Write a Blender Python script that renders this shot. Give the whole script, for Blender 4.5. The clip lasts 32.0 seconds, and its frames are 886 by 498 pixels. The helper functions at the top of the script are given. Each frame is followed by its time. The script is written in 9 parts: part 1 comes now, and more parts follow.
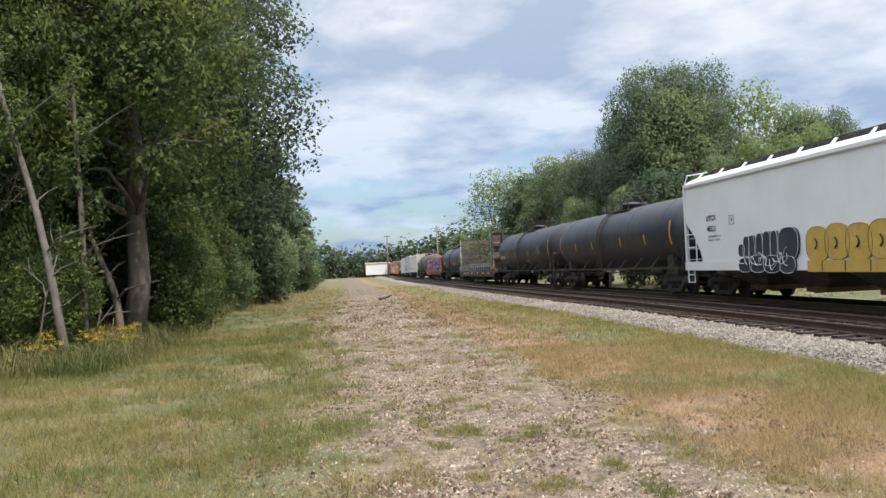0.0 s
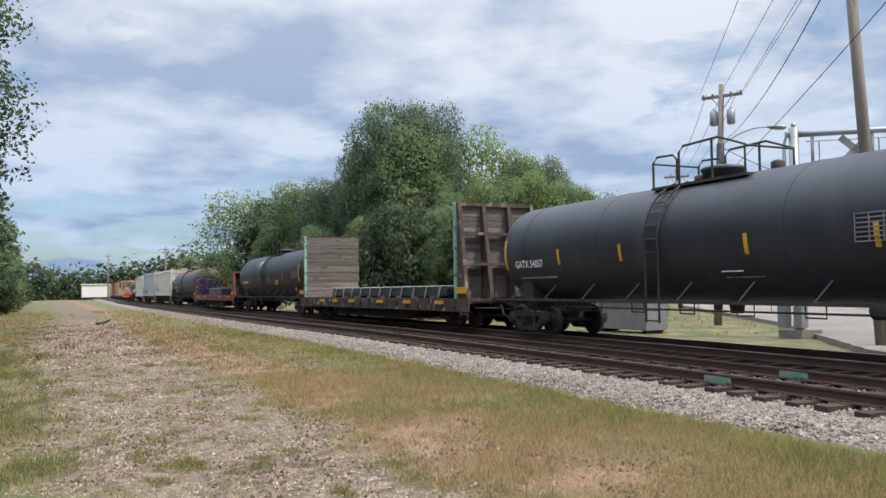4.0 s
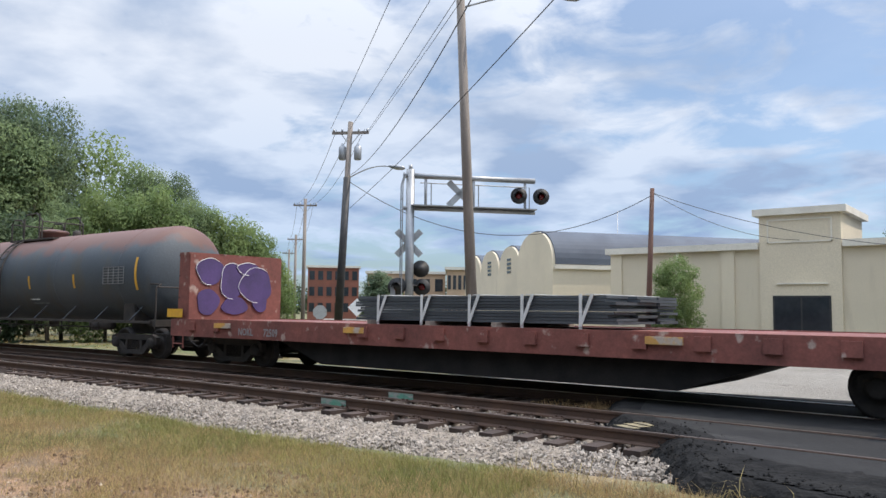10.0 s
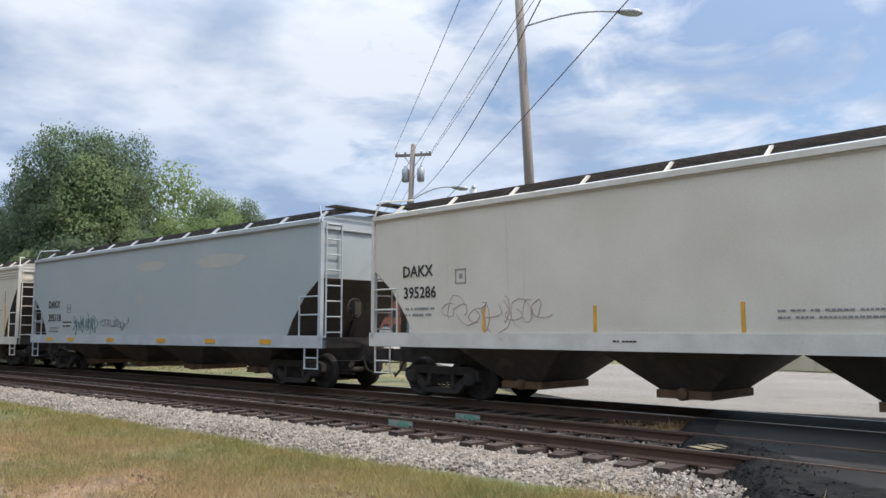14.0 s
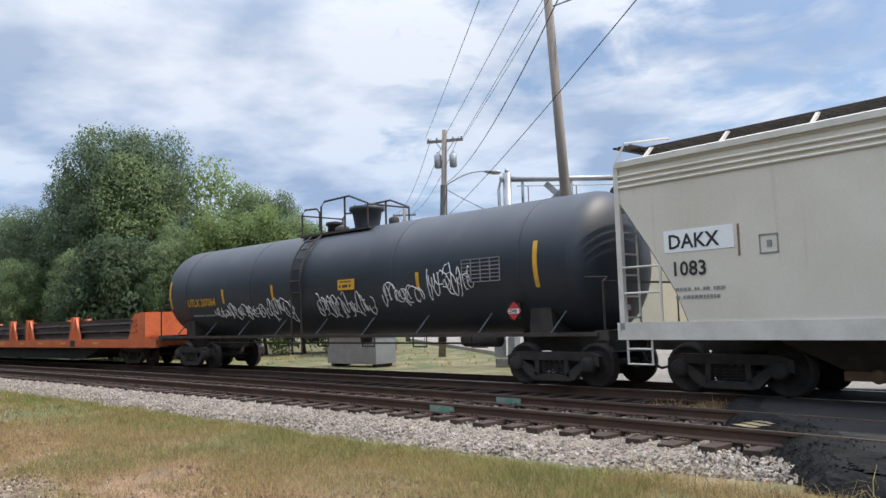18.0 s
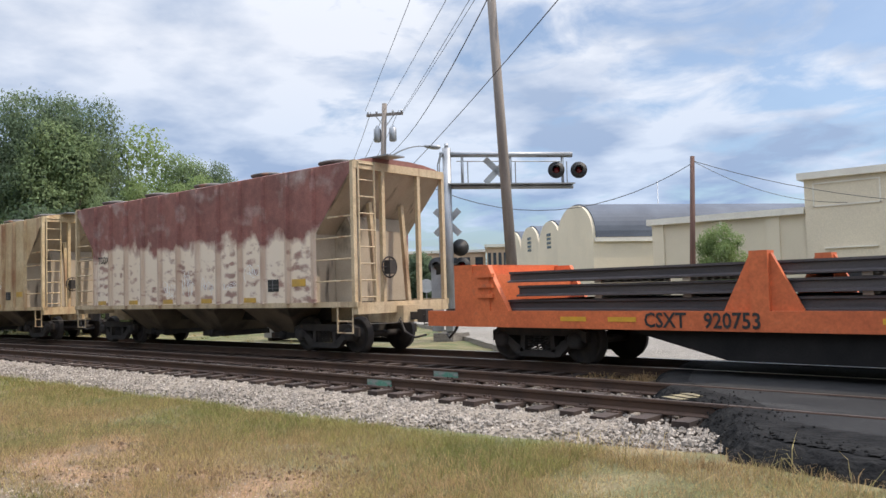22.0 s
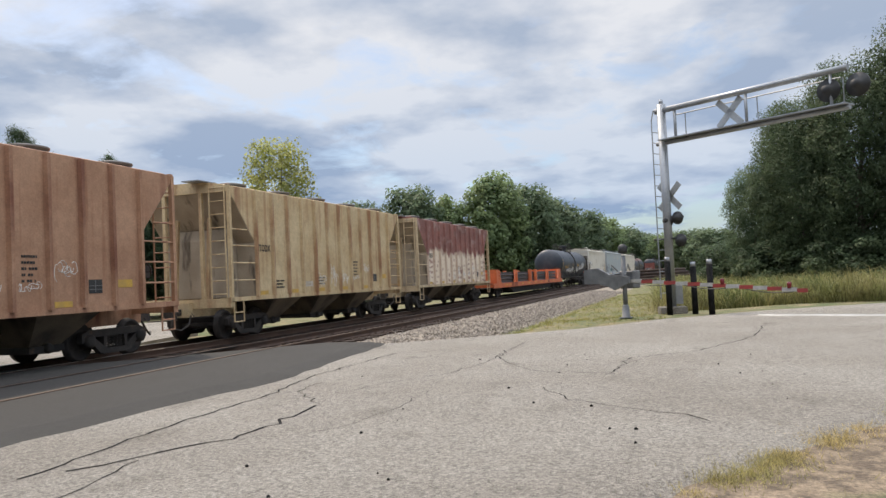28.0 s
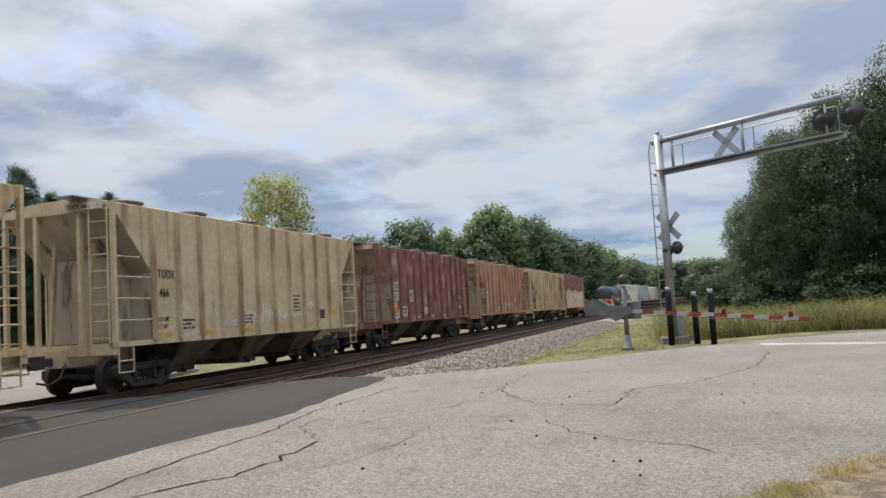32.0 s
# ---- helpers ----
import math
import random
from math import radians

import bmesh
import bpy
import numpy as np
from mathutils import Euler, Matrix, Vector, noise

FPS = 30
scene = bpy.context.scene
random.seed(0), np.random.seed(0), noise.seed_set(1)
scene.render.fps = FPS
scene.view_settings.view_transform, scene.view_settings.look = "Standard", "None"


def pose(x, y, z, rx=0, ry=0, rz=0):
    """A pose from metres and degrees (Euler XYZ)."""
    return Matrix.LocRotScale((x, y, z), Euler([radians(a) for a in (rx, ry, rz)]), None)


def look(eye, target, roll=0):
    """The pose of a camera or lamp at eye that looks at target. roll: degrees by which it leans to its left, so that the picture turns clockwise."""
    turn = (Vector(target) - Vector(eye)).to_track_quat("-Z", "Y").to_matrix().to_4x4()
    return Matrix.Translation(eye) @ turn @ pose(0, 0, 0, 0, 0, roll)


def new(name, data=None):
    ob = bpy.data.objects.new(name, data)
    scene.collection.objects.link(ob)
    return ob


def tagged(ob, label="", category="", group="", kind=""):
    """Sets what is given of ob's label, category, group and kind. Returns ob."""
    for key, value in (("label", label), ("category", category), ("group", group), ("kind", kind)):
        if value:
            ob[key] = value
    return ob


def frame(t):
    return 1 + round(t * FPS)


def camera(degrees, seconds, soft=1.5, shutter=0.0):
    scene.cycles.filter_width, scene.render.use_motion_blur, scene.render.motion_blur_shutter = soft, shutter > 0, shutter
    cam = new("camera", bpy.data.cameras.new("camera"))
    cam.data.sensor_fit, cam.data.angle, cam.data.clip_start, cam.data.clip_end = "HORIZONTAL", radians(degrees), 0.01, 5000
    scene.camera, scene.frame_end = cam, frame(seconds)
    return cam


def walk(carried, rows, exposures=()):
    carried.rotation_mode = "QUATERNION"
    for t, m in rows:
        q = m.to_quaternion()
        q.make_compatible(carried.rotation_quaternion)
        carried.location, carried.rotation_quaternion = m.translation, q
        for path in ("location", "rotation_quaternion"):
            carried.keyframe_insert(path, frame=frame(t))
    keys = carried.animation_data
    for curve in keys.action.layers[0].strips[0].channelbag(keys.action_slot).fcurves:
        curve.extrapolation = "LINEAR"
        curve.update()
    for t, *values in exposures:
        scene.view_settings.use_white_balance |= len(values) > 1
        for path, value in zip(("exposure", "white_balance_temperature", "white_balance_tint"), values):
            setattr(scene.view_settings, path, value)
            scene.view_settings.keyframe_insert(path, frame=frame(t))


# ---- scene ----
cam = camera(58.14, 32.0)
PATH = [
    (0.0, pose(0, 0, 1.458, 91.25, 2.45, 83.06)),
    (0.5, pose(0, 0, 1.458, 91.93, 2.30, 81.74)),
    (1.0, pose(0, 0, 1.458, 92.33, 2.55, 81.56)),
    (1.5, pose(0, 0, 1.458, 92.03, 2.23, 81.40)),
    (2.0, pose(0, 0, 1.458, 91.60, 2.21, 80.73)),
    (2.5, pose(0, 0, 1.458, 91.42, 1.67, 80.12)),
    (3.0, pose(0, 0, 1.458, 91.20, 1.65, 79.92)),
    (3.5, pose(0, 0, 1.458, 91.85, 0.86, 76.78)),
    (4.0, pose(0, 0, 1.458, 92.68, 0.81, 64.23)),
    (4.5, pose(0, 0, 1.458, 94.28, -0.85, 50.74)),
    (6.5, pose(0, 0, 1.458, 92.36, -1.20, 33.99)),
    (7.0, pose(0, 0, 1.458, 93.73, -1.35, 33.75)),
    (7.5, pose(0, 0, 1.458, 94.39, -1.56, 34.38)),
    (8.0, pose(0, 0, 1.458, 94.33, -1.11, 34.79)),
    (8.5, pose(0, 0, 1.458, 93.98, -1.30, 35.02)),
    (9.0, pose(0, 0, 1.458, 93.89, -1.15, 36.13)),
    (9.5, pose(0, 0, 1.458, 94.08, -1.01, 37.34)),
    (10.0, pose(0, 0, 1.458, 94.38, -0.59, 37.75)),
    (10.5, pose(0, 0, 1.458, 94.67, -0.48, 37.72)),
    (11.0, pose(0, 0, 1.458, 94.62, -0.61, 37.56)),
    (11.5, pose(0, 0, 1.458, 94.64, -0.46, 37.97)),
    (12.0, pose(0, 0, 1.458, 94.84, -0.09, 38.99)),
    (12.5, pose(0, 0, 1.458, 95.35, -0.00, 40.80)),
    (13.0, pose(0, 0, 1.458, 95.73, 0.05, 41.94)),
    (13.5, pose(0, 0, 1.458, 95.84, 0.11, 42.57)),
    (15.5, pose(0, 0, 1.458, 95.66, 0.05, 41.40)),
    (16.0, pose(0, 0, 1.458, 95.71, 0.34, 41.34)),
    (16.5, pose(0, 0, 1.458, 96.29, 0.66, 42.59)),
    (17.0, pose(0, 0, 1.458, 96.44, 0.47, 44.08)),
    (17.5, pose(0, 0, 1.458, 95.57, 0.87, 44.97)),
    (18.0, pose(0, 0, 1.458, 94.80, 1.82, 45.14)),
    (18.5, pose(0, 0, 1.458, 94.39, 2.35, 44.99)),
    (19.0, pose(0, 0, 1.458, 94.31, 2.10, 44.43)),
    (19.5, pose(0, 0, 1.458, 94.27, 1.97, 42.97)),
    (20.0, pose(0, 0, 1.458, 94.01, 1.72, 41.26)),
    (20.5, pose(0, 0, 1.458, 93.56, 1.49, 39.90)),
    (21.0, pose(0, 0, 1.458, 93.44, 1.64, 39.58)),
    (21.5, pose(0, 0, 1.458, 93.34, 1.87, 40.04)),
    (22.0, pose(0, 0, 1.458, 92.86, 1.57, 40.72)),
    (22.5, pose(0, 0, 1.458, 92.43, 0.18, 39.22)),
    (23.0, pose(0, 0, 1.458, 93.31, -1.99, 31.48)),
    (23.4, pose(0, 0, 1.458, 94.88, -2.02, 18.21)),
    (23.5, pose(0, 0, 1.458, 95.70, -2.13, 13.45)),
    (23.6, pose(0, 0, 1.458, 96.06, -1.99, 8.07)),
    (23.7, pose(0, 0, 1.458, 95.99, -1.75, 2.05)),
    (23.9, pose(0, 0, 1.458, 96.14, 1.90, -11.53)),
    (24.0, pose(0, 0, 1.458, 95.34, 1.27, -17.44)),
    (24.3, pose(0, 0, 1.458, 93.83, 2.65, -35.93)),
    (24.7, pose(0, 0, 1.458, 91.83, 3.01, -54.44)),
    (25.1, pose(0, 0, 1.458, 90.30, 2.44, -68.18)),
    (25.5, pose(0, 0, 1.458, 89.12, 1.17, -78.05)),
    (27.5, pose(0, 0, 1.458, 90.48, 1.57, -84.46)),
    (28.0, pose(0, 0, 1.458, 92.16, 2.67, -81.40)),
    (28.5, pose(0, 0, 1.458, 92.73, 3.24, -79.74)),
    (29.0, pose(0, 0, 1.458, 93.01, 2.84, -78.17)),
    (29.5, pose(0, 0, 1.458, 93.05, 2.89, -77.52)),
    (30.0, pose(0, 0, 1.458, 93.38, 2.88, -77.73)),
    (30.5, pose(0, 0, 1.458, 94.09, 2.88, -78.50)),
    (31.0, pose(0, 0, 1.458, 94.32, 2.92, -79.99)),
    (31.5, pose(0, 0, 1.458, 94.44, 3.15, -80.84)),
    (32.0, pose(0, 0, 1.458, 94.52, 3.39, -81.36)),
]
# the picture turns a little warmer once the camera has swung round
walk(cam, PATH, ((0.0, 0.12, 6850, 11), (3.0, 0.1, 6850, 11), (4.0, -0.06, 6600, 11), (7.0, 0.0, 6520, 11), (8.2, 0.03, 6560, 11), (9.0, 0.12, 6600, 11), (9.8, 0.0, 6520, 11), (19.0, 0.0, 6520, 11), (22.5, 0.08, 6800, 12), (24.0, 0.12, 7050, 12), (24.4, 0.08, 6850, 12), (25.0, -0.25, 6800, 11), (28.0, -0.1, 7050, 12), (30.0, -0.1, 7100, 12), (32.0, -0.2, 7100, 12)))


# ---- sky and sun ----
def make_world():
    w = bpy.data.worlds.new("sky")
    scene.world = w
    w.use_nodes = True
    nt = w.node_tree
    nt.nodes.clear()
    N = nt.nodes.new
    out, bg = N("ShaderNodeOutputWorld"), N("ShaderNodeBackground")
    sky = N("ShaderNodeTexSky")
    sky.sky_type, sky.sun_disc = "NISHITA", False
    sky.sun_elevation, sky.sun_rotation = radians(54), radians(50)
    sky.air_density, sky.dust_density, sky.ozone_density = 1.0, 1.2, 1.5
    co = N("ShaderNodeTexCoord")
    sep = N("ShaderNodeSeparateXYZ")
    nt.links.new(co.outputs["Generated"], sep.inputs[0])
    up = N("ShaderNodeMath")
    up.operation, up.inputs[1].default_value = "MAXIMUM", 0.0
    nt.links.new(sep.outputs["Z"], up.inputs[0])
    add = N("ShaderNodeMath")
    add.operation, add.inputs[1].default_value = "ADD", 0.17
    nt.links.new(up.outputs[0], add.inputs[0])
    flat = []
    for axis in "XY":
        q = N("ShaderNodeMath")
        q.operation = "DIVIDE"
        nt.links.new(sep.outputs[axis], q.inputs[0])
        nt.links.new(add.outputs[0], q.inputs[1])
        flat.append(q)
    comb = N("ShaderNodeCombineXYZ")
    nt.links.new(flat[0].outputs[0], comb.inputs[0])
    nt.links.new(flat[1].outputs[0], comb.inputs[1])
    big, puff = N("ShaderNodeTexNoise"), N("ShaderNodeTexNoise")
    for tex, sc, det, ro in ((big, 0.9, 3, 0.5), (puff, 3.3, 9, 0.58)):
        tex.inputs["Scale"].default_value, tex.inputs["Detail"].default_value, tex.inputs["Roughness"].default_value = sc, det, ro
        tex.inputs["Distortion"].default_value = 0.35
        nt.links.new(comb.outputs[0], tex.inputs["Vector"])
    mix = N("ShaderNodeMath")
    mix.operation, mix.inputs[1].default_value = "MULTIPLY_ADD", 0.75
    nt.links.new(big.outputs["Fac"], mix.inputs[0])
    nt.links.new(puff.outputs["Fac"], mix.inputs[2])
    cover = N("ShaderNodeValToRGB")
    cover.color_ramp.elements[0].position, cover.color_ramp.elements[0].color = 0.68, (0.10, 0.10, 0.10, 1)
    cover.color_ramp.elements[1].position, cover.color_ramp.elements[1].color = 0.87, (1, 1, 1, 1)
    # the sky clears to blue across the line
    clear = N("ShaderNodeVectorMath")
    clear.operation, clear.inputs[1].default_value = "DOT_PRODUCT", (-0.10, 0.87, 0.48)
    nt.links.new(co.outputs["Generated"], clear.inputs[0])
    less = N("ShaderNodeMapRange")
    less.interpolation_type = "SMOOTHSTEP"
    less.inputs["From Min"].default_value, less.inputs["From Max"].default_value = 0.87, 1.0
    less.inputs["To Min"].default_value, less.inputs["To Max"].default_value = 0.05, -0.22
    nt.links.new(clear.outputs["Value"], less.inputs["Value"])
    sumup = N("ShaderNodeMath")
    sumup.operation = "ADD"
    # and thins out to pale blue low down
    low = N("ShaderNodeMapRange")
    low.interpolation_type = "SMOOTHSTEP"
    low.inputs["From Min"].default_value, low.inputs["From Max"].default_value = 0.05, 0.14
    low.inputs["To Min"].default_value, low.inputs["To Max"].default_value = -0.20, 0.0
    nt.links.new(up.outputs[0], low.inputs["Value"])
    thin = N("ShaderNodeMath")
    thin.operation = "ADD"
    nt.links.new(mix.outputs[0], thin.inputs[0])
    nt.links.new(low.outputs[0], thin.inputs[1])
    nt.links.new(thin.outputs[0], sumup.inputs[0])
    nt.links.new(less.outputs[0], sumup.inputs[1])
    nt.links.new(sumup.outputs[0], cover.inputs[0])
    tone = N("ShaderNodeTexNoise")
    tone.inputs["Scale"].default_value, tone.inputs["Detail"].default_value, tone.inputs["Roughness"].default_value = 1.7, 7, 0.52
    off = N("ShaderNodeVectorMath")
    off.operation, off.inputs[1].default_value = "ADD", (7.3, 2.1, 4.0)
    nt.links.new(comb.outputs[0], off.inputs[0])
    nt.links.new(off.outputs[0], tone.inputs["Vector"])
    shade = N("ShaderNodeValToRGB")
    shade.color_ramp.elements[0].position, shade.color_ramp.elements[0].color = 0.41, (4.9, 6.2, 8.4, 1)
    shade.color_ramp.elements[1].position, shade.color_ramp.elements[1].color = 0.58, (9.4, 10.2, 11.5, 1)
    nt.links.new(tone.outputs["Fac"], shade.inputs[0])
    both = N("ShaderNodeMix")
    both.data_type = "RGBA"
    nt.links.new(cover.outputs[0], both.inputs["Factor"])
    lift = N("ShaderNodeVectorMath")
    lift.operation, lift.inputs["Scale"].default_value = "SCALE", 1.8
    nt.links.new(sky.outputs[0], lift.inputs[0])
    nt.links.new(lift.outputs[0], both.inputs["A"])
    nt.links.new(shade.outputs[0], both.inputs["B"])
    rise = N("ShaderNodeMapRange")
    rise.interpolation_type = "SMOOTHSTEP"
    rise.inputs["From Min"].default_value, rise.inputs["From Max"].default_value = 0.3, 1.0
    rise.inputs["To Min"].default_value, rise.inputs["To Max"].default_value = 1.0, 3.8
    nt.links.new(up.outputs[0], rise.inputs["Value"])
    gain = N("ShaderNodeMath")
    gain.operation, gain.inputs[1].default_value = "MULTIPLY", 0.086
    nt.links.new(rise.outputs[0], gain.inputs[0])
    # bluer and duller towards the horizon
    haze = N("ShaderNodeValToRGB")
    haze.color_ramp.elements[0].position, haze.color_ramp.elements[0].color = 0.0, (0.62, 0.76, 0.92, 1)
    haze.color_ramp.elements[1].position, haze.color_ramp.elements[1].color = 0.30, (1, 1, 1, 1)
    nt.links.new(up.outputs[0], haze.inputs[0])
    dull = N("ShaderNodeVectorMath")
    dull.operation = "MULTIPLY"
    nt.links.new(both.outputs["Result"], dull.inputs[0])
    nt.links.new(haze.outputs[0], dull.inputs[1])
    nt.links.new(dull.outputs[0], bg.inputs["Color"])
    nt.links.new(gain.outputs[0], bg.inputs["Strength"])
    nt.links.new(bg.outputs[0], out.inputs["Surface"])


make_world()
sun_data = bpy.data.lights.new("sun", "SUN")
sun_data.energy, sun_data.angle, sun_data.color = 3.4, radians(0.8), (1.0, 0.90, 0.76)
sun = new("sun", sun_data)
sun.matrix_world = look((45.0, 37.8, 80.9), (0, 0, 0))


# ---- materials ----
def surface(name, a, b, rough=0.7, metal=0.0, coarse=1.5, fine=30.0, bump=0.15, mixlo=0.35, mixhi=0.65, stretch=(1, 1, 1), c=None, c_lo=0.6, c_hi=0.72, c_scale=4.0, c_stretch=(1, 1, 1), island=0.0, per_object=0.0, contrast=0.14, speck=None, seam=None, spec=0.5):
    """Two colours mixed by a coarse noise, darkened and lightened by a fine one; c is a third colour in patches."""
    m = bpy.data.materials.new(name)
    m.use_nodes = True
    nt = m.node_tree
    N, L = nt.nodes.new, nt.links.new
    bs = nt.nodes["Principled BSDF"]
    co = N("ShaderNodeTexCoord")

    def noise_of(scale, st, detail):
        mp = N("ShaderNodeMapping")
        mp.inputs["Scale"].default_value = st
        L(co.outputs["Object"], mp.inputs["Vector"])
        t = N("ShaderNodeTexNoise")
        t.inputs["Scale"].default_value, t.inputs["Detail"].default_value = scale, detail
        L(mp.outputs[0], t.inputs["Vector"])
        return t

    def ramp(src, lo, hi):
        r = N("ShaderNodeMapRange")
        r.inputs["From Min"].default_value, r.inputs["From Max"].default_value = lo, hi
        L(src, r.inputs["Value"])
        return r.outputs[0]

    def blend(f, x, y):
        k = N("ShaderNodeMix")
        k.data_type = "RGBA"
        L(f, k.inputs["Factor"])
        for s, v in (("A", x), ("B", y)):
            if isinstance(v, tuple):
                k.inputs[s].default_value = (*v, 1)
            else:
                L(v, k.inputs[s])
        return k.outputs["Result"]

    n1, n2 = noise_of(coarse, stretch, 4), noise_of(fine, (1, 1, 1), 3)
    col = blend(ramp(n1.outputs["Fac"], mixlo, mixhi), a, b)
    if c:
        n3 = noise_of(c_scale, c_stretch, 6)
        col = blend(ramp(n3.outputs["Fac"], c_lo, c_hi), col, c)
    if seam:
        # rust that gathers along evenly spaced seams
        sx = N("ShaderNodeSeparateXYZ")
        L(co.outputs["Object"], sx.inputs[0])
        q = sx.outputs["X"]
        for op, val in (("DIVIDE", seam[0]), ("ADD", 20.5), ("FRACT", 0), ("PINGPONG", 0.5)):
            mt = N("ShaderNodeMath")
            mt.operation, mt.inputs[1].default_value = op, val
            L(q, mt.inputs[0])
            q = mt.outputs[0]
        near = N("ShaderNodeMapRange")
        near.inputs["From Min"].default_value, near.inputs["From Max"].default_value = 0.16, 0.03
        L(q, near.inputs["Value"])
        n5 = noise_of(2.2, (1, 1, 0.35), 6)
        mt = N("ShaderNodeMath")
        mt.operation = "MULTIPLY"
        L(near.outputs[0], mt.inputs[0])
        L(ramp(n5.outputs["Fac"], 0.36, 0.66), mt.inputs[1])
        col = blend(mt.outputs[0], col, seam[1])
    hv = N("ShaderNodeHueSaturation")
    val = ramp(n2.outputs["Fac"], 0.25, 0.75)
    mr = N("ShaderNodeMapRange")
    mr.inputs["To Min"].default_value, mr.inputs["To Max"].default_value = 1 - contrast, 1 + contrast
    L(val, mr.inputs["Value"])
    v_out = mr.outputs[0]
    if speck:
        n4 = noise_of(speck[0], (1, 1, 1), 8)
        n4.inputs["Roughness"].default_value = 0.72
        r4 = N("ShaderNodeMapRange")
        r4.inputs["From Min"].default_value, r4.inputs["From Max"].default_value = 0.36, 0.66
        r4.inputs["To Min"].default_value, r4.inputs["To Max"].default_value = 1 - speck[1], 1 + speck[1]
        L(n4.outputs["Fac"], r4.inputs["Value"])
        k4 = N("ShaderNodeMath")
        k4.operation = "MULTIPLY"
        L(v_out, k4.inputs[0])
        L(r4.outputs[0], k4.inputs[1])
        v_out = k4.outputs[0]
    for amount, node, sock in ((island, "ShaderNodeNewGeometry", "Random Per Island"), (per_object, "ShaderNodeObjectInfo", "Random")):
        if amount:
            g = N(node)
            r2 = N("ShaderNodeMapRange")
            r2.inputs["To Min"].default_value, r2.inputs["To Max"].default_value = 1 - amount, 1 + amount
            L(g.outputs[sock], r2.inputs["Value"])
            mu = N("ShaderNodeMath")
            mu.operation = "MULTIPLY"
            L(v_out, mu.inputs[0])
            L(r2.outputs[0], mu.inputs[1])
            v_out = mu.outputs[0]
    L(v_out, hv.inputs["Value"])
    L(col, hv.inputs["Color"])
    L(hv.outputs[0], bs.inputs["Base Color"])
    bs.inputs["Roughness"].default_value, bs.inputs["Metallic"].default_value = rough, metal
    bs.inputs["Specular IOR Level"].default_value = spec
    if bump:
        bp = N("ShaderNodeBump")
        bp.inputs["Strength"].default_value, bp.inputs["Distance"].default_value = bump, 0.02
        L(n2.outputs["Fac"], bp.inputs["Height"])
        L(bp.outputs[0], bs.inputs["Normal"])
    return m


def leafy(name, a, b, island=0.35, through_=0.52):
    m = surface(name, a, b, rough=0.6, coarse=0.35, fine=3.0, bump=0, island=island, per_object=0.12, spec=0.22)
    nt = m.node_tree
    bs = nt.nodes["Principled BSDF"]
    tr = nt.nodes.new("ShaderNodeBsdfTranslucent")
    ad = nt.nodes.new("ShaderNodeMixShader")
    ad.inputs[0].default_value = through_
    src = bs.inputs["Base Color"].links[0].from_socket
    nt.links.new(src, tr.inputs["Color"])
    nt.links.new(bs.outputs[0], ad.inputs[1])
    nt.links.new(tr.outputs[0], ad.inputs[2])
    nt.links.new(ad.outputs[0], nt.nodes["Material Output"].inputs["Surface"])
    return m


M = {}
M["tank_black"] = surface("tank_black", (0.017, 0.0205, 0.027), (0.027, 0.031, 0.039), 0.5, 0, 0.6, 22, 0.04, contrast=0.06, c=(0.043, 0.045, 0.05), c_lo=0.58, c_hi=0.8, c_scale=1.2, c_stretch=(1, 1, 0.3))
M["tank_grey"] = surface("tank_grey", (0.021, 0.027, 0.037), (0.033, 0.040, 0.051), 0.5, 0, 0.5, 22, 0.04, contrast=0.06, c=(0.052, 0.056, 0.062), c_lo=0.58, c_hi=0.8, c_scale=1.0)
M["steel_dark"] = surface("steel_dark", (0.03, 0.027, 0.025), (0.06, 0.048, 0.04), 0.75, 0.2, 3, 40, 0.2)
M["truck"] = surface("truck", (0.024, 0.022, 0.021), (0.048, 0.04, 0.035), 0.85, 0.1, 3, 30, 0.25, c=(0.09, 0.055, 0.035), c_lo=0.6, c_hi=0.75)
M["wheel"] = surface("wheel", (0.026, 0.023, 0.022), (0.05, 0.041, 0.036), 0.7, 0.3, 5, 30, 0.15)
M["yellow"] = surface("yellow", (0.66, 0.36, 0.03), (0.55, 0.29, 0.035), 0.5, 0, 4, 60, 0.05)
M["worn_stripe"] = surface("worn_stripe", (0.58, 0.31, 0.06), (0.46, 0.25, 0.07), 0.65, 0, 4, 60, 0.05, c=(0.40, 0.33, 0.27), c_lo=0.5, c_hi=0.58, c_scale=3.5)
M["white"] = surface("white", (0.78, 0.78, 0.76), (0.68, 0.68, 0.66), 0.6, 0, 4, 60, 0.05)
M["black"] = surface("black", (0.015, 0.015, 0.016), (0.03, 0.03, 0.03), 0.6, 0, 4, 60, 0.05)
M["red"] = surface("red", (0.55, 0.03, 0.03), (0.48, 0.04, 0.04), 0.5, 0, 4, 60, 0.05)
M["white_car"] = surface("white_car", (0.61, 0.565, 0.485), (0.54, 0.495, 0.41), 0.55, 0, 0.7, 30, 0.06, c=(0.40, 0.35, 0.27), c_lo=0.64, c_hi=0.85, c_scale=3, c_stretch=(1.6, 1.6, 0.12), contrast=0.05)
M["blue_car"] = surface("blue_car", (0.325, 0.365, 0.375), (0.365, 0.395, 0.40), 0.5, 0, 0.5, 30, 0.05, c=(0.44, 0.41, 0.34), c_lo=0.62, c_hi=0.8, c_scale=0.8, contrast=0.05)
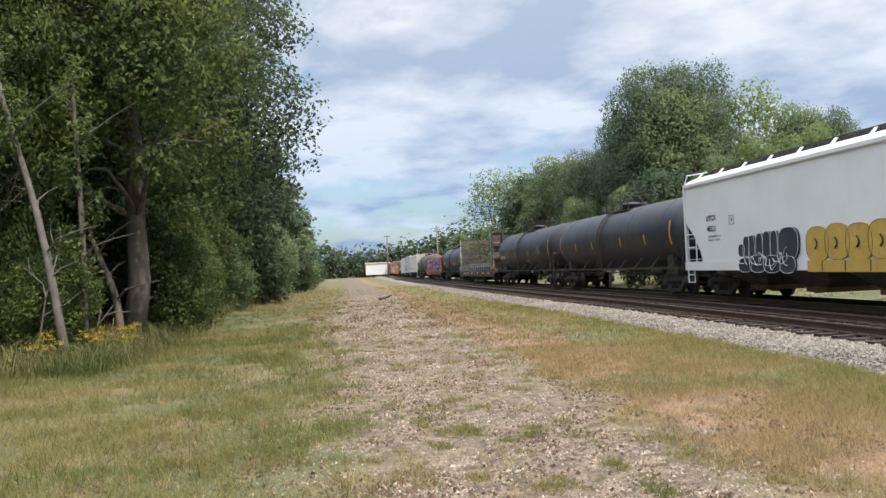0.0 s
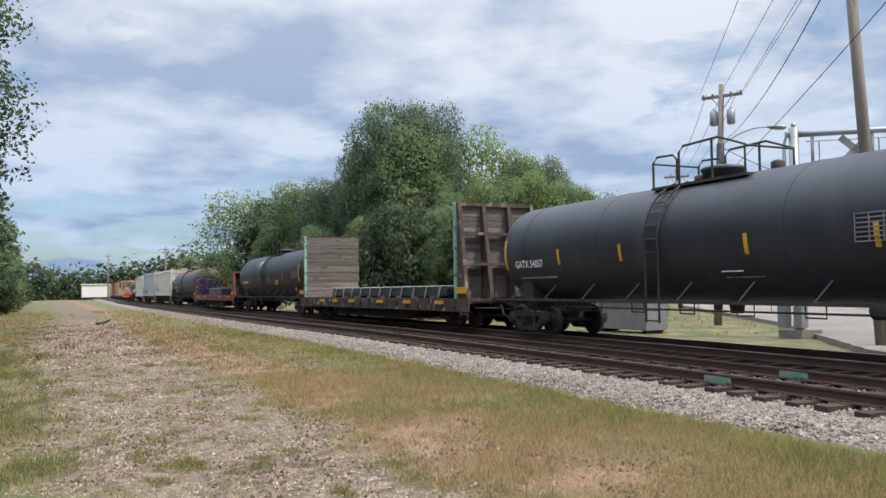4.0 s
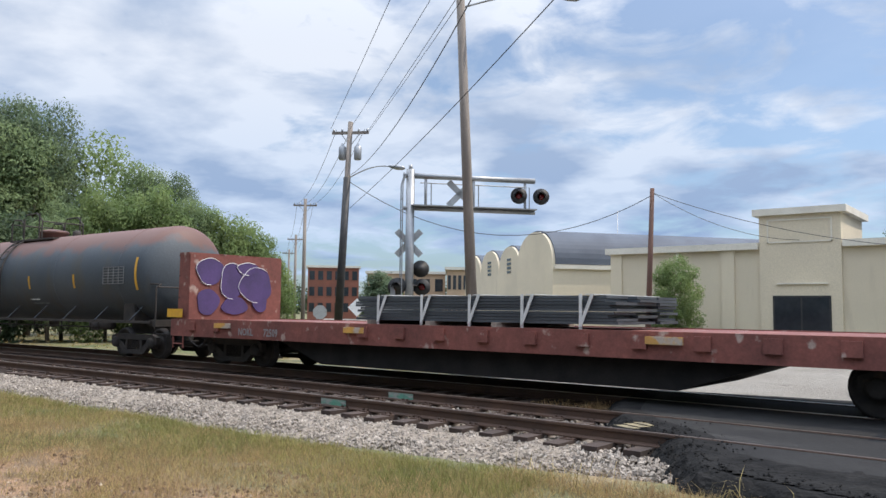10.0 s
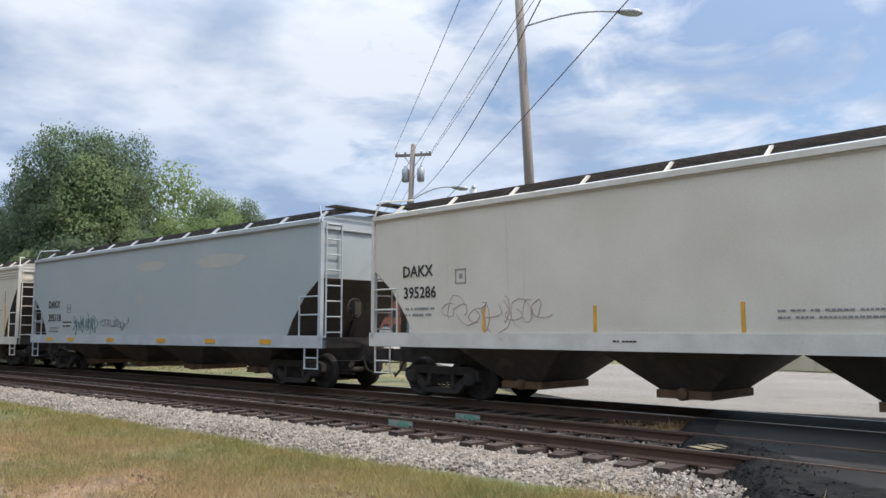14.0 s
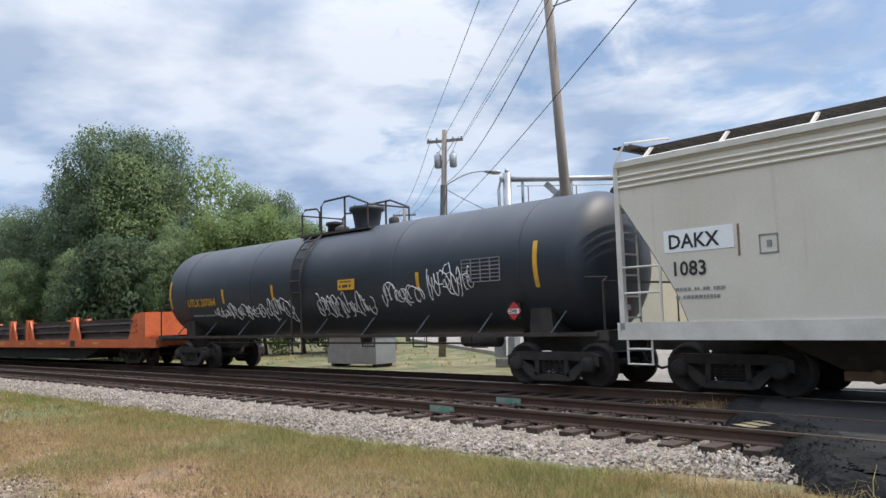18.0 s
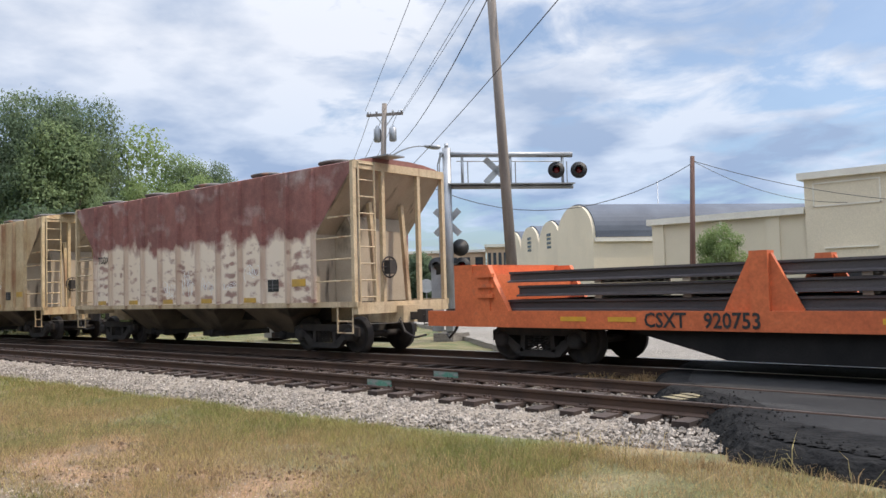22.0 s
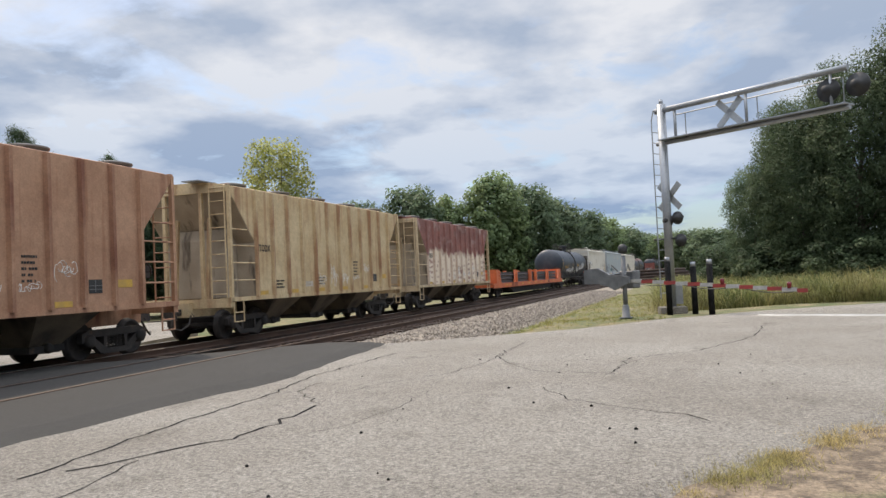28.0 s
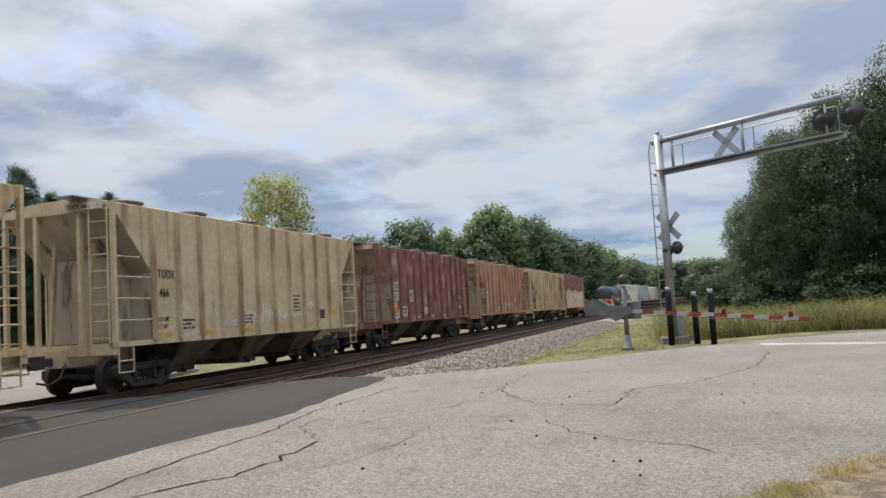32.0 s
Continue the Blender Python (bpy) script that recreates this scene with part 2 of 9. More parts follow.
M["white_sill"] = surface("white_sill", (0.62, 0.59, 0.53), (0.51, 0.48, 0.425), 0.6, 0, 2, 30, 0.08, c=(0.30, 0.22, 0.15), c_lo=0.66, c_hi=0.8, c_scale=5, contrast=0.05)
M["blue_sill"] = surface("blue_sill", (0.42, 0.45, 0.47), (0.36, 0.39, 0.41), 0.6, 0, 2, 30, 0.08, contrast=0.05)
M["cream_car"] = surface("cream_car", (0.55, 0.43, 0.26), (0.46, 0.33, 0.18), 0.7, 0, 0.9, 25, 0.1, c=(0.30, 0.14, 0.06), c_lo=0.52, c_hi=0.8, c_scale=2.5, c_stretch=(2, 2, 0.15), speck=(6, 0.12), seam=(0.9727, (0.26, 0.12, 0.06)))
M["tan_car"] = surface("tan_car", (0.43, 0.245, 0.15), (0.35, 0.185, 0.108), 0.7, 0, 0.9, 25, 0.1, c=(0.24, 0.10, 0.05), c_lo=0.55, c_hi=0.8, c_scale=2.5, c_stretch=(2, 2, 0.15), speck=(6, 0.12), seam=(0.9727, (0.19, 0.07, 0.04)))
M["maroon_car"] = surface("maroon_car", (0.215, 0.080, 0.060), (0.15, 0.055, 0.042), 0.75, 0, 0.9, 25, 0.1, c=(0.40, 0.30, 0.25), c_lo=0.53, c_hi=0.72, c_scale=2.0, c_stretch=(1.7, 1.7, 0.6), speck=(5, 0.25), seam=(0.9727, (0.13, 0.045, 0.03)))
M["beige_car"] = surface("beige_car", (0.52, 0.41, 0.27), (0.44, 0.33, 0.20), 0.7, 0, 0.9, 25, 0.1, c=(0.2, 0.13, 0.08), c_lo=0.56, c_hi=0.82, c_scale=2.5, c_stretch=(2, 2, 0.12), speck=(6, 0.12), seam=(0.9727, (0.24, 0.14, 0.08)))
M["oxide"] = surface("oxide", (0.205, 0.066, 0.05), (0.145, 0.048, 0.038), 0.75, 0, 1.2, 25, 0.12, c=(0.34, 0.25, 0.21), c_lo=0.62, c_hi=0.7, c_scale=3.2, c_stretch=(1.2, 1, 1), speck=(7, 0.18))
M["brown_deck"] = surface("brown_deck", (0.048, 0.034, 0.028), (0.082, 0.056, 0.043), 0.85, 0, 1.5, 25, 0.2, c=(0.24, 0.20, 0.17), c_lo=0.58, c_hi=0.7, c_scale=3.2, c_stretch=(1, 1, 0.7), speck=(6, 0.3))
M["old_strap"] = surface("old_strap", (0.60, 0.60, 0.58), (0.48, 0.48, 0.46), 0.8, 0, 4, 60, 0.05)
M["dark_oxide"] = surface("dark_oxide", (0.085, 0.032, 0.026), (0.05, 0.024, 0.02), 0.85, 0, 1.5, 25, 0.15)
M["plank_wood"] = surface("plank_wood", (0.21, 0.185, 0.16), (0.115, 0.098, 0.083), 0.9, 0, 1.6, 40, 0.4, stretch=(1, 0.25, 7), per_object=0.32, c=(0.07, 0.058, 0.05), c_lo=0.6, c_hi=0.68, c_scale=3, c_stretch=(1, 0.5, 4), speck=(12, 0.25))
M["mint_post"] = surface("mint_post", (0.27, 0.43, 0.34), (0.20, 0.34, 0.27), 0.7, 0, 3, 30, 0.2, c=(0.10, 0.07, 0.05), c_lo=0.58, c_hi=0.64, c_scale=6)
M["stencil_white"] = surface("stencil_white", (0.40, 0.385, 0.34), (0.27, 0.25, 0.22), 0.8, 0, 5, 40, 0.05, c=(0.08, 0.06, 0.05), c_lo=0.6, c_hi=0.68, c_scale=12)
M["orange"] = surface("orange", (0.60, 0.145, 0.05), (0.50, 0.115, 0.04), 0.55, 0, 1.2, 25, 0.08, c=(0.24, 0.09, 0.05), c_lo=0.6, c_hi=0.85, c_scale=5, speck=(5, 0.15))
M["old_wood"] = surface("old_wood", (0.27, 0.23, 0.19), (0.17, 0.14, 0.11), 0.85, 0, 1.5, 40, 0.3, stretch=(1, 0.3, 6), per_object=0.22)
M["load"] = surface("load", (0.05, 0.057, 0.065), (0.08, 0.09, 0.10), 0.5, 0.3, 2, 30, 0.1, stretch=(0.2, 1, 6), per_object=0.2)
M["rail_load"] = surface("rail_load", (0.075, 0.068, 0.073), (0.115, 0.098, 0.098), 0.55, 0.4, 2, 30, 0.1, stretch=(0.3, 1, 4), per_object=0.2)
M["rail"] = surface("rail", (0.085, 0.047, 0.03), (0.06, 0.036, 0.026), 0.75, 0.2, 2, 40, 0.15)
M["rail_top"] = surface("rail_top", (0.55, 0.52, 0.48), (0.42, 0.38, 0.34), 0.35, 0.9, 3, 40, 0.05)
M["tie"] = surface("tie", (0.028, 0.018, 0.014), (0.055, 0.035, 0.026), 0.9, 0, 2, 40, 0.3, stretch=(1, 0.3, 1), per_object=0.3)
M["stone"] = surface("stone", (0.315, 0.275, 0.232), (0.195, 0.166, 0.138), 0.95, 0, 6, 40, 0.2, island=0.4)
M["asphalt"] = surface("asphalt", (0.0155, 0.0152, 0.0155), (0.024, 0.0235, 0.023), 0.9, 0, 0.6, 60, 0.6, c=(0.045, 0.043, 0.041), c_lo=0.6, c_hi=0.75, c_scale=1.2, c_stretch=(0.35, 1.6, 1), contrast=0.3, speck=(9, 0.3), spec=0.2)


def dusted(m):
    """Pale dust worn into the asphalt where the road crosses, thinning towards its fresh end."""
    nt = m.node_tree
    N, Ln = nt.nodes.new, nt.links.new
    bs = nt.nodes["Principled BSDF"]
    black = bs.inputs["Base Color"].links[0].from_socket
    co, sep, t = N("ShaderNodeTexCoord"), N("ShaderNodeSeparateXYZ"), N("ShaderNodeTexNoise")
    mp = N("ShaderNodeMapping")
    mp.inputs["Scale"].default_value = (0.5, 1.4, 1)
    t.inputs["Scale"].default_value, t.inputs["Detail"].default_value = 1.1, 7
    Ln(co.outputs["Object"], sep.inputs[0])
    Ln(co.outputs["Object"], mp.inputs["Vector"])
    Ln(mp.outputs[0], t.inputs["Vector"])
    e = N("ShaderNodeMath")
    e.operation, e.inputs[1].default_value = "MULTIPLY_ADD", 5.0
    Ln(t.outputs["Fac"], e.inputs[0])
    Ln(sep.outputs["X"], e.inputs[2])
    r = N("ShaderNodeMapRange")
    r.inputs["From Min"].default_value, r.inputs["From Max"].default_value, r.inputs["To Max"].default_value = 1.0, 6.5, 0.62
    Ln(e.outputs[0], r.inputs["Value"])
    mix = N("ShaderNodeMix")
    mix.data_type = "RGBA"
    Ln(r.outputs[0], mix.inputs["Factor"])
    Ln(black, mix.inputs["A"])
    mix.inputs["B"].default_value = (0.058, 0.055, 0.050, 1)
    Ln(mix.outputs["Result"], bs.inputs["Base Color"])
    return m


M["asphalt"] = dusted(M["asphalt"])
M["tar"] = surface("tar", (0.009, 0.009, 0.0092), (0.019, 0.0185, 0.018), 0.95, 0, 3, 25, 1.0, contrast=0.35, spec=0.1)
M["concrete"] = surface("concrete", (0.275, 0.252, 0.217), (0.225, 0.202, 0.17), 0.95, 0, 0.3, 110, 1.2, c=(0.145, 0.126, 0.102), c_lo=0.58, c_hi=0.9, c_scale=0.9, c_stretch=(1, 1.6, 1), contrast=0.5, speck=(30, 0.55))
M["galv"] = surface("galv", (0.34, 0.35, 0.36), (0.27, 0.28, 0.29), 0.45, 0.6, 2, 30, 0.05)
M["pole_wood"] = surface("pole_wood", (0.25, 0.215, 0.185), (0.165, 0.14, 0.12), 0.9, 0, 2, 30, 0.3, stretch=(3, 3, 0.3))
M["pole_brown"] = surface("pole_brown", (0.14, 0.07, 0.05), (0.09, 0.05, 0.04), 0.9, 0, 2, 30, 0.3, stretch=(3, 3, 0.3))
M["stucco"] = surface("stucco", (0.62, 0.54, 0.40), (0.55, 0.48, 0.36), 0.9, 0, 0.4, 30, 0.2, c=(0.42, 0.36, 0.27), c_lo=0.62, c_hi=0.85, c_scale=1.5, c_stretch=(1, 1, 0.2))
M["stucco_trim"] = surface("stucco_trim", (0.66, 0.62, 0.53), (0.58, 0.54, 0.46), 0.8, 0, 1, 30, 0.1)
M["roof_metal"] = surface("roof_metal", (0.085, 0.10, 0.125), (0.06, 0.07, 0.09), 0.75, 0.0, 0.5, 20, 0.1)
M["brick"] = surface("brick", (0.24, 0.09, 0.06), (0.19, 0.075, 0.05), 0.9, 0, 0.5, 8, 0.1)
M["glass"] = surface("glass", (0.02, 0.024, 0.03), (0.035, 0.04, 0.045), 0.1, 0, 1, 5, 0)
M["bark"] = surface("bark", (0.15, 0.125, 0.10), (0.085, 0.07, 0.055), 0.95, 0, 2, 20, 0.5, stretch=(3, 3, 0.5))
M["leaf_dark"] = leafy("leaf_dark", (0.097, 0.145, 0.084), (0.150, 0.195, 0.105), 0.28)
# darker copy of leaf_dark; the shade of backlit trees is in its colour
M["leaf_shaded"] = leafy("leaf_shaded", (0.062, 0.095, 0.050), (0.102, 0.136, 0.067), 0.3)
M["leaf_wood"] = leafy("leaf_wood", (0.060, 0.100, 0.035), (0.160, 0.188, 0.055), 0.5)
M["leaf_mid"] = leafy("leaf_mid", (0.150, 0.212, 0.100), (0.210, 0.270, 0.122), 0.28)
M["leaf_light"] = leafy("leaf_light", (0.145, 0.212, 0.076), (0.205, 0.265, 0.095), 0.28)
M["leaf_yellow"] = leafy("leaf_yellow", (0.40, 0.38, 0.12), (0.25, 0.28, 0.085))
M["leaf_ash"] = leafy("leaf_ash", (0.10, 0.135, 0.06), (0.15, 0.18, 0.085), 0.4)
M["dead_wood"] = surface("dead_wood", (0.17, 0.155, 0.13), (0.10, 0.09, 0.075), 0.9, 0, 3, 30, 0.2)
M["needle"] = leafy("needle", (0.045, 0.075, 0.042), (0.065, 0.10, 0.05))
M["grass"] = leafy("grass", (0.235, 0.225, 0.085), (0.41, 0.31, 0.14), 0.55, 0.5)
M["grass_dry"] = leafy("grass_dry", (0.48, 0.33, 0.165), (0.30, 0.20, 0.105), 0.55, 0.5)
M["grass_green"] = leafy("grass_green", (0.145, 0.165, 0.045), (0.31, 0.26, 0.095), 0.5, 0.5)
M["weed"] = leafy("weed", (0.105, 0.14, 0.042), (0.27, 0.235, 0.10), 0.6, 0.45)
M["goldenrod"] = leafy("goldenrod", (0.55, 0.40, 0.03), (0.42, 0.33, 0.05), 0.3, 0.4)
M["purple"] = surface("purple", (0.075, 0.045, 0.15), (0.055, 0.035, 0.11), 0.6, 0, 2, 20, 0)
M["lens"] = surface("lens", (0.16, 0.01, 0.012), (0.1, 0.008, 0.01), 0.15, 0, 3, 20, 0)
M["green_plate"] = surface("green_plate", (0.075, 0.235, 0.165), (0.14, 0.26, 0.20), 0.7, 0, 9, 40, 0.05, c=(0.25, 0.25, 0.23), c_lo=0.46, c_hi=0.6, c_scale=5, c_stretch=(0.6, 1, 2))
M["wire"] = surface("wire", (0.02, 0.02, 0.022), (0.03, 0.03, 0.03), 0.6, 0, 1, 5, 0)


# ---- building blocks ----
def part(name, bm, material, parent=None, label=""):
    """Links a bmesh as one mesh object, under a thing or a part."""
    me = bpy.data.meshes.new(name)
    bm.to_mesh(me)
    bm.free()
    me.materials.append(material)
    ob = new(name, me)
    if parent:
        ob.parent = parent
    if label:
        ob["label"] = label
    return ob


def shared(name, me, parent, m, label=""):
    """One more object on a mesh that exists."""
    ob = new(name, me)
    ob.parent = parent
    ob.matrix_basis = m
    if label:
        ob["label"] = label
    return ob


def thing(name, label, category, group="", m=None):
    ob = new(name)
    tagged(ob, label, category, group)
    if m is not None:
        ob.matrix_basis = m
    return ob


def box(bm, x0, x1, y0, y1, z0, z1, m=None):
    vs = [bm.verts.new((x, y, z)) for x in (x0, x1) for y in (y0, y1) for z in (z0, z1)]
    for a, b, c, d in ((0, 1, 3, 2), (4, 6, 7, 5), (0, 4, 5, 1), (2, 3, 7, 6), (0, 2, 6, 4), (1, 5, 7, 3)):
        bm.faces.new((vs[a], vs[b], vs[c], vs[d]))
    if m is not None:
        bmesh.ops.transform(bm, matrix=m, verts=vs)
    return bm


def prism(bm, pts, axis, a0, a1):
    """A polygon of pairs, drawn out along an axis: y takes (x, z), x takes (y, z), z takes (x, y)."""
    def at(p, a):
        return {"y": (p[0], a, p[1]), "x": (a, p[0], p[1]), "z": (p[0], p[1], a)}[axis]
    lo, hi = [bm.verts.new(at(p, a0)) for p in pts], [bm.verts.new(at(p, a1)) for p in pts]
    n = len(pts)
    bm.faces.new(lo)
    bm.faces.new(hi[::-1])
    for i in range(n):
        bm.faces.new((lo[i], hi[i], hi[(i + 1) % n], lo[(i + 1) % n]))
    return bm


def tube(bm, pts, r, seg=6, r1=None):
    """A round bar through points."""
    pts = [Vector(p) for p in pts]
    rings = []
    for i, p in enumerate(pts):
        d = (pts[min(i + 1, len(pts) - 1)] - pts[max(i - 1, 0)]).normalized()
        u = d.orthogonal().normalized() if abs(d.z) > 0.9 else d.cross(Vector((0, 0, 1))).normalized()
        w = d.cross(u)
        rad = r if r1 is None else r + (r1 - r) * i / (len(pts) - 1)
        rings.append([bm.verts.new(p + rad * (math.cos(2 * math.pi * k / seg) * u + math.sin(2 * math.pi * k / seg) * w)) for k in range(seg)])
    for a, b in zip(rings, rings[1:]):
        for k in range(seg):
            f = bm.faces.new((a[k], a[(k + 1) % seg], b[(k + 1) % seg], b[k]))
            f.smooth = seg > 6
    bm.faces.new(rings[0][::-1])
    bm.faces.new(rings[-1])
    return bm


def lathe(bm, profile, axis, seg=32, centre=(0, 0, 0)):
    """A profile of (along, radius) turned round an axis."""
    c = Vector(centre)
    rings = []
    for a, r in profile:
        ring = []
        for k in range(seg):
            u, v = r * math.cos(2 * math.pi * k / seg), r * math.sin(2 * math.pi * k / seg)
            ring.append(bm.verts.new(c + Vector({"x": (a, u, v), "y": (u, a, v), "z": (u, v, a)}[axis])))
        rings.append(ring)
    for p, q in zip(rings, rings[1:]):
        for k in range(seg):
            f = bm.faces.new((p[k], p[(k + 1) % seg], q[(k + 1) % seg], q[k]))
            f.smooth = True
    if profile[0][1] > 1e-4:
        bm.faces.new(rings[0][::-1])
    if profile[-1][1] > 1e-4:
        bm.faces.new(rings[-1])
    return bm


def B():
    return bmesh.new()


def soften(bm, w=0.01):
    bmesh.ops.bevel(bm, geom=[e for e in bm.edges if e.calc_face_angle(0) > 0.6], offset=w, segments=1, affect="EDGES")
    return bm


LETTERS = {}


def lettering(body, size, material, parent, m, name="lettering", squeeze=1.0):
    """Words in the built-in font, as a thin mesh. m: lower left corner, x along the words, y up, z off the surface."""
    key = (body, size, squeeze)
    if key not in LETTERS:
        cu = bpy.data.curves.new("words", "FONT")
        cu.body, cu.size, cu.resolution_u = body, size, 2
        cu.offset = 0.006 * size / 0.3
        ob = new("words", cu)
        me = bpy.data.meshes.new_from_object(ob.evaluated_get(bpy.context.evaluated_depsgraph_get()))
        bpy.data.objects.remove(ob)
        me.transform(Matrix.Diagonal((squeeze, 1, 1, 1)))
        LETTERS[key] = me
    me = LETTERS[key].copy()
    me.materials.clear()
    me.materials.append(material)
    return shared(name, me, parent, m)


# ---- the line of the two tracks ----
KNOT_S = [-430, -50, -34, 0, 34, 86, 430]
KNOT_K = [0, 0.0002, 0.00092, -0.00567, 0.00023, -0.00047, -0.00047]
STEP = 0.5
LINE_S = np.arange(-430, 430 + STEP, STEP)
_k = np.interp(LINE_S, KNOT_S, KNOT_K)
LINE_H = np.concatenate([[0], np.cumsum((_k[1:] + _k[:-1]) / 2 * STEP)])
LINE_H -= np.interp(-17, LINE_S, LINE_H)
LINE_X = np.concatenate([[0], np.cumsum((np.cos(LINE_H)[1:] + np.cos(LINE_H)[:-1]) / 2 * STEP)])
LINE_X += -17 - np.interp(-17, LINE_S, LINE_X)
LINE_Y = np.concatenate([[0], np.cumsum((np.sin(LINE_H)[1:] + np.sin(LINE_H)[:-1]) / 2 * STEP)])
LINE_Y += 9.61 - np.interp(-17, LINE_S, LINE_Y)
LINE_Z = np.interp(LINE_S, [-430, -130, -26, 430], [-1.6, -0.4, 0, 0])
NEAR_OFF, FAR_OFF = 0.75, 4.20
SPEED, GAIN = 10.434, 0.0096


def on_line(s, off=0.0):
    h = float(np.interp(s, LINE_S, LINE_H))
    return Vector((float(np.interp(s, LINE_S, LINE_X)) - off * math.sin(h), float(np.interp(s, LINE_S, LINE_Y)) + off * math.cos(h), float(np.interp(s, LINE_S, LINE_Z)))), h


def ground_z(x, y):
    """Height of the earth: level by the road, lower in the grass, rising to the ballast."""
    road = 1 / (1 + math.exp(-max(-30, min(30, (x + 0.72 * y - 1.5) / 1.6))))
    z = -0.36 + 0.24 * min(1, road) * (1 if x < 60 else 0.6) * max(0, min(1, (15 - y) / 3))
    beyond = (x - 19.3) * 0.826 + (y - 4.9) * 0.562
    if beyond > 3.2 and y < 14:
        z = min(z, -0.12 - 0.22 * min(1, (beyond - 3.2) / 3))
    if x < -26:
        z += float(np.interp(x, LINE_X, LINE_Z))
    return z


# ---- rolling stock ----
def wheelset_mesh():
    bm = B()
    tube(bm, [(0, -0.95, 0), (0, 0.95, 0)], 0.075, 10)
    for s in (-1, 1):
        lathe(bm, [(s * 0.66, 0.16), (s * 0.66, 0.45), (s * 0.69, 0.45), (s * 0.70, 0.425), (s * 0.80, 0.42), (s * 0.805, 0.36), (s * 0.76, 0.33), (s * 0.76, 0.18), (s * 0.83, 0.15), (s * 0.83, 0.0)], "y", 24)
    me = bpy.data.meshes.new("wheelset")
    bm.to_mesh(me)
    bm.free()
    me.materials.append(M["wheel"])
    return me


def side_frame_mesh():
    bm = B()
    # frame as bars round the window
    bars = [[(-1.12, 0.40), (-1.12, 0.60), (-0.9, 0.68), (0.9, 0.68), (1.12, 0.60), (1.12, 0.40), (0.78, 0.52), (-0.78, 0.52)],
            [(-0.92, 0.50), (-0.70, 0.50), (-0.34, 0.25), (-0.45, 0.14), (-0.52, 0.14)],
            [(0.92, 0.50), (0.70, 0.50), (0.34, 0.25), (0.45, 0.14), (0.52, 0.14)],
            [(-0.45, 0.12), (0.45, 0.12), (0.40, 0.24), (-0.40, 0.24)],
            [(-0.42, 0.22), (-0.32, 0.22), (-0.30, 0.54), (-0.40, 0.54)], [(0.42, 0.22), (0.32, 0.22), (0.30, 0.54), (0.40, 0.54)]]
    for b in bars:
        prism(bm, b, "y", -0.07, 0.07)
    for x in (-0.88, 0.88):
        lathe(bm, [(-0.16, 0.0), (-0.16, 0.10), (-0.12, 0.15), (0.10, 0.17)], "y", 14, (x, 0, 0.44))
    me = bpy.data.meshes.new("side_frame")
    bm.to_mesh(me)
    bm.free()
    me.materials.append(M["truck"])
    return me


def spring_mesh():
    bm = B()
    for i in range(4):
        x = -0.21 + 0.14 * i
        pts = [(x + 0.055 * math.cos(a), 0.055 * math.sin(a), 0.24 + 0.26 * k / 28) for k, a in enumerate(np.linspace(0, 10 * math.pi, 29))]
        tube(bm, pts, 0.014, 4)
    me = bpy.data.meshes.new("spring_nest")
    bm.to_mesh(me)
    bm.free()
    me.materials.append(M["truck"])
    return me


WHEELSET, SIDE_FRAME, SPRING = wheelset_mesh(), side_frame_mesh(), spring_mesh()
AXLE = 0.88
WHEELS = []


def truck(car, x):
    bm = B()
    box(bm, -0.2, 0.2, -0.95, 0.95, 0.36, 0.62)
    tube(bm, [(0, 0, 0.6), (0, 0, 0.85)], 0.3, 12)
    for s in (-1, 1):
        box(bm, s * 0.42 - 0.05, s * 0.42 + 0.05, -0.85, 0.85, 0.3, 0.42)
    t = part("truck", bm, M["truck"], car)
    t.location = (x, 0, 0)
    for s in (-1, 1):
        shared("side_frame", SIDE_FRAME, t, pose(0, s * 0.98, 0))
        shared("spring_nest", SPRING, t, pose(0, s * 0.98, 0))
        w = shared("wheelset", WHEELSET, t, pose(s * AXLE, 0, 0.42))
        WHEELS.append((w, s))
    return t


def coupler(car, x, s):
    bm = B()
    box(bm, min(x - s * 0.3, x + s * 0.35), max(x - s * 0.3, x + s * 0.35), -0.07, 0.07, 0.76, 0.94)
    prism(bm, [(x + s * 0.3, -0.10), (x + s * 0.62, -0.16), (x + s * 0.66, 0.05), (x + s * 0.5, 0.17), (x + s * 0.3, 0.14)], "z", 0.70, 1.0)
    part("coupler", bm, M["steel_dark"], car)
    bm = B()
    tube(bm, [(x, -0.35, 0.75), (x + s * 0.15, -0.38, 0.5), (x + s * 0.4, -0.3, 0.36), (x + s * 0.62, -0.15, 0.42)], 0.028, 6)
    tube(bm, [(x, -1.45, 0.92), (x + s * 0.05, -1.4, 0.72), (x + s * 0.05, -0.5, 0.70), (x + s * 0.05, -0.4, 0.82)], 0.016, 5)
    part("air_hose", bm, M["steel_dark"], car)


def ladder(bm, x0, x1, y, z0, z1, step=0.36, r=0.018):
    """Upright in the plane y, rails at x0 and x1."""
    for x in (x0, x1):
        tube(bm, [(x, y, z0), (x, y, z1)], r * 1.3, 5)
    z = z0 + 0.12
    while z < z1:
        tube(bm, [(x0, y, z), (x1, y, z)], r, 5)
        z += step
    return bm


def end_ladder(bm, x, y0, y1, z0, z1, step=0.36, r=0.018):
    for y in (y0, y1):
        tube(bm, [(x, y, z0), (x, y, z1)], r * 1.3, 5)
    z = z0 + 0.12
    while z < z1:
        tube(bm, [(x, y0, z), (x, y1, z)], r, 5)
        z += step
    return bm


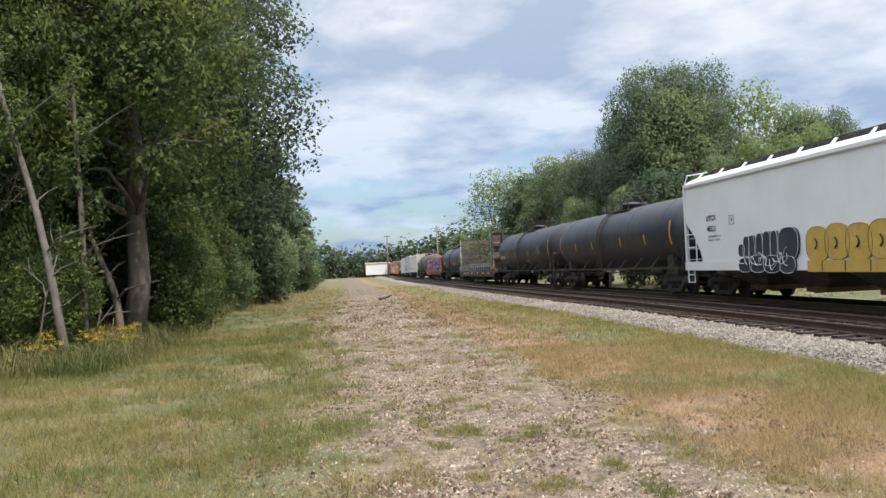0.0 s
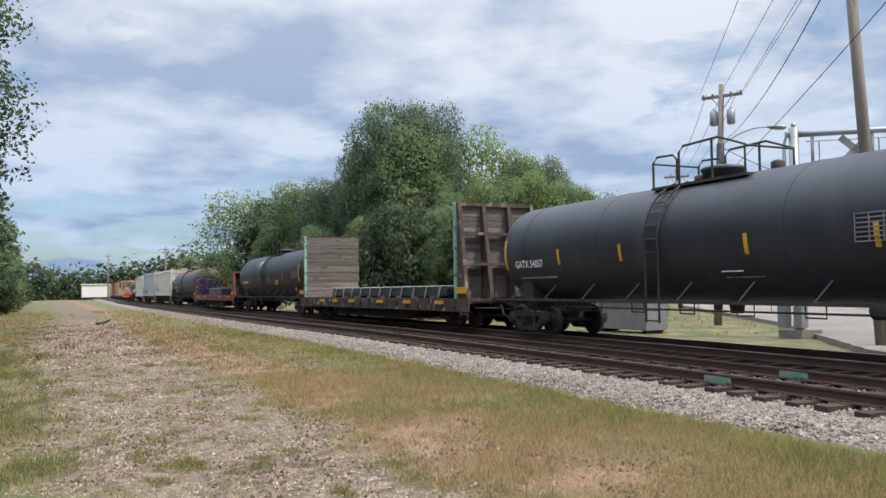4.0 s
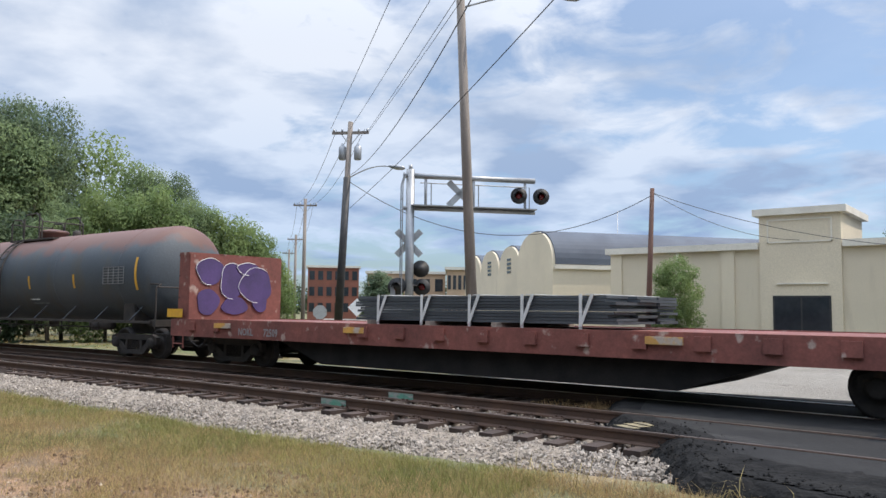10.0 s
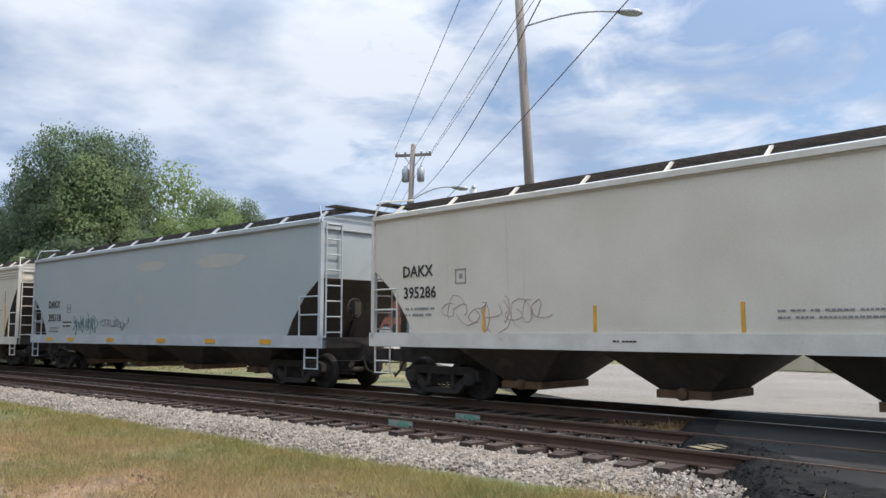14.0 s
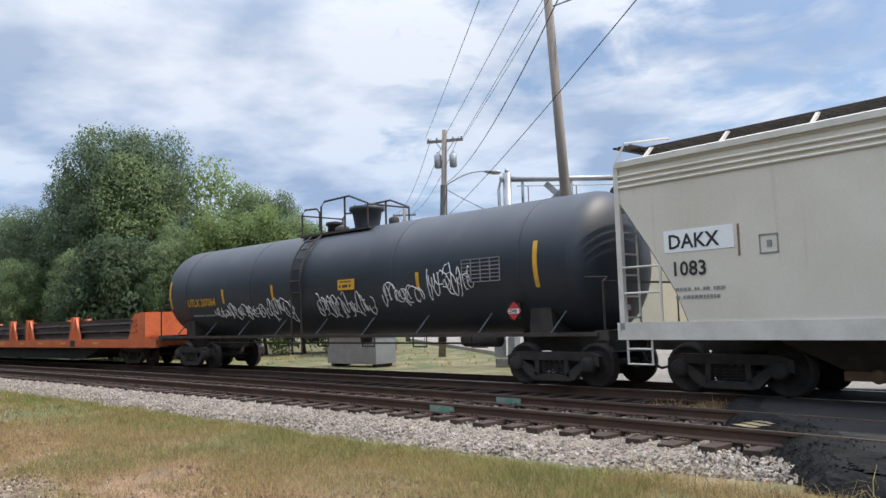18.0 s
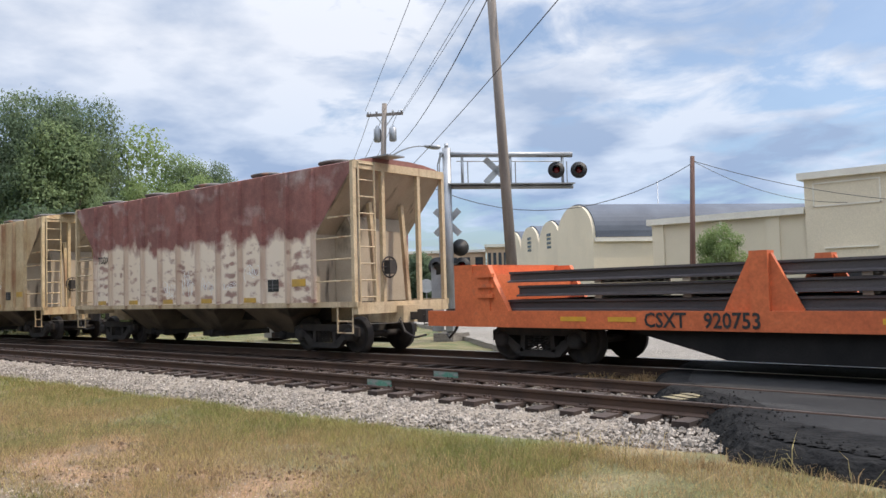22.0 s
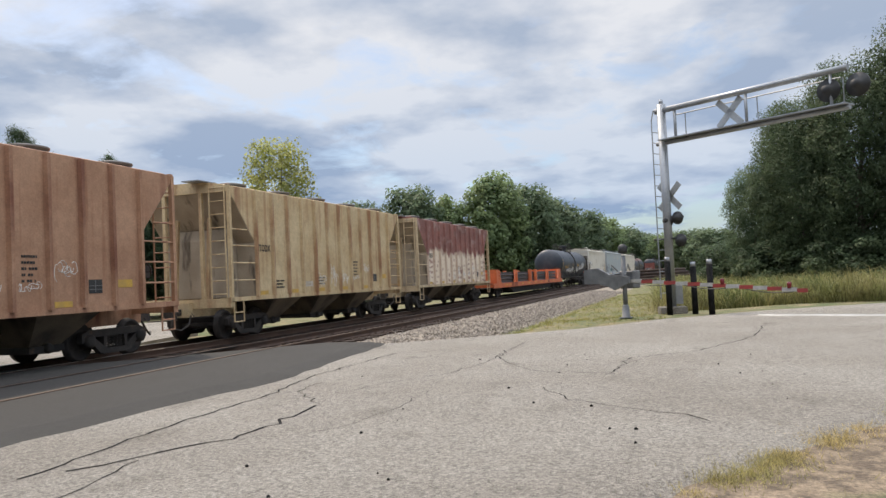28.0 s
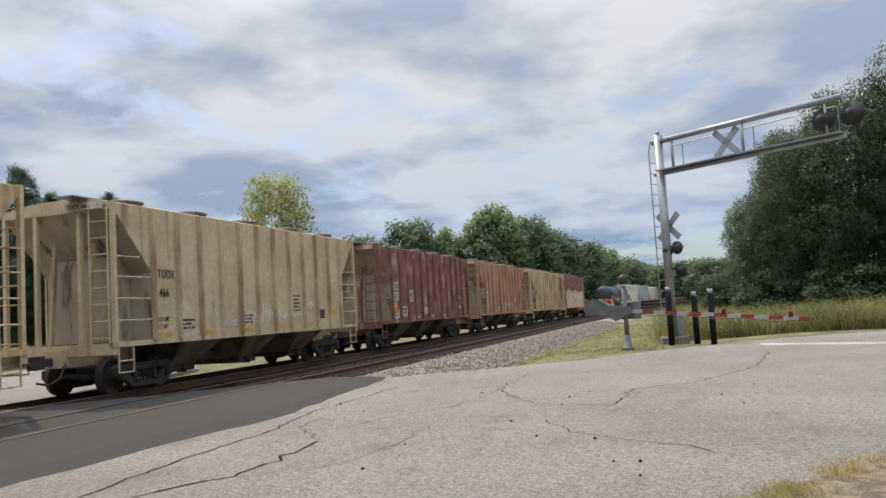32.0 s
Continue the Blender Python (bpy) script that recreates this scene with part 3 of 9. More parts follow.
def brake_wheel(car, x, y, z):
    bm = B()
    ring = [(x, y + 0.24 * math.cos(a), z + 0.24 * math.sin(a)) for a in np.linspace(0, 2 * math.pi, 17)]
    tube(bm, ring, 0.02, 5)
    for a in range(4):
        tube(bm, [(x, y, z), (x, y + 0.23 * math.cos(a * 1.57), z + 0.23 * math.sin(a * 1.57))], 0.014, 4)
    box(bm, x - 0.12, x + 0.12, y - 0.1, y + 0.1, z - 0.16, z + 0.16)
    part("brake_wheel", bm, M["steel_dark"], car)


def side_plate(car, name, x0, x1, z0, z1, material, y=-1.58, label=""):
    bm = B()
    box(bm, x0, x1, y - 0.006, y + 0.004, z0, z1)
    return part(name, bm, material, car, label)


def bars(car, x, z, widths, material, y=-1.585, h=0.05, gap=0.1, tilt=0.0):
    """Lines of lettering too small to read."""
    bm = B()
    for i, w in enumerate(widths):
        k = 0.0
        while k < w:
            run = min(w - k, random.uniform(0.03, 0.07))
            box(bm, x + k, x + k + run, y - 0.003, y + 0.003, z - i * gap, z - i * gap + h)
            k += run + (0.018 if random.random() < 0.8 else 0.07)
    part("small_lettering", bm, material, car)["kind"] = "stuff"


def squiggle(car, x, z, w, h, material, y=-1.6, n=14, r=0.022, seed=1, wrap=None, name="graffiti"):
    """A scrawl of paint strokes that nobody can read."""
    rng = random.Random(seed)
    bm = B()
    k = 0
    while k < n:
        cx, cz = x + w * (k + 0.5) / n, z + h * 0.5
        a0, turn = rng.uniform(0, 6.3), rng.choice((-1, 1)) * rng.uniform(3, 5.6)
        rx, rz = min(0.3, w / n * rng.uniform(0.6, 1.6)), h * rng.uniform(0.2, 0.5)
        cz += rng.uniform(-0.15, 0.15) * h
        pts = []
        for j in range(9):
            a = a0 + turn * j / 8
            if j % 3 == 2:
                rx, rz = rx * rng.uniform(0.6, 1.3), rz * rng.uniform(0.6, 1.3)
            px_, pz_ = cx + rx * math.cos(a), cz + rz * math.sin(a)
            py_ = y if wrap is None else -math.sqrt(max(0.05, wrap[0] ** 2 - (pz_ - wrap[1]) ** 2)) - 0.012
            pts.append((px_, py_, pz_))
        tube(bm, pts, r, 4)
        k += 1
    part(name, bm, material, car)["kind"] = "stuff"


def tank_car(L, R, zc, paint, label, marks="", marks_at=0.0, text_colour="white", panel=None, tags=(), stripes=(-4.7, -2.0, 2.0, 4.85), marks_size=0.3, table=2.6, rail_to=1.45, notice=0.9, notice_up=0.0, bell=False, stretch=0.92, last_stripe=0.78, placard_at=1.3):
    """A tank on a stub sill; x to the front. L: length of the tank over its domed ends."""
    car = thing("tank_car", label, "tank car", "cars of the freight train")
    prof, e = [], 0.62
    for i in range(9):
        a = math.pi / 2 * i / 8
        prof.append((-L / 2 + e * (1 - math.cos(a)), R * math.sin(a)))
    full = prof + [(-L / 4, R), (0, R + 0.0), (L / 4, R)] + [(-a, r) for a, r in prof[::-1]]
    bm = lathe(B(), [(a, max(r, 0.001)) for a, r in full], "x", 48, (0, 0, zc))
    part("tank", bm, paint, car)
    dark = M["steel_dark"]
    for x in (-L * 0.18, L * 0.18, -L * 0.4, L * 0.4):
        bm = lathe(B(), [(x - 0.02, R), (x - 0.02, R + 0.008), (x + 0.02, R + 0.008), (x + 0.02, R)], "x", 48, (0, 0, zc))
        part("weld_band", bm, paint, car)
    for s in (-1, 1):
        part("stub_sill", box(B(), min(s * (L / 2 - 2.6), s * (L / 2 + 0.25)), max(s * (L / 2 - 2.6), s * (L / 2 + 0.25)), -0.3, 0.3, 0.66, 1.06), dark, car)
        part("end_sill", box(B(), min(s * (L / 2 - 0.02), s * (L / 2 + 0.3)), max(s * (L / 2 - 0.02), s * (L / 2 + 0.3)), -1.4, 1.4, 0.92, 1.1), dark, car)
        part("bolster", prism(B(), [(s * (L / 2 - 1.75), 1.06), (s * (L / 2 - 1.15), 1.06), (s * (L / 2 - 1.2), 1.6), (s * (L / 2 - 1.7), 1.6)], "y", -1.12, 1.12), dark, car)
        part("running_rail", box(B(), -L / 2 - 0.1, L / 2 + 0.1, s * 1.42 - 0.05, s * 1.42 + 0.05, 1.0, 1.07), dark, car)
        for k in range(9):
            x = -L / 2 + 1.0 + k * (L - 2.0) / 8
            part("rail_strut", tube(B(), [(x, s * 1.4, 1.05), (x + 0.16, s * R * 0.76, zc - R * 0.68)], 0.02, 4), M["tank_grey"], car)
    bm = B()
    for k in range(7):
        x = -L / 2 + 3.2 + k * (L - 6.4) / 6
        tube(bm, [(x, -1.3, 1.0), (x, -1.3, 0.78), (x + 0.45, -1.3, 0.78), (x + 0.45, -1.3, 1.0)], 0.018, 5)
    tube(bm, [(-L / 2 + 3, -1.3, 0.86), (L / 2 - 3, -1.3, 0.86)], 0.022, 5)
    lathe(bm, [(-0.3, 0.02), (-0.3, 0.14), (0, 0.2), (0, 0.02)], "z", 12, (0.4, 0, zc - R + 0.05))
    part("underside_piping", bm, dark, car)
    # platform, railing and fittings on top
    bm = B()
    box(bm, -1.5, 1.5, -0.75, 0.75, zc + R - 0.14, zc + R - 0.08)
    part("walkway", bm, dark, car)
    top = zc + R - 0.1
    bm = B()
    for y in (-0.72, 0.72):
        tube(bm, [(-1.45, y, top), (-1.45, y, top + 0.62), (-1.3, y, top + 0.75), (-0.75, y, top + 0.72), (-0.62, y, top + 0.6), (-0.62, y, top + 0.1)], 0.028, 6)
        tube(bm, [(-0.55, y, top), (-0.55, y, top + 0.75), (-0.4, y, top + 0.88), (rail_to * 0.48, y, top + 0.9), (rail_to, y, top + 0.62), (rail_to, y, top)], 0.028, 6)
        tube(bm, [(0.5, y, top), (0.5, y, top + 0.88)], 0.028, 6)
    for x in (-1.45, rail_to):
        tube(bm, [(x, -0.72, top + 0.6), (x, 0.72, top + 0.6)], 0.024, 6)
    part("railing", bm, dark, car)
    if not bell:
        bm = lathe(B(), [(0, 0.46), (0.24, 0.46), (0.26, 0.5), (0.32, 0.5), (0.36, 0.42), (0.4, 0.2), (0.4, 0.001)], "z", 24, (0.1, 0, top))
        part("manway", bm, paint, car)
    if bell:
        bm = lathe(B(), [(0.0, 0.34), (0.24, 0.34), (0.62, 0.4), (0.66, 0.48), (0.76, 0.48), (0.8, 0.3), (0.8, 0.001)], "z", 24, (0.55, 0, top - 0.1))
        part("valve_housing", bm, paint, car, "tall round valve housing")
        for k in range(8):
            a = math.pi * k / 4
            part("bolt", tube(B(), [(0.55 + 0.42 * math.cos(a), 0.42 * math.sin(a), top + 0.52), (0.55 + 0.42 * math.cos(a), 0.42 * math.sin(a), top + 0.7)], 0.02, 5), dark, car)
        part("relief_valve", lathe(B(), [(0, 0.2), (0.3, 0.2), (0.32, 0.26), (0.4, 0.24), (0.44, 0.001)], "z", 16, (-0.9, 0, top)), dark, car)
    bm = lathe(B(), [(0, 0.2), (0.22, 0.2), (0.26, 0.12), (0.3, 0.001)], "z", 14, (-0.55, 0, top))
    part("valve", bm, dark, car)
    bm = lathe(B(), [(0, 0.14), (0.3, 0.14), (0.34, 0.08), (0.36, 0.001)], "z", 14, (1.65, 0, top - 0.06))
    part("vent_valve", bm, dark, car)
    # ladder round the side
    bm = B()
    for x in (-0.95, -0.5):
        pts = [(x, -(R + 0.06) * math.sin(a), zc + (R + 0.06) * math.cos(a)) for a in np.linspace(0.35, 1.75, 10)]
        tube(bm, pts + [(x, -1.46, 0.55)], 0.028, 5)
    for a in np.linspace(0.5, 1.75, 7):
        tube(bm, [(-0.95, -(R + 0.06) * math.sin(a), zc + (R + 0.06) * math.cos(a)), (-0.5, -(R + 0.06) * math.sin(a), zc + (R + 0.06) * math.cos(a))], 0.02, 5)
    for z in (0.6, 0.85):
        tube(bm, [(-0.95, -1.46, z), (-0.5, -1.46, z)], 0.02, 5)
    part("ladder", bm, dark, car)
    # end railings
    for s in (-1, 1):
        bm = B()
        x = s * (L / 2 + 0.2)
        tube(bm, [(x, -1.35, 1.1), (x, -1.35, 2.0), (x, -1.2, 2.08), (x - s * 0.5, -1.2, 2.1)], 0.025, 6)
        tube(bm, [(x, 1.35, 1.1), (x, 1.35, 2.0), (x, -1.35, 2.0)], 0.025, 6)
        part("end_railing", bm, dark, car)
        truck(car, s * (L / 2 - 1.3))
        coupler(car, s * (L / 2 + 0.3), s)
    bm = lathe(B(), [(-0.5, 0.02), (-0.5, 0.16), (0.5, 0.16), (0.5, 0.02)], "x", 12, (L / 2 - 3.3, -0.85, 0.92))
    part("air_tank", bm, dark, car)
    brake_wheel(car, -L / 2 - 0.05, -0.75, 2.0)

    def skin(z):
        return -math.sqrt(max(0.01, R * R - (z - zc) ** 2)) - 0.012

    for x, z0, z1 in ((-L / 2 + 0.62, zc - 0.5, zc + 0.4), (L / 2 - last_stripe, zc - 0.5, zc + 0.42), *((x, zc - 0.42, zc - 0.0) for x in stripes)):
        bm = B()
        n = 6
        for k in range(n):
            za, zb = z0 + (z1 - z0) * k / n, z0 + (z1 - z0) * (k + 1) / n
            quad = []
            for xq, zq in ((x, za), (x + 0.11, za), (x + 0.11, zb), (x, zb)):
                short = max(0.0, e - (L / 2 - abs(xq))) / e
                rr = R * math.sqrt(1 - short * short)
                quad.append(bm.verts.new((xq, -math.sqrt(rr * rr - (zq - zc) ** 2) - 0.01, zq)))
            bm.faces.new(quad)
        part("reflective_stripe", bm, M["yellow"], car, "yellow reflective stripe")
    tilt = math.degrees(math.asin(0.35 / R))
    if marks:
        lettering(marks, marks_size, M[text_colour], car, pose(-L / 2 + marks_at, skin(zc - 0.46) - 0.016, zc - 0.46, 90 + tilt * 0.62), squeeze=stretch)
        bars(car, -L / 2 + marks_at + 0.1, zc - 0.66, (1.3, 1.9), M["faint"], skin(zc - 0.75) + 0.0, 0.05, 0.12)
    if panel:
        bm = B()
        x0 = L / 2 - table - 1.1
        for k in range(7):
            box(bm, x0, x0 + 1.1, skin(zc - 0.05) - 0.006, skin(zc - 0.05) + 0.01, zc - 0.32 + 0.08 * k, zc - 0.3 + 0.08 * k)
        for k in range(5):
            box(bm, x0 + 0.27 * k, x0 + 0.27 * k + 0.02, skin(zc - 0.05) - 0.006, skin(zc - 0.05) + 0.01, zc - 0.32, zc + 0.18)
        part("stencil_table", bm, M["faint"], car, "white stencilled data table")
    if panel == "placard":
        side, zn = skin(zc - 0.42 + notice_up), zc + notice_up
        part("notice", box(B(), notice, notice + 0.65, side - 0.02, side + 0.004, zn - 0.62, zn - 0.36), M["yellow"], car, "yellow notice with black lettering")
        bars(car, notice + 0.07, zn - 0.43, (0.47,), M["black"], side - 0.024, 0.03, 0.1)
        bars(car, notice + 0.07, zn - 0.56, (0.47,), M["black"], side - 0.024, 0.07, 0.1)
    elif panel:
        bars(car, 1.2, zc - 0.62, (0.6, 0.6, 0.6), M["white"], skin(zc - 0.75), 0.03, 0.07)
        bars(car, 1.25, zc - 0.88, (1.0,), M["faint"], skin(zc - 0.88), 0.05, 0.1)
        bars(car, -0.4, zc - 0.7, (1.2,), M["faint"], skin(zc - 0.75), 0.05, 0.1)
    if panel == "placard":
        bm = B()
        c = Vector((L / 2 - placard_at, -1.3, zc - 0.95))
        box(bm, c.x - 0.15, c.x + 0.15, -1.27, -1.24, c.z - 0.16, c.z + 0.16)
        part("placard_holder", bm, M["black"], car)
        bm = B()
        prism(bm, [(c.x - 0.19, c.z), (c.x, c.z + 0.19), (c.x + 0.19, c.z), (c.x, c.z - 0.19)], "y", -1.30, -1.275)
        part("placard", bm, M["red"], car, "red diamond hazard placard")
        bm = B()
        box(bm, c.x - 0.14, c.x + 0.14, -1.305, -1.301, c.z - 0.05, c.z + 0.05)
        part("placard_panel", bm, M["white"], car)
        lettering("2048", 0.11, M["black"], car, pose(c.x - 0.13, -1.31, c.z - 0.035, 90))
        xe = L / 2 + 0.31
        part("placard", prism(B(), [(-0.99, c.z), (-0.8, c.z + 0.19), (-0.61, c.z), (-0.8, c.z - 0.19)], "x", xe, xe + 0.02), M["red"], car, "red diamond hazard placard on the end")
        part("placard_panel", box(B(), xe + 0.021, xe + 0.025, -0.93, -0.67, c.z - 0.05, c.z + 0.05), M["white"], car)
        part("placard_bracket", box(B(), xe - 0.05, xe, -0.84, -0.76, 1.1, c.z + 0.1), dark, car)
    for i, (x, w, z, h) in enumerate(tags):
        squiggle(car, x, z, w, h, M["white"], n=int(w / 0.11), r=0.012, seed=11 + i, wrap=(R, zc))
    return car


def hopper_car(L, ztop, paint, sill_mat, label, bays=4, ribbed=False, marks="", number="", text="black", hatches=0, end_in=0.12, slope=1.3, marks_x=None,  zlow=1.2, seed=0, marks_z=2.6, marks_size=0.34, extra=None, roof_h=0.26, patches=True, bay_mat="bay", rise=(0.4, 1.0, 1.45)):
    """A covered hopper car: L over its end sills. Ribbed ones have flat sides and open ends."""
    car = thing("hopper_car", label, "hopper car", "cars of the freight train")
    w = 1.56
    dark = M["steel_dark"]
    if ribbed:
        at, ab, z1 = L / 2 - 0.1, L / 2 - 1.42, zlow + 1.62
        side = [(-ab, zlow), (ab, zlow), (ab, z1), (at, ztop - 0.12), (at, ztop), (-at, ztop), (-at, ztop - 0.12), (-ab, z1)]
    else:
        at, ab, z1 = L / 2 - end_in, L / 2 - end_in - slope, zlow + 1.05
        side = [(-ab, zlow), (ab, zlow), (ab + 0.22, zlow + rise[0]), (ab + slope * 0.55, zlow + rise[1]), (at, zlow + rise[2]), (at, ztop), (-at, ztop), (-at, zlow + rise[2]), (-ab - slope * 0.55, zlow + rise[1]), (-ab - 0.22, zlow + rise[0])]
    bm = prism(B(), side, "y", -w, w)
    part("body", bm, paint, car)
    bm = B()
    n = 8
    if ribbed:
        arch = [(-w + 0.03, ztop - 0.06)] + [((w - 0.05) * math.sin(a), ztop - 0.03 + 0.2 * math.cos(a)) for a in np.linspace(-1.45, 1.45, n)] + [(w - 0.03, ztop - 0.06)]
    else:
        arch = [(-w - 0.02, ztop - 0.06), (-w - 0.02, ztop + 0.02)] + [(w * math.sin(a), ztop + 0.02 + roof_h * math.cos(a)) for a in np.linspace(-1.45, 1.45, 14)] + [(w + 0.02, ztop + 0.02), (w + 0.02, ztop - 0.06)]
    prism(bm, arch, "x", -at, at)
    part("roof", bm, paint, car)
    if ribbed:
        k = 12
        for i in range(k):
            x = -ab + 0.03 + i * (2 * ab - 0.06) / (k - 1)
            for s in (-1, 1):
                bm = B()
                prism(bm, [(x - 0.07, s * w), (x + 0.07, s * w), (x + 0.045, s * (w + 0.085)), (x - 0.045, s * (w + 0.085))], "z", zlow, ztop - 0.04)
                part("rib", bm, paint, car)
        for i in range(hatches):
            x = -at + 1.3 + i * (2 * at - 2.6) / (hatches - 1)
            bm = lathe(B(), [(0, 0.48), (0.13, 0.48), (0.15, 0.52), (0.19, 0.52), (0.24, 0.3), (0.25, 0.001)], "z", 20, (x, -0.75, ztop + 0.0))
            tube(bm, [(x - 0.55, -0.75, ztop + 0.1), (x + 0.55, -0.75, ztop + 0.2)], 0.02, 5)
            part("hatch", bm, M["hatch"], car, "grey round roof hatch")
            bm = lathe(B(), [(0, 0.48), (0.13, 0.48), (0.15, 0.52), (0.19, 0.52), (0.24, 0.3), (0.25, 0.001)], "z", 20, (x, 0.75, ztop + 0.0))
            part("hatch", bm, M["hatch"], car, "grey round roof hatch")
    bm = B()
    box(bm, -L / 2, L / 2, -w - 0.03, -w + 0.12, zlow - 0.26 if not ribbed else zlow - 0.1, zlow + 0.02 if ribbed else zlow + 0.04)
    box(bm, -L / 2, L / 2, w - 0.12, w + 0.03, zlow - 0.26 if not ribbed else zlow - 0.1, zlow + 0.02 if ribbed else zlow + 0.04)
    soften(bm, 0.015)
    part("side_sill", bm, sill_mat, car)
    if not ribbed:
        bm = B()
        for s in (-1, 1):
            box(bm, -at, at, min(s * (w + 0.06), s * (w - 0.05)), max(s * (w + 0.06), s * (w - 0.05)), ztop - 0.02, ztop + 0.08)
        part("top_rail", bm, sill_mat, car)
        # running boards of open grating on brackets, with a platform across each end
        zr = ztop + max(0.36, roof_h + 0.04)
        for sy in (-1, 1):
            bm = B()
            for j in range(6):
                y = sy * (0.46 + 0.105 * j)
                box(bm, -at - 0.05, at + 0.05, y - 0.014, y + 0.014, zr, zr + 0.035)
            for i in range(int(2 * at / 0.16)):
                x = -at + 0.16 * i
                box(bm, x - 0.016, x + 0.016, min(sy * 0.45, sy * 1.0), max(sy * 0.45, sy * 1.0), zr + 0.008, zr + 0.028)
            part("running_board", bm, dark, car, "dark open-grating running board")
        for sx in (-1, 1):
            bm = B()
            for j in range(4):
                x = sx * (at - 0.12 + 0.11 * j)
                box(bm, x - 0.035, x + 0.035, -1.3, 1.3, zr + 0.04, zr + 0.07)
            part("end_platform", bm, dark, car, "dark grating platform across the roof end")
        for i in range(11):
            x = -at + 0.4 + i * (2 * at - 0.8) / 10
            for sy in (-1, 1):
                bm = prism(B(), [(sy * 1.42, ztop + 0.06), (sy * 1.34, ztop + 0.06), (sy * 0.98, zr), (sy * 1.06, zr)], "x", x - 0.024, x + 0.024)
                part("board_bracket", bm, sill_mat, car)
        bm = B()
        box(bm, -at + 0.5, at - 0.5, -0.33, 0.33, ztop + 0.2, ztop + 0.36)
        part("trough_hatch", bm, paint, car)
    # end frames, ladders and slope sheets
    for s in (-1, 1):
        x = s * (L / 2 - 0.06)
        for y in (-w + 0.02, w - 0.02) + ((-0.62, 0.62) if ribbed else ()):
            part("end_post", soften(box(B(), min(x, x - s * 0.1), max(x, x - s * 0.1), y - 0.05, y + 0.05, zlow - 0.1, ztop - 0.02), 0.008), sill_mat, car)
        part("end_beam", soften(box(B(), min(x + s * 0.01, x - s * 0.12), max(x + s * 0.01, x - s * 0.12), -w, w, ztop - 0.16, ztop + 0.03), 0.01), sill_mat, car)
        bm = B()
        if ribbed:
            tube(bm, [(x, -w, z1 + 0.35), (x - s * 0.9, -w, z1 + 0.35)], 0.02, 5)
        end_ladder(bm, x + s * 0.02, -w + 0.12, -w + 0.62, zlow, ztop, 0.38)
        for z in (zlow + 0.55, zlow + 1.0) if not ribbed else (zlow + 0.5, zlow + 1.0, zlow + 1.5):
            tube(bm, [(x, -w, z), (x - s * (0.85 if not ribbed else 1.36), -w, z)], 0.02, 5)
        if not ribbed:
            tube(bm, [(x - s * 0.85, -w, zlow), (x - s * 0.85, -w, zlow + 1.0)], 0.025, 5)
        tube(bm, [(x - s * 0.12, -w, zlow - 0.1), (x - s * 0.12, -w, 0.52), (x - s * 0.62, -w, 0.52), (x - s * 0.62, -w, zlow - 0.1)], 0.025, 5)
        tube(bm, [(x - s * 0.12, -w, 0.78), (x - s * 0.62, -w, 0.78)], 0.02, 5)
        if not ribbed:
            tube(bm, [(x, -w, ztop), (x - s * 0.2, -w * 0.95, ztop + 0.42), (x - s * 0.8, -1.0, ztop + 0.46)], 0.022, 5)
        part("end_ladder", bm, sill_mat, car)
        if not ribbed:
            # grimy overlay sheet; its dark colour also stands for the shadow beneath the slope
            low = [(s * ab, zlow), (s * (ab + 0.22), zlow + rise[0]), (s * (ab + slope * 0.55), zlow + rise[1]), (s * at, zlow + rise[2])]
            bm = prism(B(), low + [(x + s * 0.012, z - 0.012) for x, z in low[::-1]], "y", -w + 0.006, w - 0.006)
            part("slope_sheet", bm, M["bay"], car, "grimy sloping end sheet with shade in its dark colour")
        if ribbed:
            bm = prism(B(), [(s * ab, zlow + 0.02), (s * (ab + 0.02), zlow + 0.02), (s * (ab + 0.02), z1), (s * (at + 0.015), ztop - 0.13), (s * (at - 0.01), ztop - 0.13), (s * ab, z1)], "y", -w + 0.012, w - 0.012)
            part("slope_sheet", bm, M["dusty"], car, "dusty sloping end sheet")
            for y in (-0.55, 0.55):
                bm = prism(B(), [(s * (ab + 0.95), zlow), (s * (ab + 1.05), zlow), (s * (ab + 0.85), z1 + 0.75), (s * (ab + 0.75), z1 + 0.7)], "y", y - 0.05, y + 0.05)
                part("end_brace", bm, sill_mat, car)
            bm = prism(B(), [(s * (ab + 0.03), zlow + 0.01), (s * (ab + 0.62), zlow + 0.01), (s * (ab + 0.62), z1 + 0.1), (s * (ab + 0.45), z1 + 0.42), (s * (ab + 0.03), z1 - 0.02)], "y", -0.95, 0.95)
            part("end_sheet", bm, M["dusty"], car)
            bm = box(B(), min(s * (at - 0.4), s * (at + 0.5)), max(s * (at - 0.4), s * (at + 0.5)), -0.9, -0.35, ztop + 0.14, ztop + 0.17)
            part("roof_walk", bm, M["galv"], car)
        bm = B()
        box(bm, min(s * (L / 2 - 2.3), s * (L / 2 + 0.2)), max(s * (L / 2 - 2.3), s * (L / 2 + 0.2)), -0.3, 0.3, 0.7, 1.1)
        box(bm, min(s * (L / 2 - 0.16), s * (L / 2)), max(s * (L / 2 - 0.16), s * (L / 2)), -w, w, zlow - 0.26, zlow)
        for y in (-0.5, 0.5):
            prism(bm, [(s * (L / 2 - 1.6), 1.1), (s * (L / 2 - 1.35), 1.1), (s * (L / 2 - 0.9), z1), (s * (L / 2 - 1.2), z1)], "y", y - 0.08, y + 0.08)
        part("end_sill", bm, sill_mat if ribbed else dark, car)
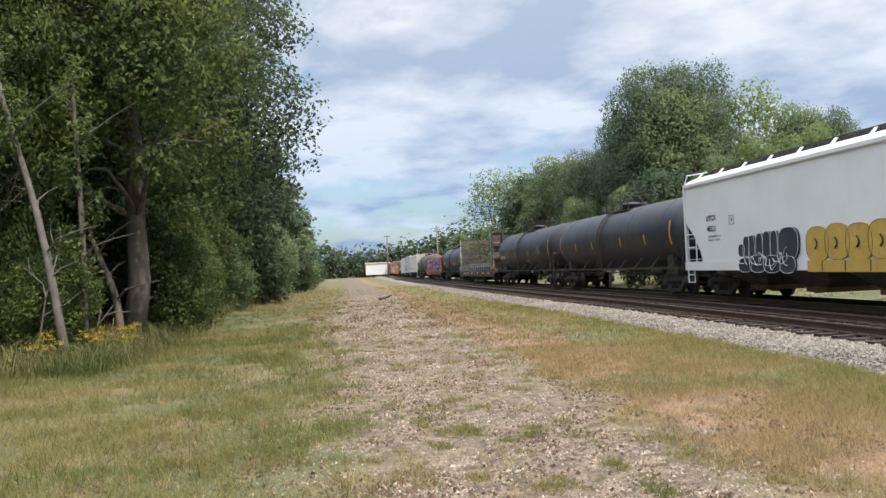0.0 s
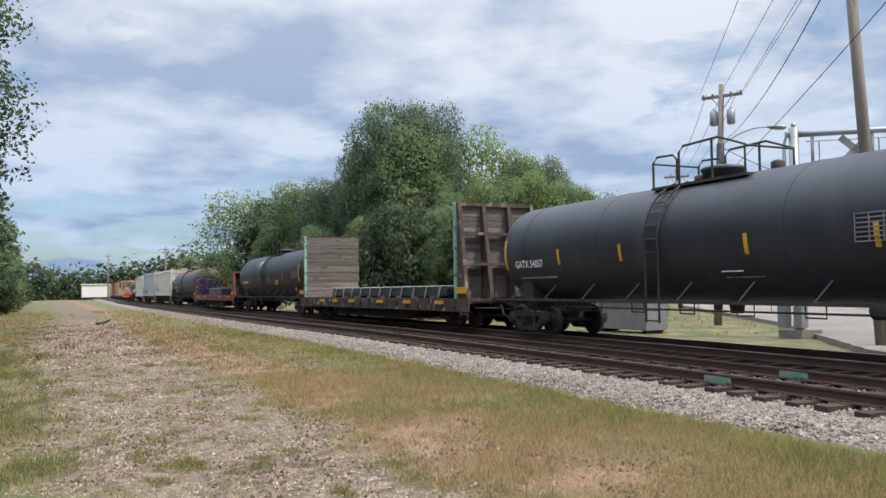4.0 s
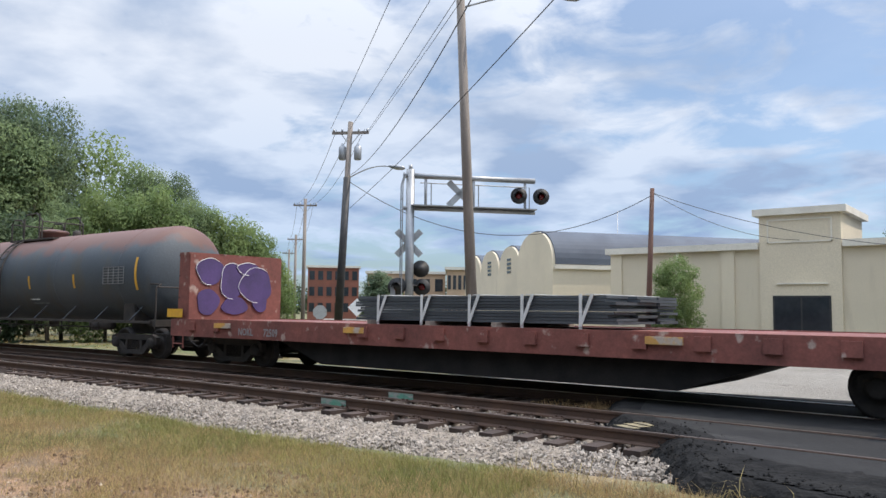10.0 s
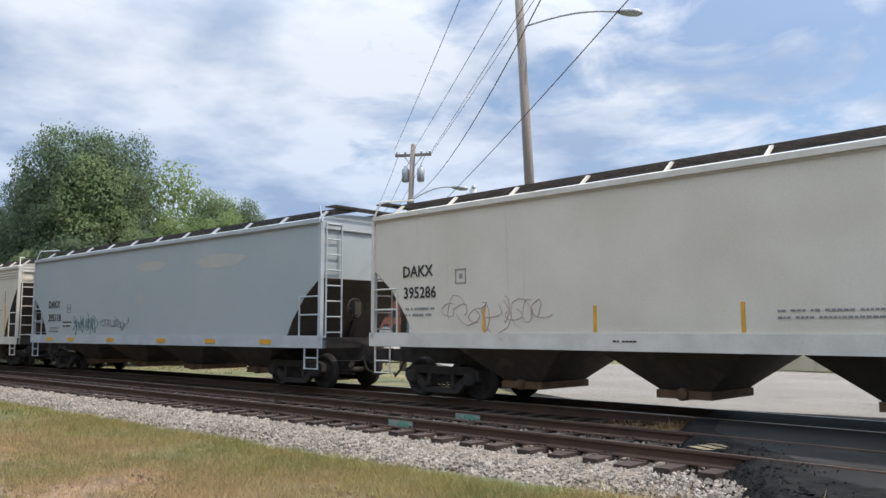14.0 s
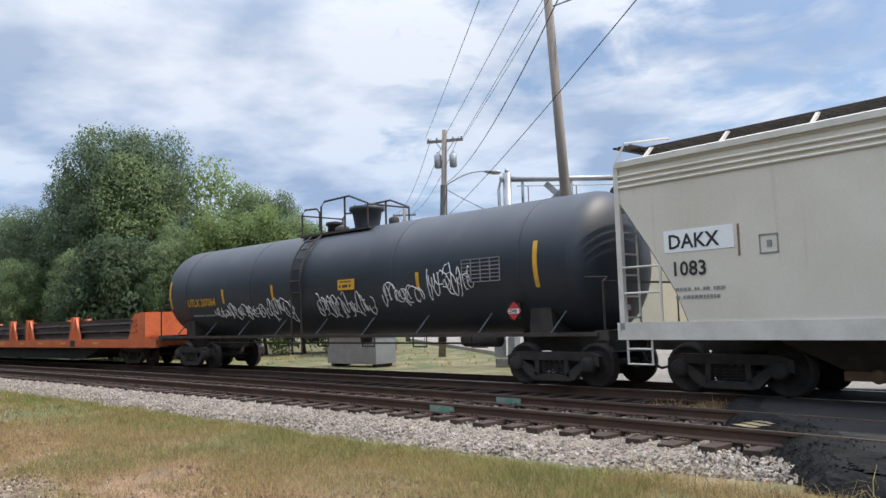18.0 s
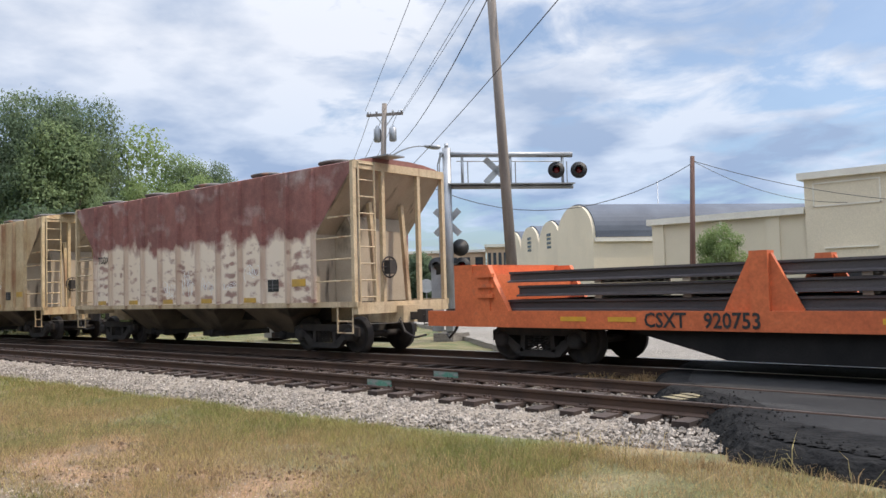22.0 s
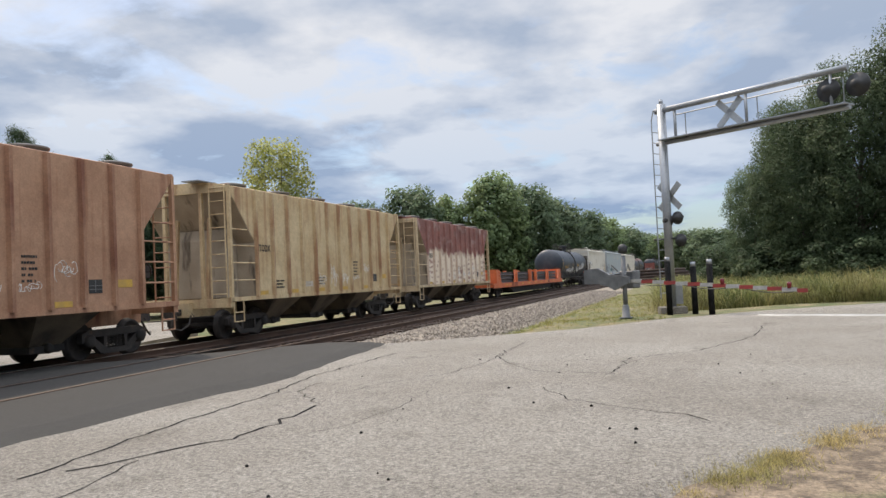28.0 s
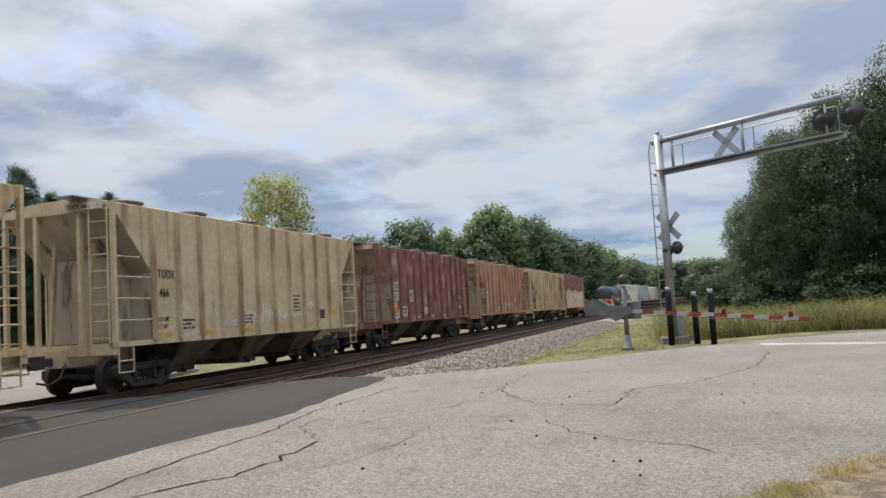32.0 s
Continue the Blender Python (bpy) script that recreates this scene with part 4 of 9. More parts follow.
        truck(car, s * (L / 2 - 1.75))
        coupler(car, s * (L / 2 + 0.15), s)
    brake_wheel(car, L / 2 + 0.02, -0.55, 2.0)
    # discharge bays
    span = 2 * ab - 1.2
    for i in range(bays):
        c = -span / 2 + span * (i + 0.5) / bays
        hw = min(1.62, span / bays / 2)
        bm = B()
        if ribbed:
            hw = 0.98
        ring = [[bm.verts.new((c + sx * a, sy * b, z)) for sx, sy in ((-1, -1), (1, -1), (1, 1), (-1, 1))] for a, b, z in ((hw, w - 0.14, zlow - 0.02), (hw * 0.92, w - 0.18, zlow - 0.14), (0.44, 0.72, 0.42))]
        for lo, hi in zip(ring, ring[1:]):
            for q in range(4):
                bm.faces.new((lo[q], hi[q], hi[(q + 1) % 4], lo[(q + 1) % 4]))
        bm.faces.new(ring[0])
        bm.faces.new(ring[-1][::-1])
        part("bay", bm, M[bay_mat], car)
        bm = B()
        box(bm, c - 0.5, c + 0.5, -0.8, 0.8, 0.3, 0.44)
        lathe(bm, [(-0.9, 0.001), (-0.9, 0.09), (-0.85, 0.11), (-0.6, 0.11)], "y", 12, (c, 0, 0.38))
        part("outlet_gate", bm, M["rust"] if not ribbed else M["truck"], car, "rusty outlet gate")
    if ribbed:
        part("centre_sill", box(B(), -ab, ab, -0.28, 0.28, 0.74, zlow), dark, car)
        x = -ab + 0.11
        if number:
            if patches:
                side_plate(car, "stencil_patch", x, x + 0.78, marks_z - 0.06, marks_z + 0.3, M["old_white"], -w - 0.004, "dull white painted patch")
                side_plate(car, "stencil_patch", x, x + 0.72, marks_z - 0.54, marks_z - 0.14, M["old_white"], -w - 0.004, "dull painted patch")
                side_plate(car, "stencil_patch", x, x + 0.5, marks_z - 0.88, marks_z - 0.6, M["yellow"], -w - 0.004, "yellow painted patch")
            lettering(number, 0.3, M[text], car, pose(x + 0.13, -w - 0.014, marks_z - 0.46, 90), squeeze=0.85)
            plate = part("number_board", box(B(), -L / 2 - 0.02, -L / 2 + 0.05, -1.35, -0.35, ztop - 0.13, ztop + 0.04), M["old_white"], car, "white number board on the end")
            lettering(marks + " " + number, 0.15, M["black"], plate, pose(-L / 2 - 0.026, -0.4, ztop - 0.1, 90, 0, -90), squeeze=0.8)
            if patches:
                side_plate(car, "stencil_patch", x, x + 0.72, marks_z - 1.3, marks_z - 0.92, M["old_white"], -w - 0.004, "dull white painted patch")
            for row, words in enumerate(("LD LMT", "LT WT")):
                lettering(words, 0.15, M[text], car, pose(x + 0.08, -w - 0.014, marks_z - 1.06 - 0.18 * row, 90), squeeze=0.85)
        lettering(marks, 0.3, M[text], car, pose(x + 0.09, -w - 0.014, marks_z, 90), squeeze=0.76)
    elif marks:
        x = -ab + 0.35 if marks_x is None else marks_x
        lettering(marks, marks_size, M[text], car, pose(x, -w - 0.012, marks_z, 90))
        lettering(number, marks_size, M[text], car, pose(x + 0.03, -w - 0.012, marks_z - marks_size * 1.35, 90))
        bars(car, x + 0.1, marks_z - marks_size * 2.1, (0.9, 0.8), M["faint"], -w - 0.008, 0.05, 0.13)
        for a, b, c, d in ((0, 0.3, 0, 0.02), (0, 0.3, 0.28, 0.3), (0, 0.02, 0, 0.3), (0.28, 0.3, 0, 0.3), (0.12, 0.2, 0.1, 0.2)):
            side_plate(car, "stencil_frame", x + 1.6 + a, x + 1.6 + b, marks_z - 0.2 + c, marks_z - 0.2 + d, M["faint"], -w - 0.004)
    if extra:
        extra(car, ab, w)
    return car


def white_extra(car, ab, w, xs=(-5.6, -3.0, -0.35, 2.35, 4.75), tall=7.25, text=5.75, tag=True):
    for x in xs:
        side_plate(car, "reflective_stripe", x, x + 0.065, 1.42, 1.88, M["yellow"], -w - 0.004, "yellow reflective stripe")
    side_plate(car, "reflective_stripe", tall, tall + 0.09, 1.42, 2.5, M["yellow"], -w - 0.004, "yellow reflective stripe")
    if tag:
        bars(car, text, 3.05, (0.75, 0.7, 0.5), M["small_grey"], -w - 0.008, 0.034, 0.13)
        bars(car, text, 2.5, (0.7, 1.0, 0.6, 0.8, 0.7, 0.6), M["small_grey"], -w - 0.008, 0.032, 0.095)
        squiggle(car, -6.6, 1.5, 2.6, 0.6, M["pale_scrawl"], -w - 0.004, 14, 0.009, 21)
    else:
        bars(car, text, 2.3, (1.6, 1.3, 1.4), M["faint"], -w - 0.008, 0.04, 0.09)
    bars(car, 0.2, 1.72, (1.9,), M["faint"], -w - 0.008, 0.03, 0.1)
    bars(car, 0.2, 1.62, (1.9,), M["faint"], -w - 0.008, 0.03, 0.1)
    bars(car, ab - 2.2, 1.28, (1.0,), M["black"], -w - 0.035, 0.04, 0.1)
    bars(car, -2.6, 1.25, (0.5,), M["black"], -w - 0.035, 0.03, 0.1)
    bars(car, ab - 4.5, 1.2, (0.8,), M["faint"], -w - 0.035, 0.04, 0.1)
    side_plate(car, "notice", ab - 3.0, ab - 2.75, 1.15, 1.37, M["yellow"], -w - 0.034)


def dirty_extra(car, ab, w):
    white_extra(car, ab, w, (-3.45, -1.05, 0.85, 2.95), 6.55, 4.7, False)
    side_plate(car, "notice", 5.3, 5.72, 1.52, 1.82, M["black"], -w - 0.004, "black consolidated stencil panel")
    for a, b, c, d in ((0.01, 0.41, 1.6, 1.612), (0.01, 0.41, 1.7, 1.712), (0.2, 0.212, 1.54, 1.81)):
        side_plate(car, "notice_rule", 5.3 + a, 5.3 + b, c, d, M["faint"], -w - 0.014)
    side_plate(car, "repainted_patch", -6.93, -5.66, 2.39, 2.76, M["clean_white"], -w - 0.002, "clean white patch behind the reporting marks")
    for z in (3.62, 3.72, 3.82):
        part("flute", tube(B(), [(-L_DIRTY / 2 + 0.15, -w - 0.005, z), (L_DIRTY / 2 - 0.15, -w - 0.005, z)], 0.028, 6), M["white_car"], car)
    for x, z in ((-5.6, 2.75), (-1.2, 3.1), (3.1, 2.6), (5.0, 2.7), (6.5, 3.1)):
        side_plate(car, "rust_streak", x, x + 0.035, z - 0.5, z, M["rust"], -w - 0.003, "rust streak")


L_DIRTY = 15.9


def blue_extra(car, ab, w):
    squiggle(car, -5.0, 1.35, 1.8, 0.6, M["teal"], -w - 0.007, 24, 0.008, 5)
    squiggle(car, -2.75, 1.5, 1.65, 0.5, M["faint_dark"], -w - 0.008, 9, 0.009, 8)
    for x in (-ab + 0.1, -5.4, -2.4, 0.9, 3.6, 6.2):
        side_plate(car, "reflective_stripe", x, x + 0.5, 1.1, 1.22, M["yellow"], -w - 0.036, "yellow reflective stripe")
    for x0, x1, z0, z1 in ((-0.6, 1.2, 3.3, 3.62), (3.0, 5.4, 3.2, 3.6)):
        pts = [(x0 + (x1 - x0) * (0.5 + 0.5 * math.cos(a) * (1 + 0.1 * math.sin(5 * a))), z0 + (z1 - z0) * (0.5 + 0.5 * math.sin(a))) for a in np.linspace(0, 2 * math.pi, 24)[:-1]]
        part("paint_patch", prism(B(), pts, "y", -w - 0.004, -w), M["cream_patch"], car, "cream paint showing through")
    bars(car, -5.9, 1.75, (0.7, 0.6), M["black"], -w - 0.008, 0.04, 0.14)


def worn_extra(car, ab, w, panels=(0, 2, 4, 6, 8, 10), scrawl=True):
    step = (2 * ab - 0.06) / 11
    for k in panels:
        x = -ab + 0.17 + k * step
        up = 0.37 if k == 10 else 0
        side_plate(car, "reflective_stripe", x, x + 0.5, 1.24 + up, 1.36 + up * 1.15, M["old_yellow"], -w - 0.004, "faded yellow reflective stripe")
    x = -ab + 0.2 + 9 * step
    side_plate(car, "notice", x, x + 0.42, 1.5, 1.8, M["black"], -w - 0.004, "black consolidated stencil panel")
    for a, b, c, d in ((0.01, 0.41, 1.58, 1.592), (0.01, 0.41, 1.66, 1.672), (0.19, 0.202, 1.52, 1.79)):
        side_plate(car, "notice_rule", x + a, x + b, c, d, M["faint"], -w - 0.014)
    for k, z, h in ((4, 1.4, 0.5), (5, 1.4, 0.75), (6, 1.5, 0.4), (8, 1.85, 0.35), (7, 1.55, 0.25)) if scrawl else ():
        squiggle(car, -ab + 0.22 + k * step, z, 0.55, h, M["white"], -w - 0.003, 7, 0.006, 31 + k)


def cream_extra(car, ab, w):
    worn_extra(car, ab, w)
    step = (2 * ab - 0.06) / 11
    bars(car, -ab + 0.3 + 7 * step, 2.25, (0.4, 0.35, 0.4, 0.3, 0.35), M["black"], -w - 0.008, 0.05, 0.12)
    bars(car, -ab + 0.2 + 1 * step, 1.62, (0.5, 0.4, 0.5), M["black"], -w - 0.008, 0.05, 0.1)
    bars(car, -ab + 0.2 + 4 * step, 1.68, (0.5, 0.4, 0.5), M["black"], -w - 0.008, 0.04, 0.1)
    side_plate(car, "stencil_patch", -ab + 0.2 + 3 * step, -ab + 0.75 + 3 * step, 1.42, 1.6, M["old_white"], -w - 0.004, "dull painted patch")


def red_extra(car, ab, w):
    worn_extra(car, ab, w, (3, 5, 7, 10), False)
    step = (2 * ab - 0.06) / 11
    for k, x0, x1, z0, z1, rows in ((1, 0.1, 0.88, 1.36, 1.82, 2), (2, 0.2, 0.82, 2.02, 2.56, 0), (4, 0.15, 0.8, 1.4, 1.75, 0), (10, 0.2, 0.46, 2.1, 2.32, 0)):
        x = -ab + k * step
        side_plate(car, "stencil_patch", x + x0, x + x1, z0, z1, M["old_white"], -w - 0.006, "dull painted patch")
        bars(car, x + x0 + 0.12, z1 - 0.17, (0.5, 0.42)[:rows], M["black"], -w - 0.015, 0.075, 0.14)
    x = -ab + 2 * step + 0.36
    for a, b, c, d in ((0, 0.3, 0, 0.02), (0, 0.3, 0.28, 0.3), (0, 0.02, 0, 0.3), (0.28, 0.3, 0, 0.3), (0.06, 0.24, 0.16, 0.22)):
        side_plate(car, "stencil_frame", x + a, x + b, 2.14 + c, 2.14 + d, M["black"], -w - 0.016)


def graffiti_extra(car, ab, w, at=-4.25):
    """Dark finger-like letters and ochre bubble letters along the lower side and sill."""
    def blob(cx, cz, rx, rz, mat, out, tilt=0.0):
        pts = []
        for a in np.linspace(0, 2 * math.pi, 22)[:-1]:
            c, q = math.copysign(abs(math.cos(a)) ** 0.75, math.cos(a)) * rx, math.copysign(abs(math.sin(a)) ** 0.75, math.sin(a)) * rz
            pts.append((cx + c + tilt * q, cz + q))
        part("graffiti_letter", prism(B(), pts, "y", -w - out, -w), mat, car)
        line = M["white"] if mat is M["tank_grey"] else M["black"]
        part("graffiti_outline", tube(B(), [(x, -w - out - 0.006, z) for x, z in pts + pts[:1]], 0.006, 4), line, car)

    x = at
    for i, (d, cz, rx, rz) in enumerate(((0.12, 1.55, 0.2, 0.2), (0.42, 1.62, 0.2, 0.36), (0.74, 1.62, 0.18, 0.38), (1.2, 1.64, 0.2, 0.4), (1.62, 1.66, 0.22, 0.42), (2.02, 1.68, 0.2, 0.4), (2.75, 1.68, 0.5, 0.46), (0.35, 1.1, 0.4, 0.22), (1.1, 1.14, 0.46, 0.26), (1.9, 1.12, 0.46, 0.25), (2.7, 1.1, 0.4, 0.24))):
        blob(x + d, cz, rx, rz, M["tank_grey"], 0.05 + 0.004 * i, 0.05)
    squiggle(car, x + 0.2, 1.0, 2.6, 0.55, M["white"], -w - 0.11, 11, 0.011, 8)
    x = at + 3.6
    for i in range(4):
        blob(x + 0.48 + i * 0.85, 1.62 + 0.04 * (i % 2), 0.5, 0.46, M["ochre"], 0.05 + 0.005 * i)
        part("graffiti_stroke", tube(B(), [(x + 0.42 + i * 0.85 + 0.1 * math.sin(k), -w - 0.085, 1.5 + 0.09 * k) for k in range(4)], 0.022, 5), M["black"], car)
    part("graffiti_band", box(B(), x + 0.05, x + 5.2, -w - 0.085, -w - 0.034, 0.9, 1.2), M["ochre"], car)
    for k in range(5):
        part("graffiti_stroke", tube(B(), [(x + 0.7 + 0.95 * k, -w - 0.09, 0.92), (x + 0.72 + 0.95 * k, -w - 0.09, 1.19)], 0.012, 4), M["black"], car)


M["faint_dark"] = surface("faint_dark", (0.13, 0.13, 0.125), (0.09, 0.09, 0.09), 0.6, 0, 4, 60, 0)
M["small_grey"] = surface("small_grey", (0.20, 0.195, 0.185), (0.15, 0.148, 0.14), 0.6, 0, 4, 60, 0)
M["faint"] = surface("faint", (0.24, 0.24, 0.24), (0.18, 0.18, 0.18), 0.6, 0, 4, 60, 0)
M["pale_scrawl"] = surface("pale_scrawl", (0.42, 0.30, 0.26), (0.36, 0.27, 0.24), 0.7, 0, 4, 60, 0)
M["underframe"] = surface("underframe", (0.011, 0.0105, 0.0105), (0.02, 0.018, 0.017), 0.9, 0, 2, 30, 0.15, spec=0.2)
M["rust"] = surface("rust", (0.22, 0.13, 0.075), (0.16, 0.09, 0.05), 0.8, 0, 4, 60, 0)
M["old_white"] = surface("old_white", (0.50, 0.45, 0.37), (0.38, 0.33, 0.27), 0.7, 0, 3, 30, 0.05, c=(0.25, 0.14, 0.10), c_lo=0.6, c_hi=0.75, c_scale=5)
M["teal"] = surface("teal", (0.12, 0.215, 0.215), (0.08, 0.16, 0.165), 0.6, 0, 4, 60, 0)
M["cream_patch"] = surface("cream_patch", (0.43, 0.42, 0.37), (0.40, 0.40, 0.37), 0.5, 0, 2, 30, 0)
M["old_yellow"] = surface("old_yellow", (0.55, 0.33, 0.06), (0.42, 0.27, 0.08), 0.6, 0, 4, 60, 0.05)
M["dusty"] = surface("dusty", (0.42, 0.35, 0.265), (0.33, 0.27, 0.20), 0.85, 0, 1.2, 25, 0.15, c=(0.10, 0.08, 0.06), c_lo=0.57, c_hi=0.7, c_scale=1.6, c_stretch=(1, 2.2, 0.5), contrast=0.08)
M["hatch"] = surface("hatch", (0.15, 0.14, 0.13), (0.10, 0.092, 0.085), 0.8, 0, 2, 25, 0.15, c=(0.22, 0.12, 0.08), c_lo=0.6, c_hi=0.7, c_scale=3)
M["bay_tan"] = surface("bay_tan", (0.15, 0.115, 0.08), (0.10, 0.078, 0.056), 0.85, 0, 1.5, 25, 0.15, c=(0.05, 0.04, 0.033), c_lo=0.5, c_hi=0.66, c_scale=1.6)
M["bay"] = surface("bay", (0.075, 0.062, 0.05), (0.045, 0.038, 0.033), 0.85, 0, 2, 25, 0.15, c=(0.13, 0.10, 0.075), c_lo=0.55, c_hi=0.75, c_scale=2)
M["ochre"] = surface("ochre", (0.55, 0.36, 0.08), (0.48, 0.31, 0.07), 0.6, 0, 2, 20, 0)


def faded_paint():
    """Oxide red above, worn to bare cream below, in a ragged line with red shadows of old lettering."""
    m = surface("faded_paint", (0.27, 0.112, 0.092), (0.205, 0.088, 0.074), 0.75, 0, 0.8, 25, 0.12, c=(0.42, 0.33, 0.30), c_lo=0.54, c_hi=0.78, c_scale=1.3, c_stretch=(1, 1, 1.2), speck=(4, 0.2))
    nt = m.node_tree
    N, Ln = nt.nodes.new, nt.links.new
    bs = nt.nodes["Principled BSDF"]
    red = bs.inputs["Base Color"].links[0].from_socket
    co = N("ShaderNodeTexCoord")
    sep = N("ShaderNodeSeparateXYZ")
    Ln(co.outputs["Object"], sep.inputs[0])

    def noise_of(scale, st, detail):
        mp = N("ShaderNodeMapping")
        mp.inputs["Scale"].default_value = st
        Ln(co.outputs["Object"], mp.inputs["Vector"])
        t = N("ShaderNodeTexNoise")
        t.inputs["Scale"].default_value, t.inputs["Detail"].default_value = scale, detail
        Ln(mp.outputs[0], t.inputs["Vector"])
        return t.outputs["Fac"]

    edge = N("ShaderNodeMath")
    edge.operation, edge.inputs[1].default_value = "MULTIPLY_ADD", 1.5
    Ln(noise_of(1.5, (1, 1, 0.8), 5), edge.inputs[0])
    Ln(sep.outputs["Z"], edge.inputs[2])
    up = N("ShaderNodeMapRange")
    up.inputs["From Min"].default_value, up.inputs["From Max"].default_value = 3.46, 3.68
    Ln(edge.outputs[0], up.inputs["Value"])
    marks = N("ShaderNodeMapRange")
    marks.inputs["From Min"].default_value, marks.inputs["From Max"].default_value, marks.inputs["To Max"].default_value = 0.0, 0.5, 0.8
    # shadows of old lettering: short lines, panel by panel
    def saw(axis, size, off=0.0):
        a = N("ShaderNodeMath")
        a.operation, a.inputs[1].default_value, a.inputs[2].default_value = "MULTIPLY_ADD", 1 / size, off
        Ln(sep.outputs[axis], a.inputs[0])
        f = N("ShaderNodeMath")
        f.operation = "FRACT"
        Ln(a.outputs[0], f.inputs[0])
        t = N("ShaderNodeMath")
        t.operation, t.inputs[1].default_value = "PINGPONG", 0.5
        Ln(f.outputs[0], t.inputs[0])
        return t.outputs[0]

    def op(kind, a, b=None, c_=None):
        q = N("ShaderNodeMath")
        q.operation = kind
        for k, v in enumerate((a, b, c_)):
            if isinstance(v, (int, float)):
                q.inputs[k].default_value = v
            elif v is not None:
                Ln(v, q.inputs[k])
        return q.outputs[0]

    panel_ = saw("X", 0.976, 0.5)
    cell = N("ShaderNodeTexWhiteNoise")
    cell.noise_dimensions = "1D"
    Ln(op("FLOOR", op("MULTIPLY_ADD", sep.outputs["X"], 1 / 0.976, 0.5)), cell.inputs["W"])
    dice = N("ShaderNodeSeparateColor")
    Ln(cell.outputs["Color"], dice.inputs[0])
    # each panel has its own lines, width and upper limit
    zrow = op("ADD", op("MULTIPLY_ADD", sep.outputs["Z"], 1 / 0.27, dice.outputs[0]), op("MULTIPLY", noise_of(2.2, (1, 1, 1), 3), 0.5))
    row = op("PINGPONG", op("FRACT", zrow), 0.5)
    reach = op("SUBTRACT", panel_, op("MULTIPLY_ADD", dice.outputs[1], 0.14, 0.10))
    low = op("SUBTRACT", op("MULTIPLY_ADD", dice.outputs[2], 0.95, 1.75), sep.outputs["Z"])
    body = op("MINIMUM", op("MINIMUM", op("MULTIPLY", op("SUBTRACT", row, 0.2), 1.6), op("MULTIPLY", reach, 2.2)), op("MULTIPLY", low, 1.2))
    broken = op("MULTIPLY_ADD", op("SUBTRACT", noise_of(5.0, (0.8, 0.8, 1.3), 9), 0.5), 2.6, op("MULTIPLY", op("SUBTRACT", noise_of(0.9, (1, 1, 1), 3), 0.5), 1.6))
    Ln(op("ADD", body, broken), marks.inputs["Value"])
    mx = N("ShaderNodeMath")
    mx.operation = "MAXIMUM"
    Ln(up.outputs[0], mx.inputs[0])
    Ln(marks.outputs[0], mx.inputs[1])
    pale = N("ShaderNodeMix")
    pale.data_type = "RGBA"
    pale.inputs["A"].default_value, pale.inputs["B"].default_value = (0.71, 0.57, 0.42, 1), (0.75, 0.66, 0.55, 1)
    Ln(noise_of(0.8, (1, 1, 0.3), 3), pale.inputs["Factor"])
    mix = N("ShaderNodeMix")
    mix.data_type = "RGBA"
    Ln(mx.outputs[0], mix.inputs["Factor"])
    # rust bleeding out beside the ribs
    rib = N("ShaderNodeMapRange")
    rib.inputs["From Min"].default_value, rib.inputs["From Max"].default_value = 0.16, 0.02
    Ln(panel_, rib.inputs["Value"])
    bleed = N("ShaderNodeMath")
    bleed.operation = "MULTIPLY"
    Ln(rib.outputs[0], bleed.inputs[0])
    Ln(noise_of(3.0, (1, 1, 0.4), 6), bleed.inputs[1])
    stained = N("ShaderNodeMix")
    stained.data_type = "RGBA"
    Ln(bleed.outputs[0], stained.inputs["Factor"])
    Ln(pale.outputs["Result"], stained.inputs["A"])
    stained.inputs["B"].default_value = (0.27, 0.13, 0.08, 1)
    Ln(stained.outputs["Result"], mix.inputs["A"])
    Ln(red, mix.inputs["B"])
    Ln(mix.outputs["Result"], bs.inputs["Base Color"])
    return m


def rusted_top():
    """Grey-black tank paint, rusted brown along the top."""
    m = surface("rusted_top", (0.052, 0.063, 0.074), (0.074, 0.086, 0.098), 0.62, 0, 0.5, 22, 0.06, c=(0.075, 0.07, 0.058), c_lo=0.55, c_hi=0.7, c_scale=1.1, c_stretch=(1, 1, 0.35))
    nt = m.node_tree
    N, Ln = nt.nodes.new, nt.links.new
    bs = nt.nodes["Principled BSDF"]
    grey = bs.inputs["Base Color"].links[0].from_socket
    co = N("ShaderNodeTexCoord")
    sep = N("ShaderNodeSeparateXYZ")
    Ln(co.outputs["Object"], sep.inputs[0])
    t = N("ShaderNodeTexNoise")
    t.inputs["Scale"].default_value, t.inputs["Detail"].default_value = 0.9, 7
    Ln(co.outputs["Object"], t.inputs["Vector"])
    e = N("ShaderNodeMath")
    e.operation, e.inputs[1].default_value = "MULTIPLY_ADD", 2.6
    Ln(t.outputs["Fac"], e.inputs[0])
    Ln(sep.outputs["Z"], e.inputs[2])
    r = N("ShaderNodeMapRange")
    r.inputs["From Min"].default_value, r.inputs["From Max"].default_value, r.inputs["To Max"].default_value = 4.28, 4.62, 0.9
    Ln(e.outputs[0], r.inputs["Value"])
    mix = N("ShaderNodeMix")
    mix.data_type = "RGBA"
    Ln(r.outputs[0], mix.inputs["Factor"])
    Ln(grey, mix.inputs["A"])
    mix.inputs["B"].default_value = (0.135, 0.062, 0.047, 1)
    Ln(mix.outputs["Result"], bs.inputs["Base Color"])
    return m


M["faded_paint"], M["rusted_top"] = faded_paint(), rusted_top()


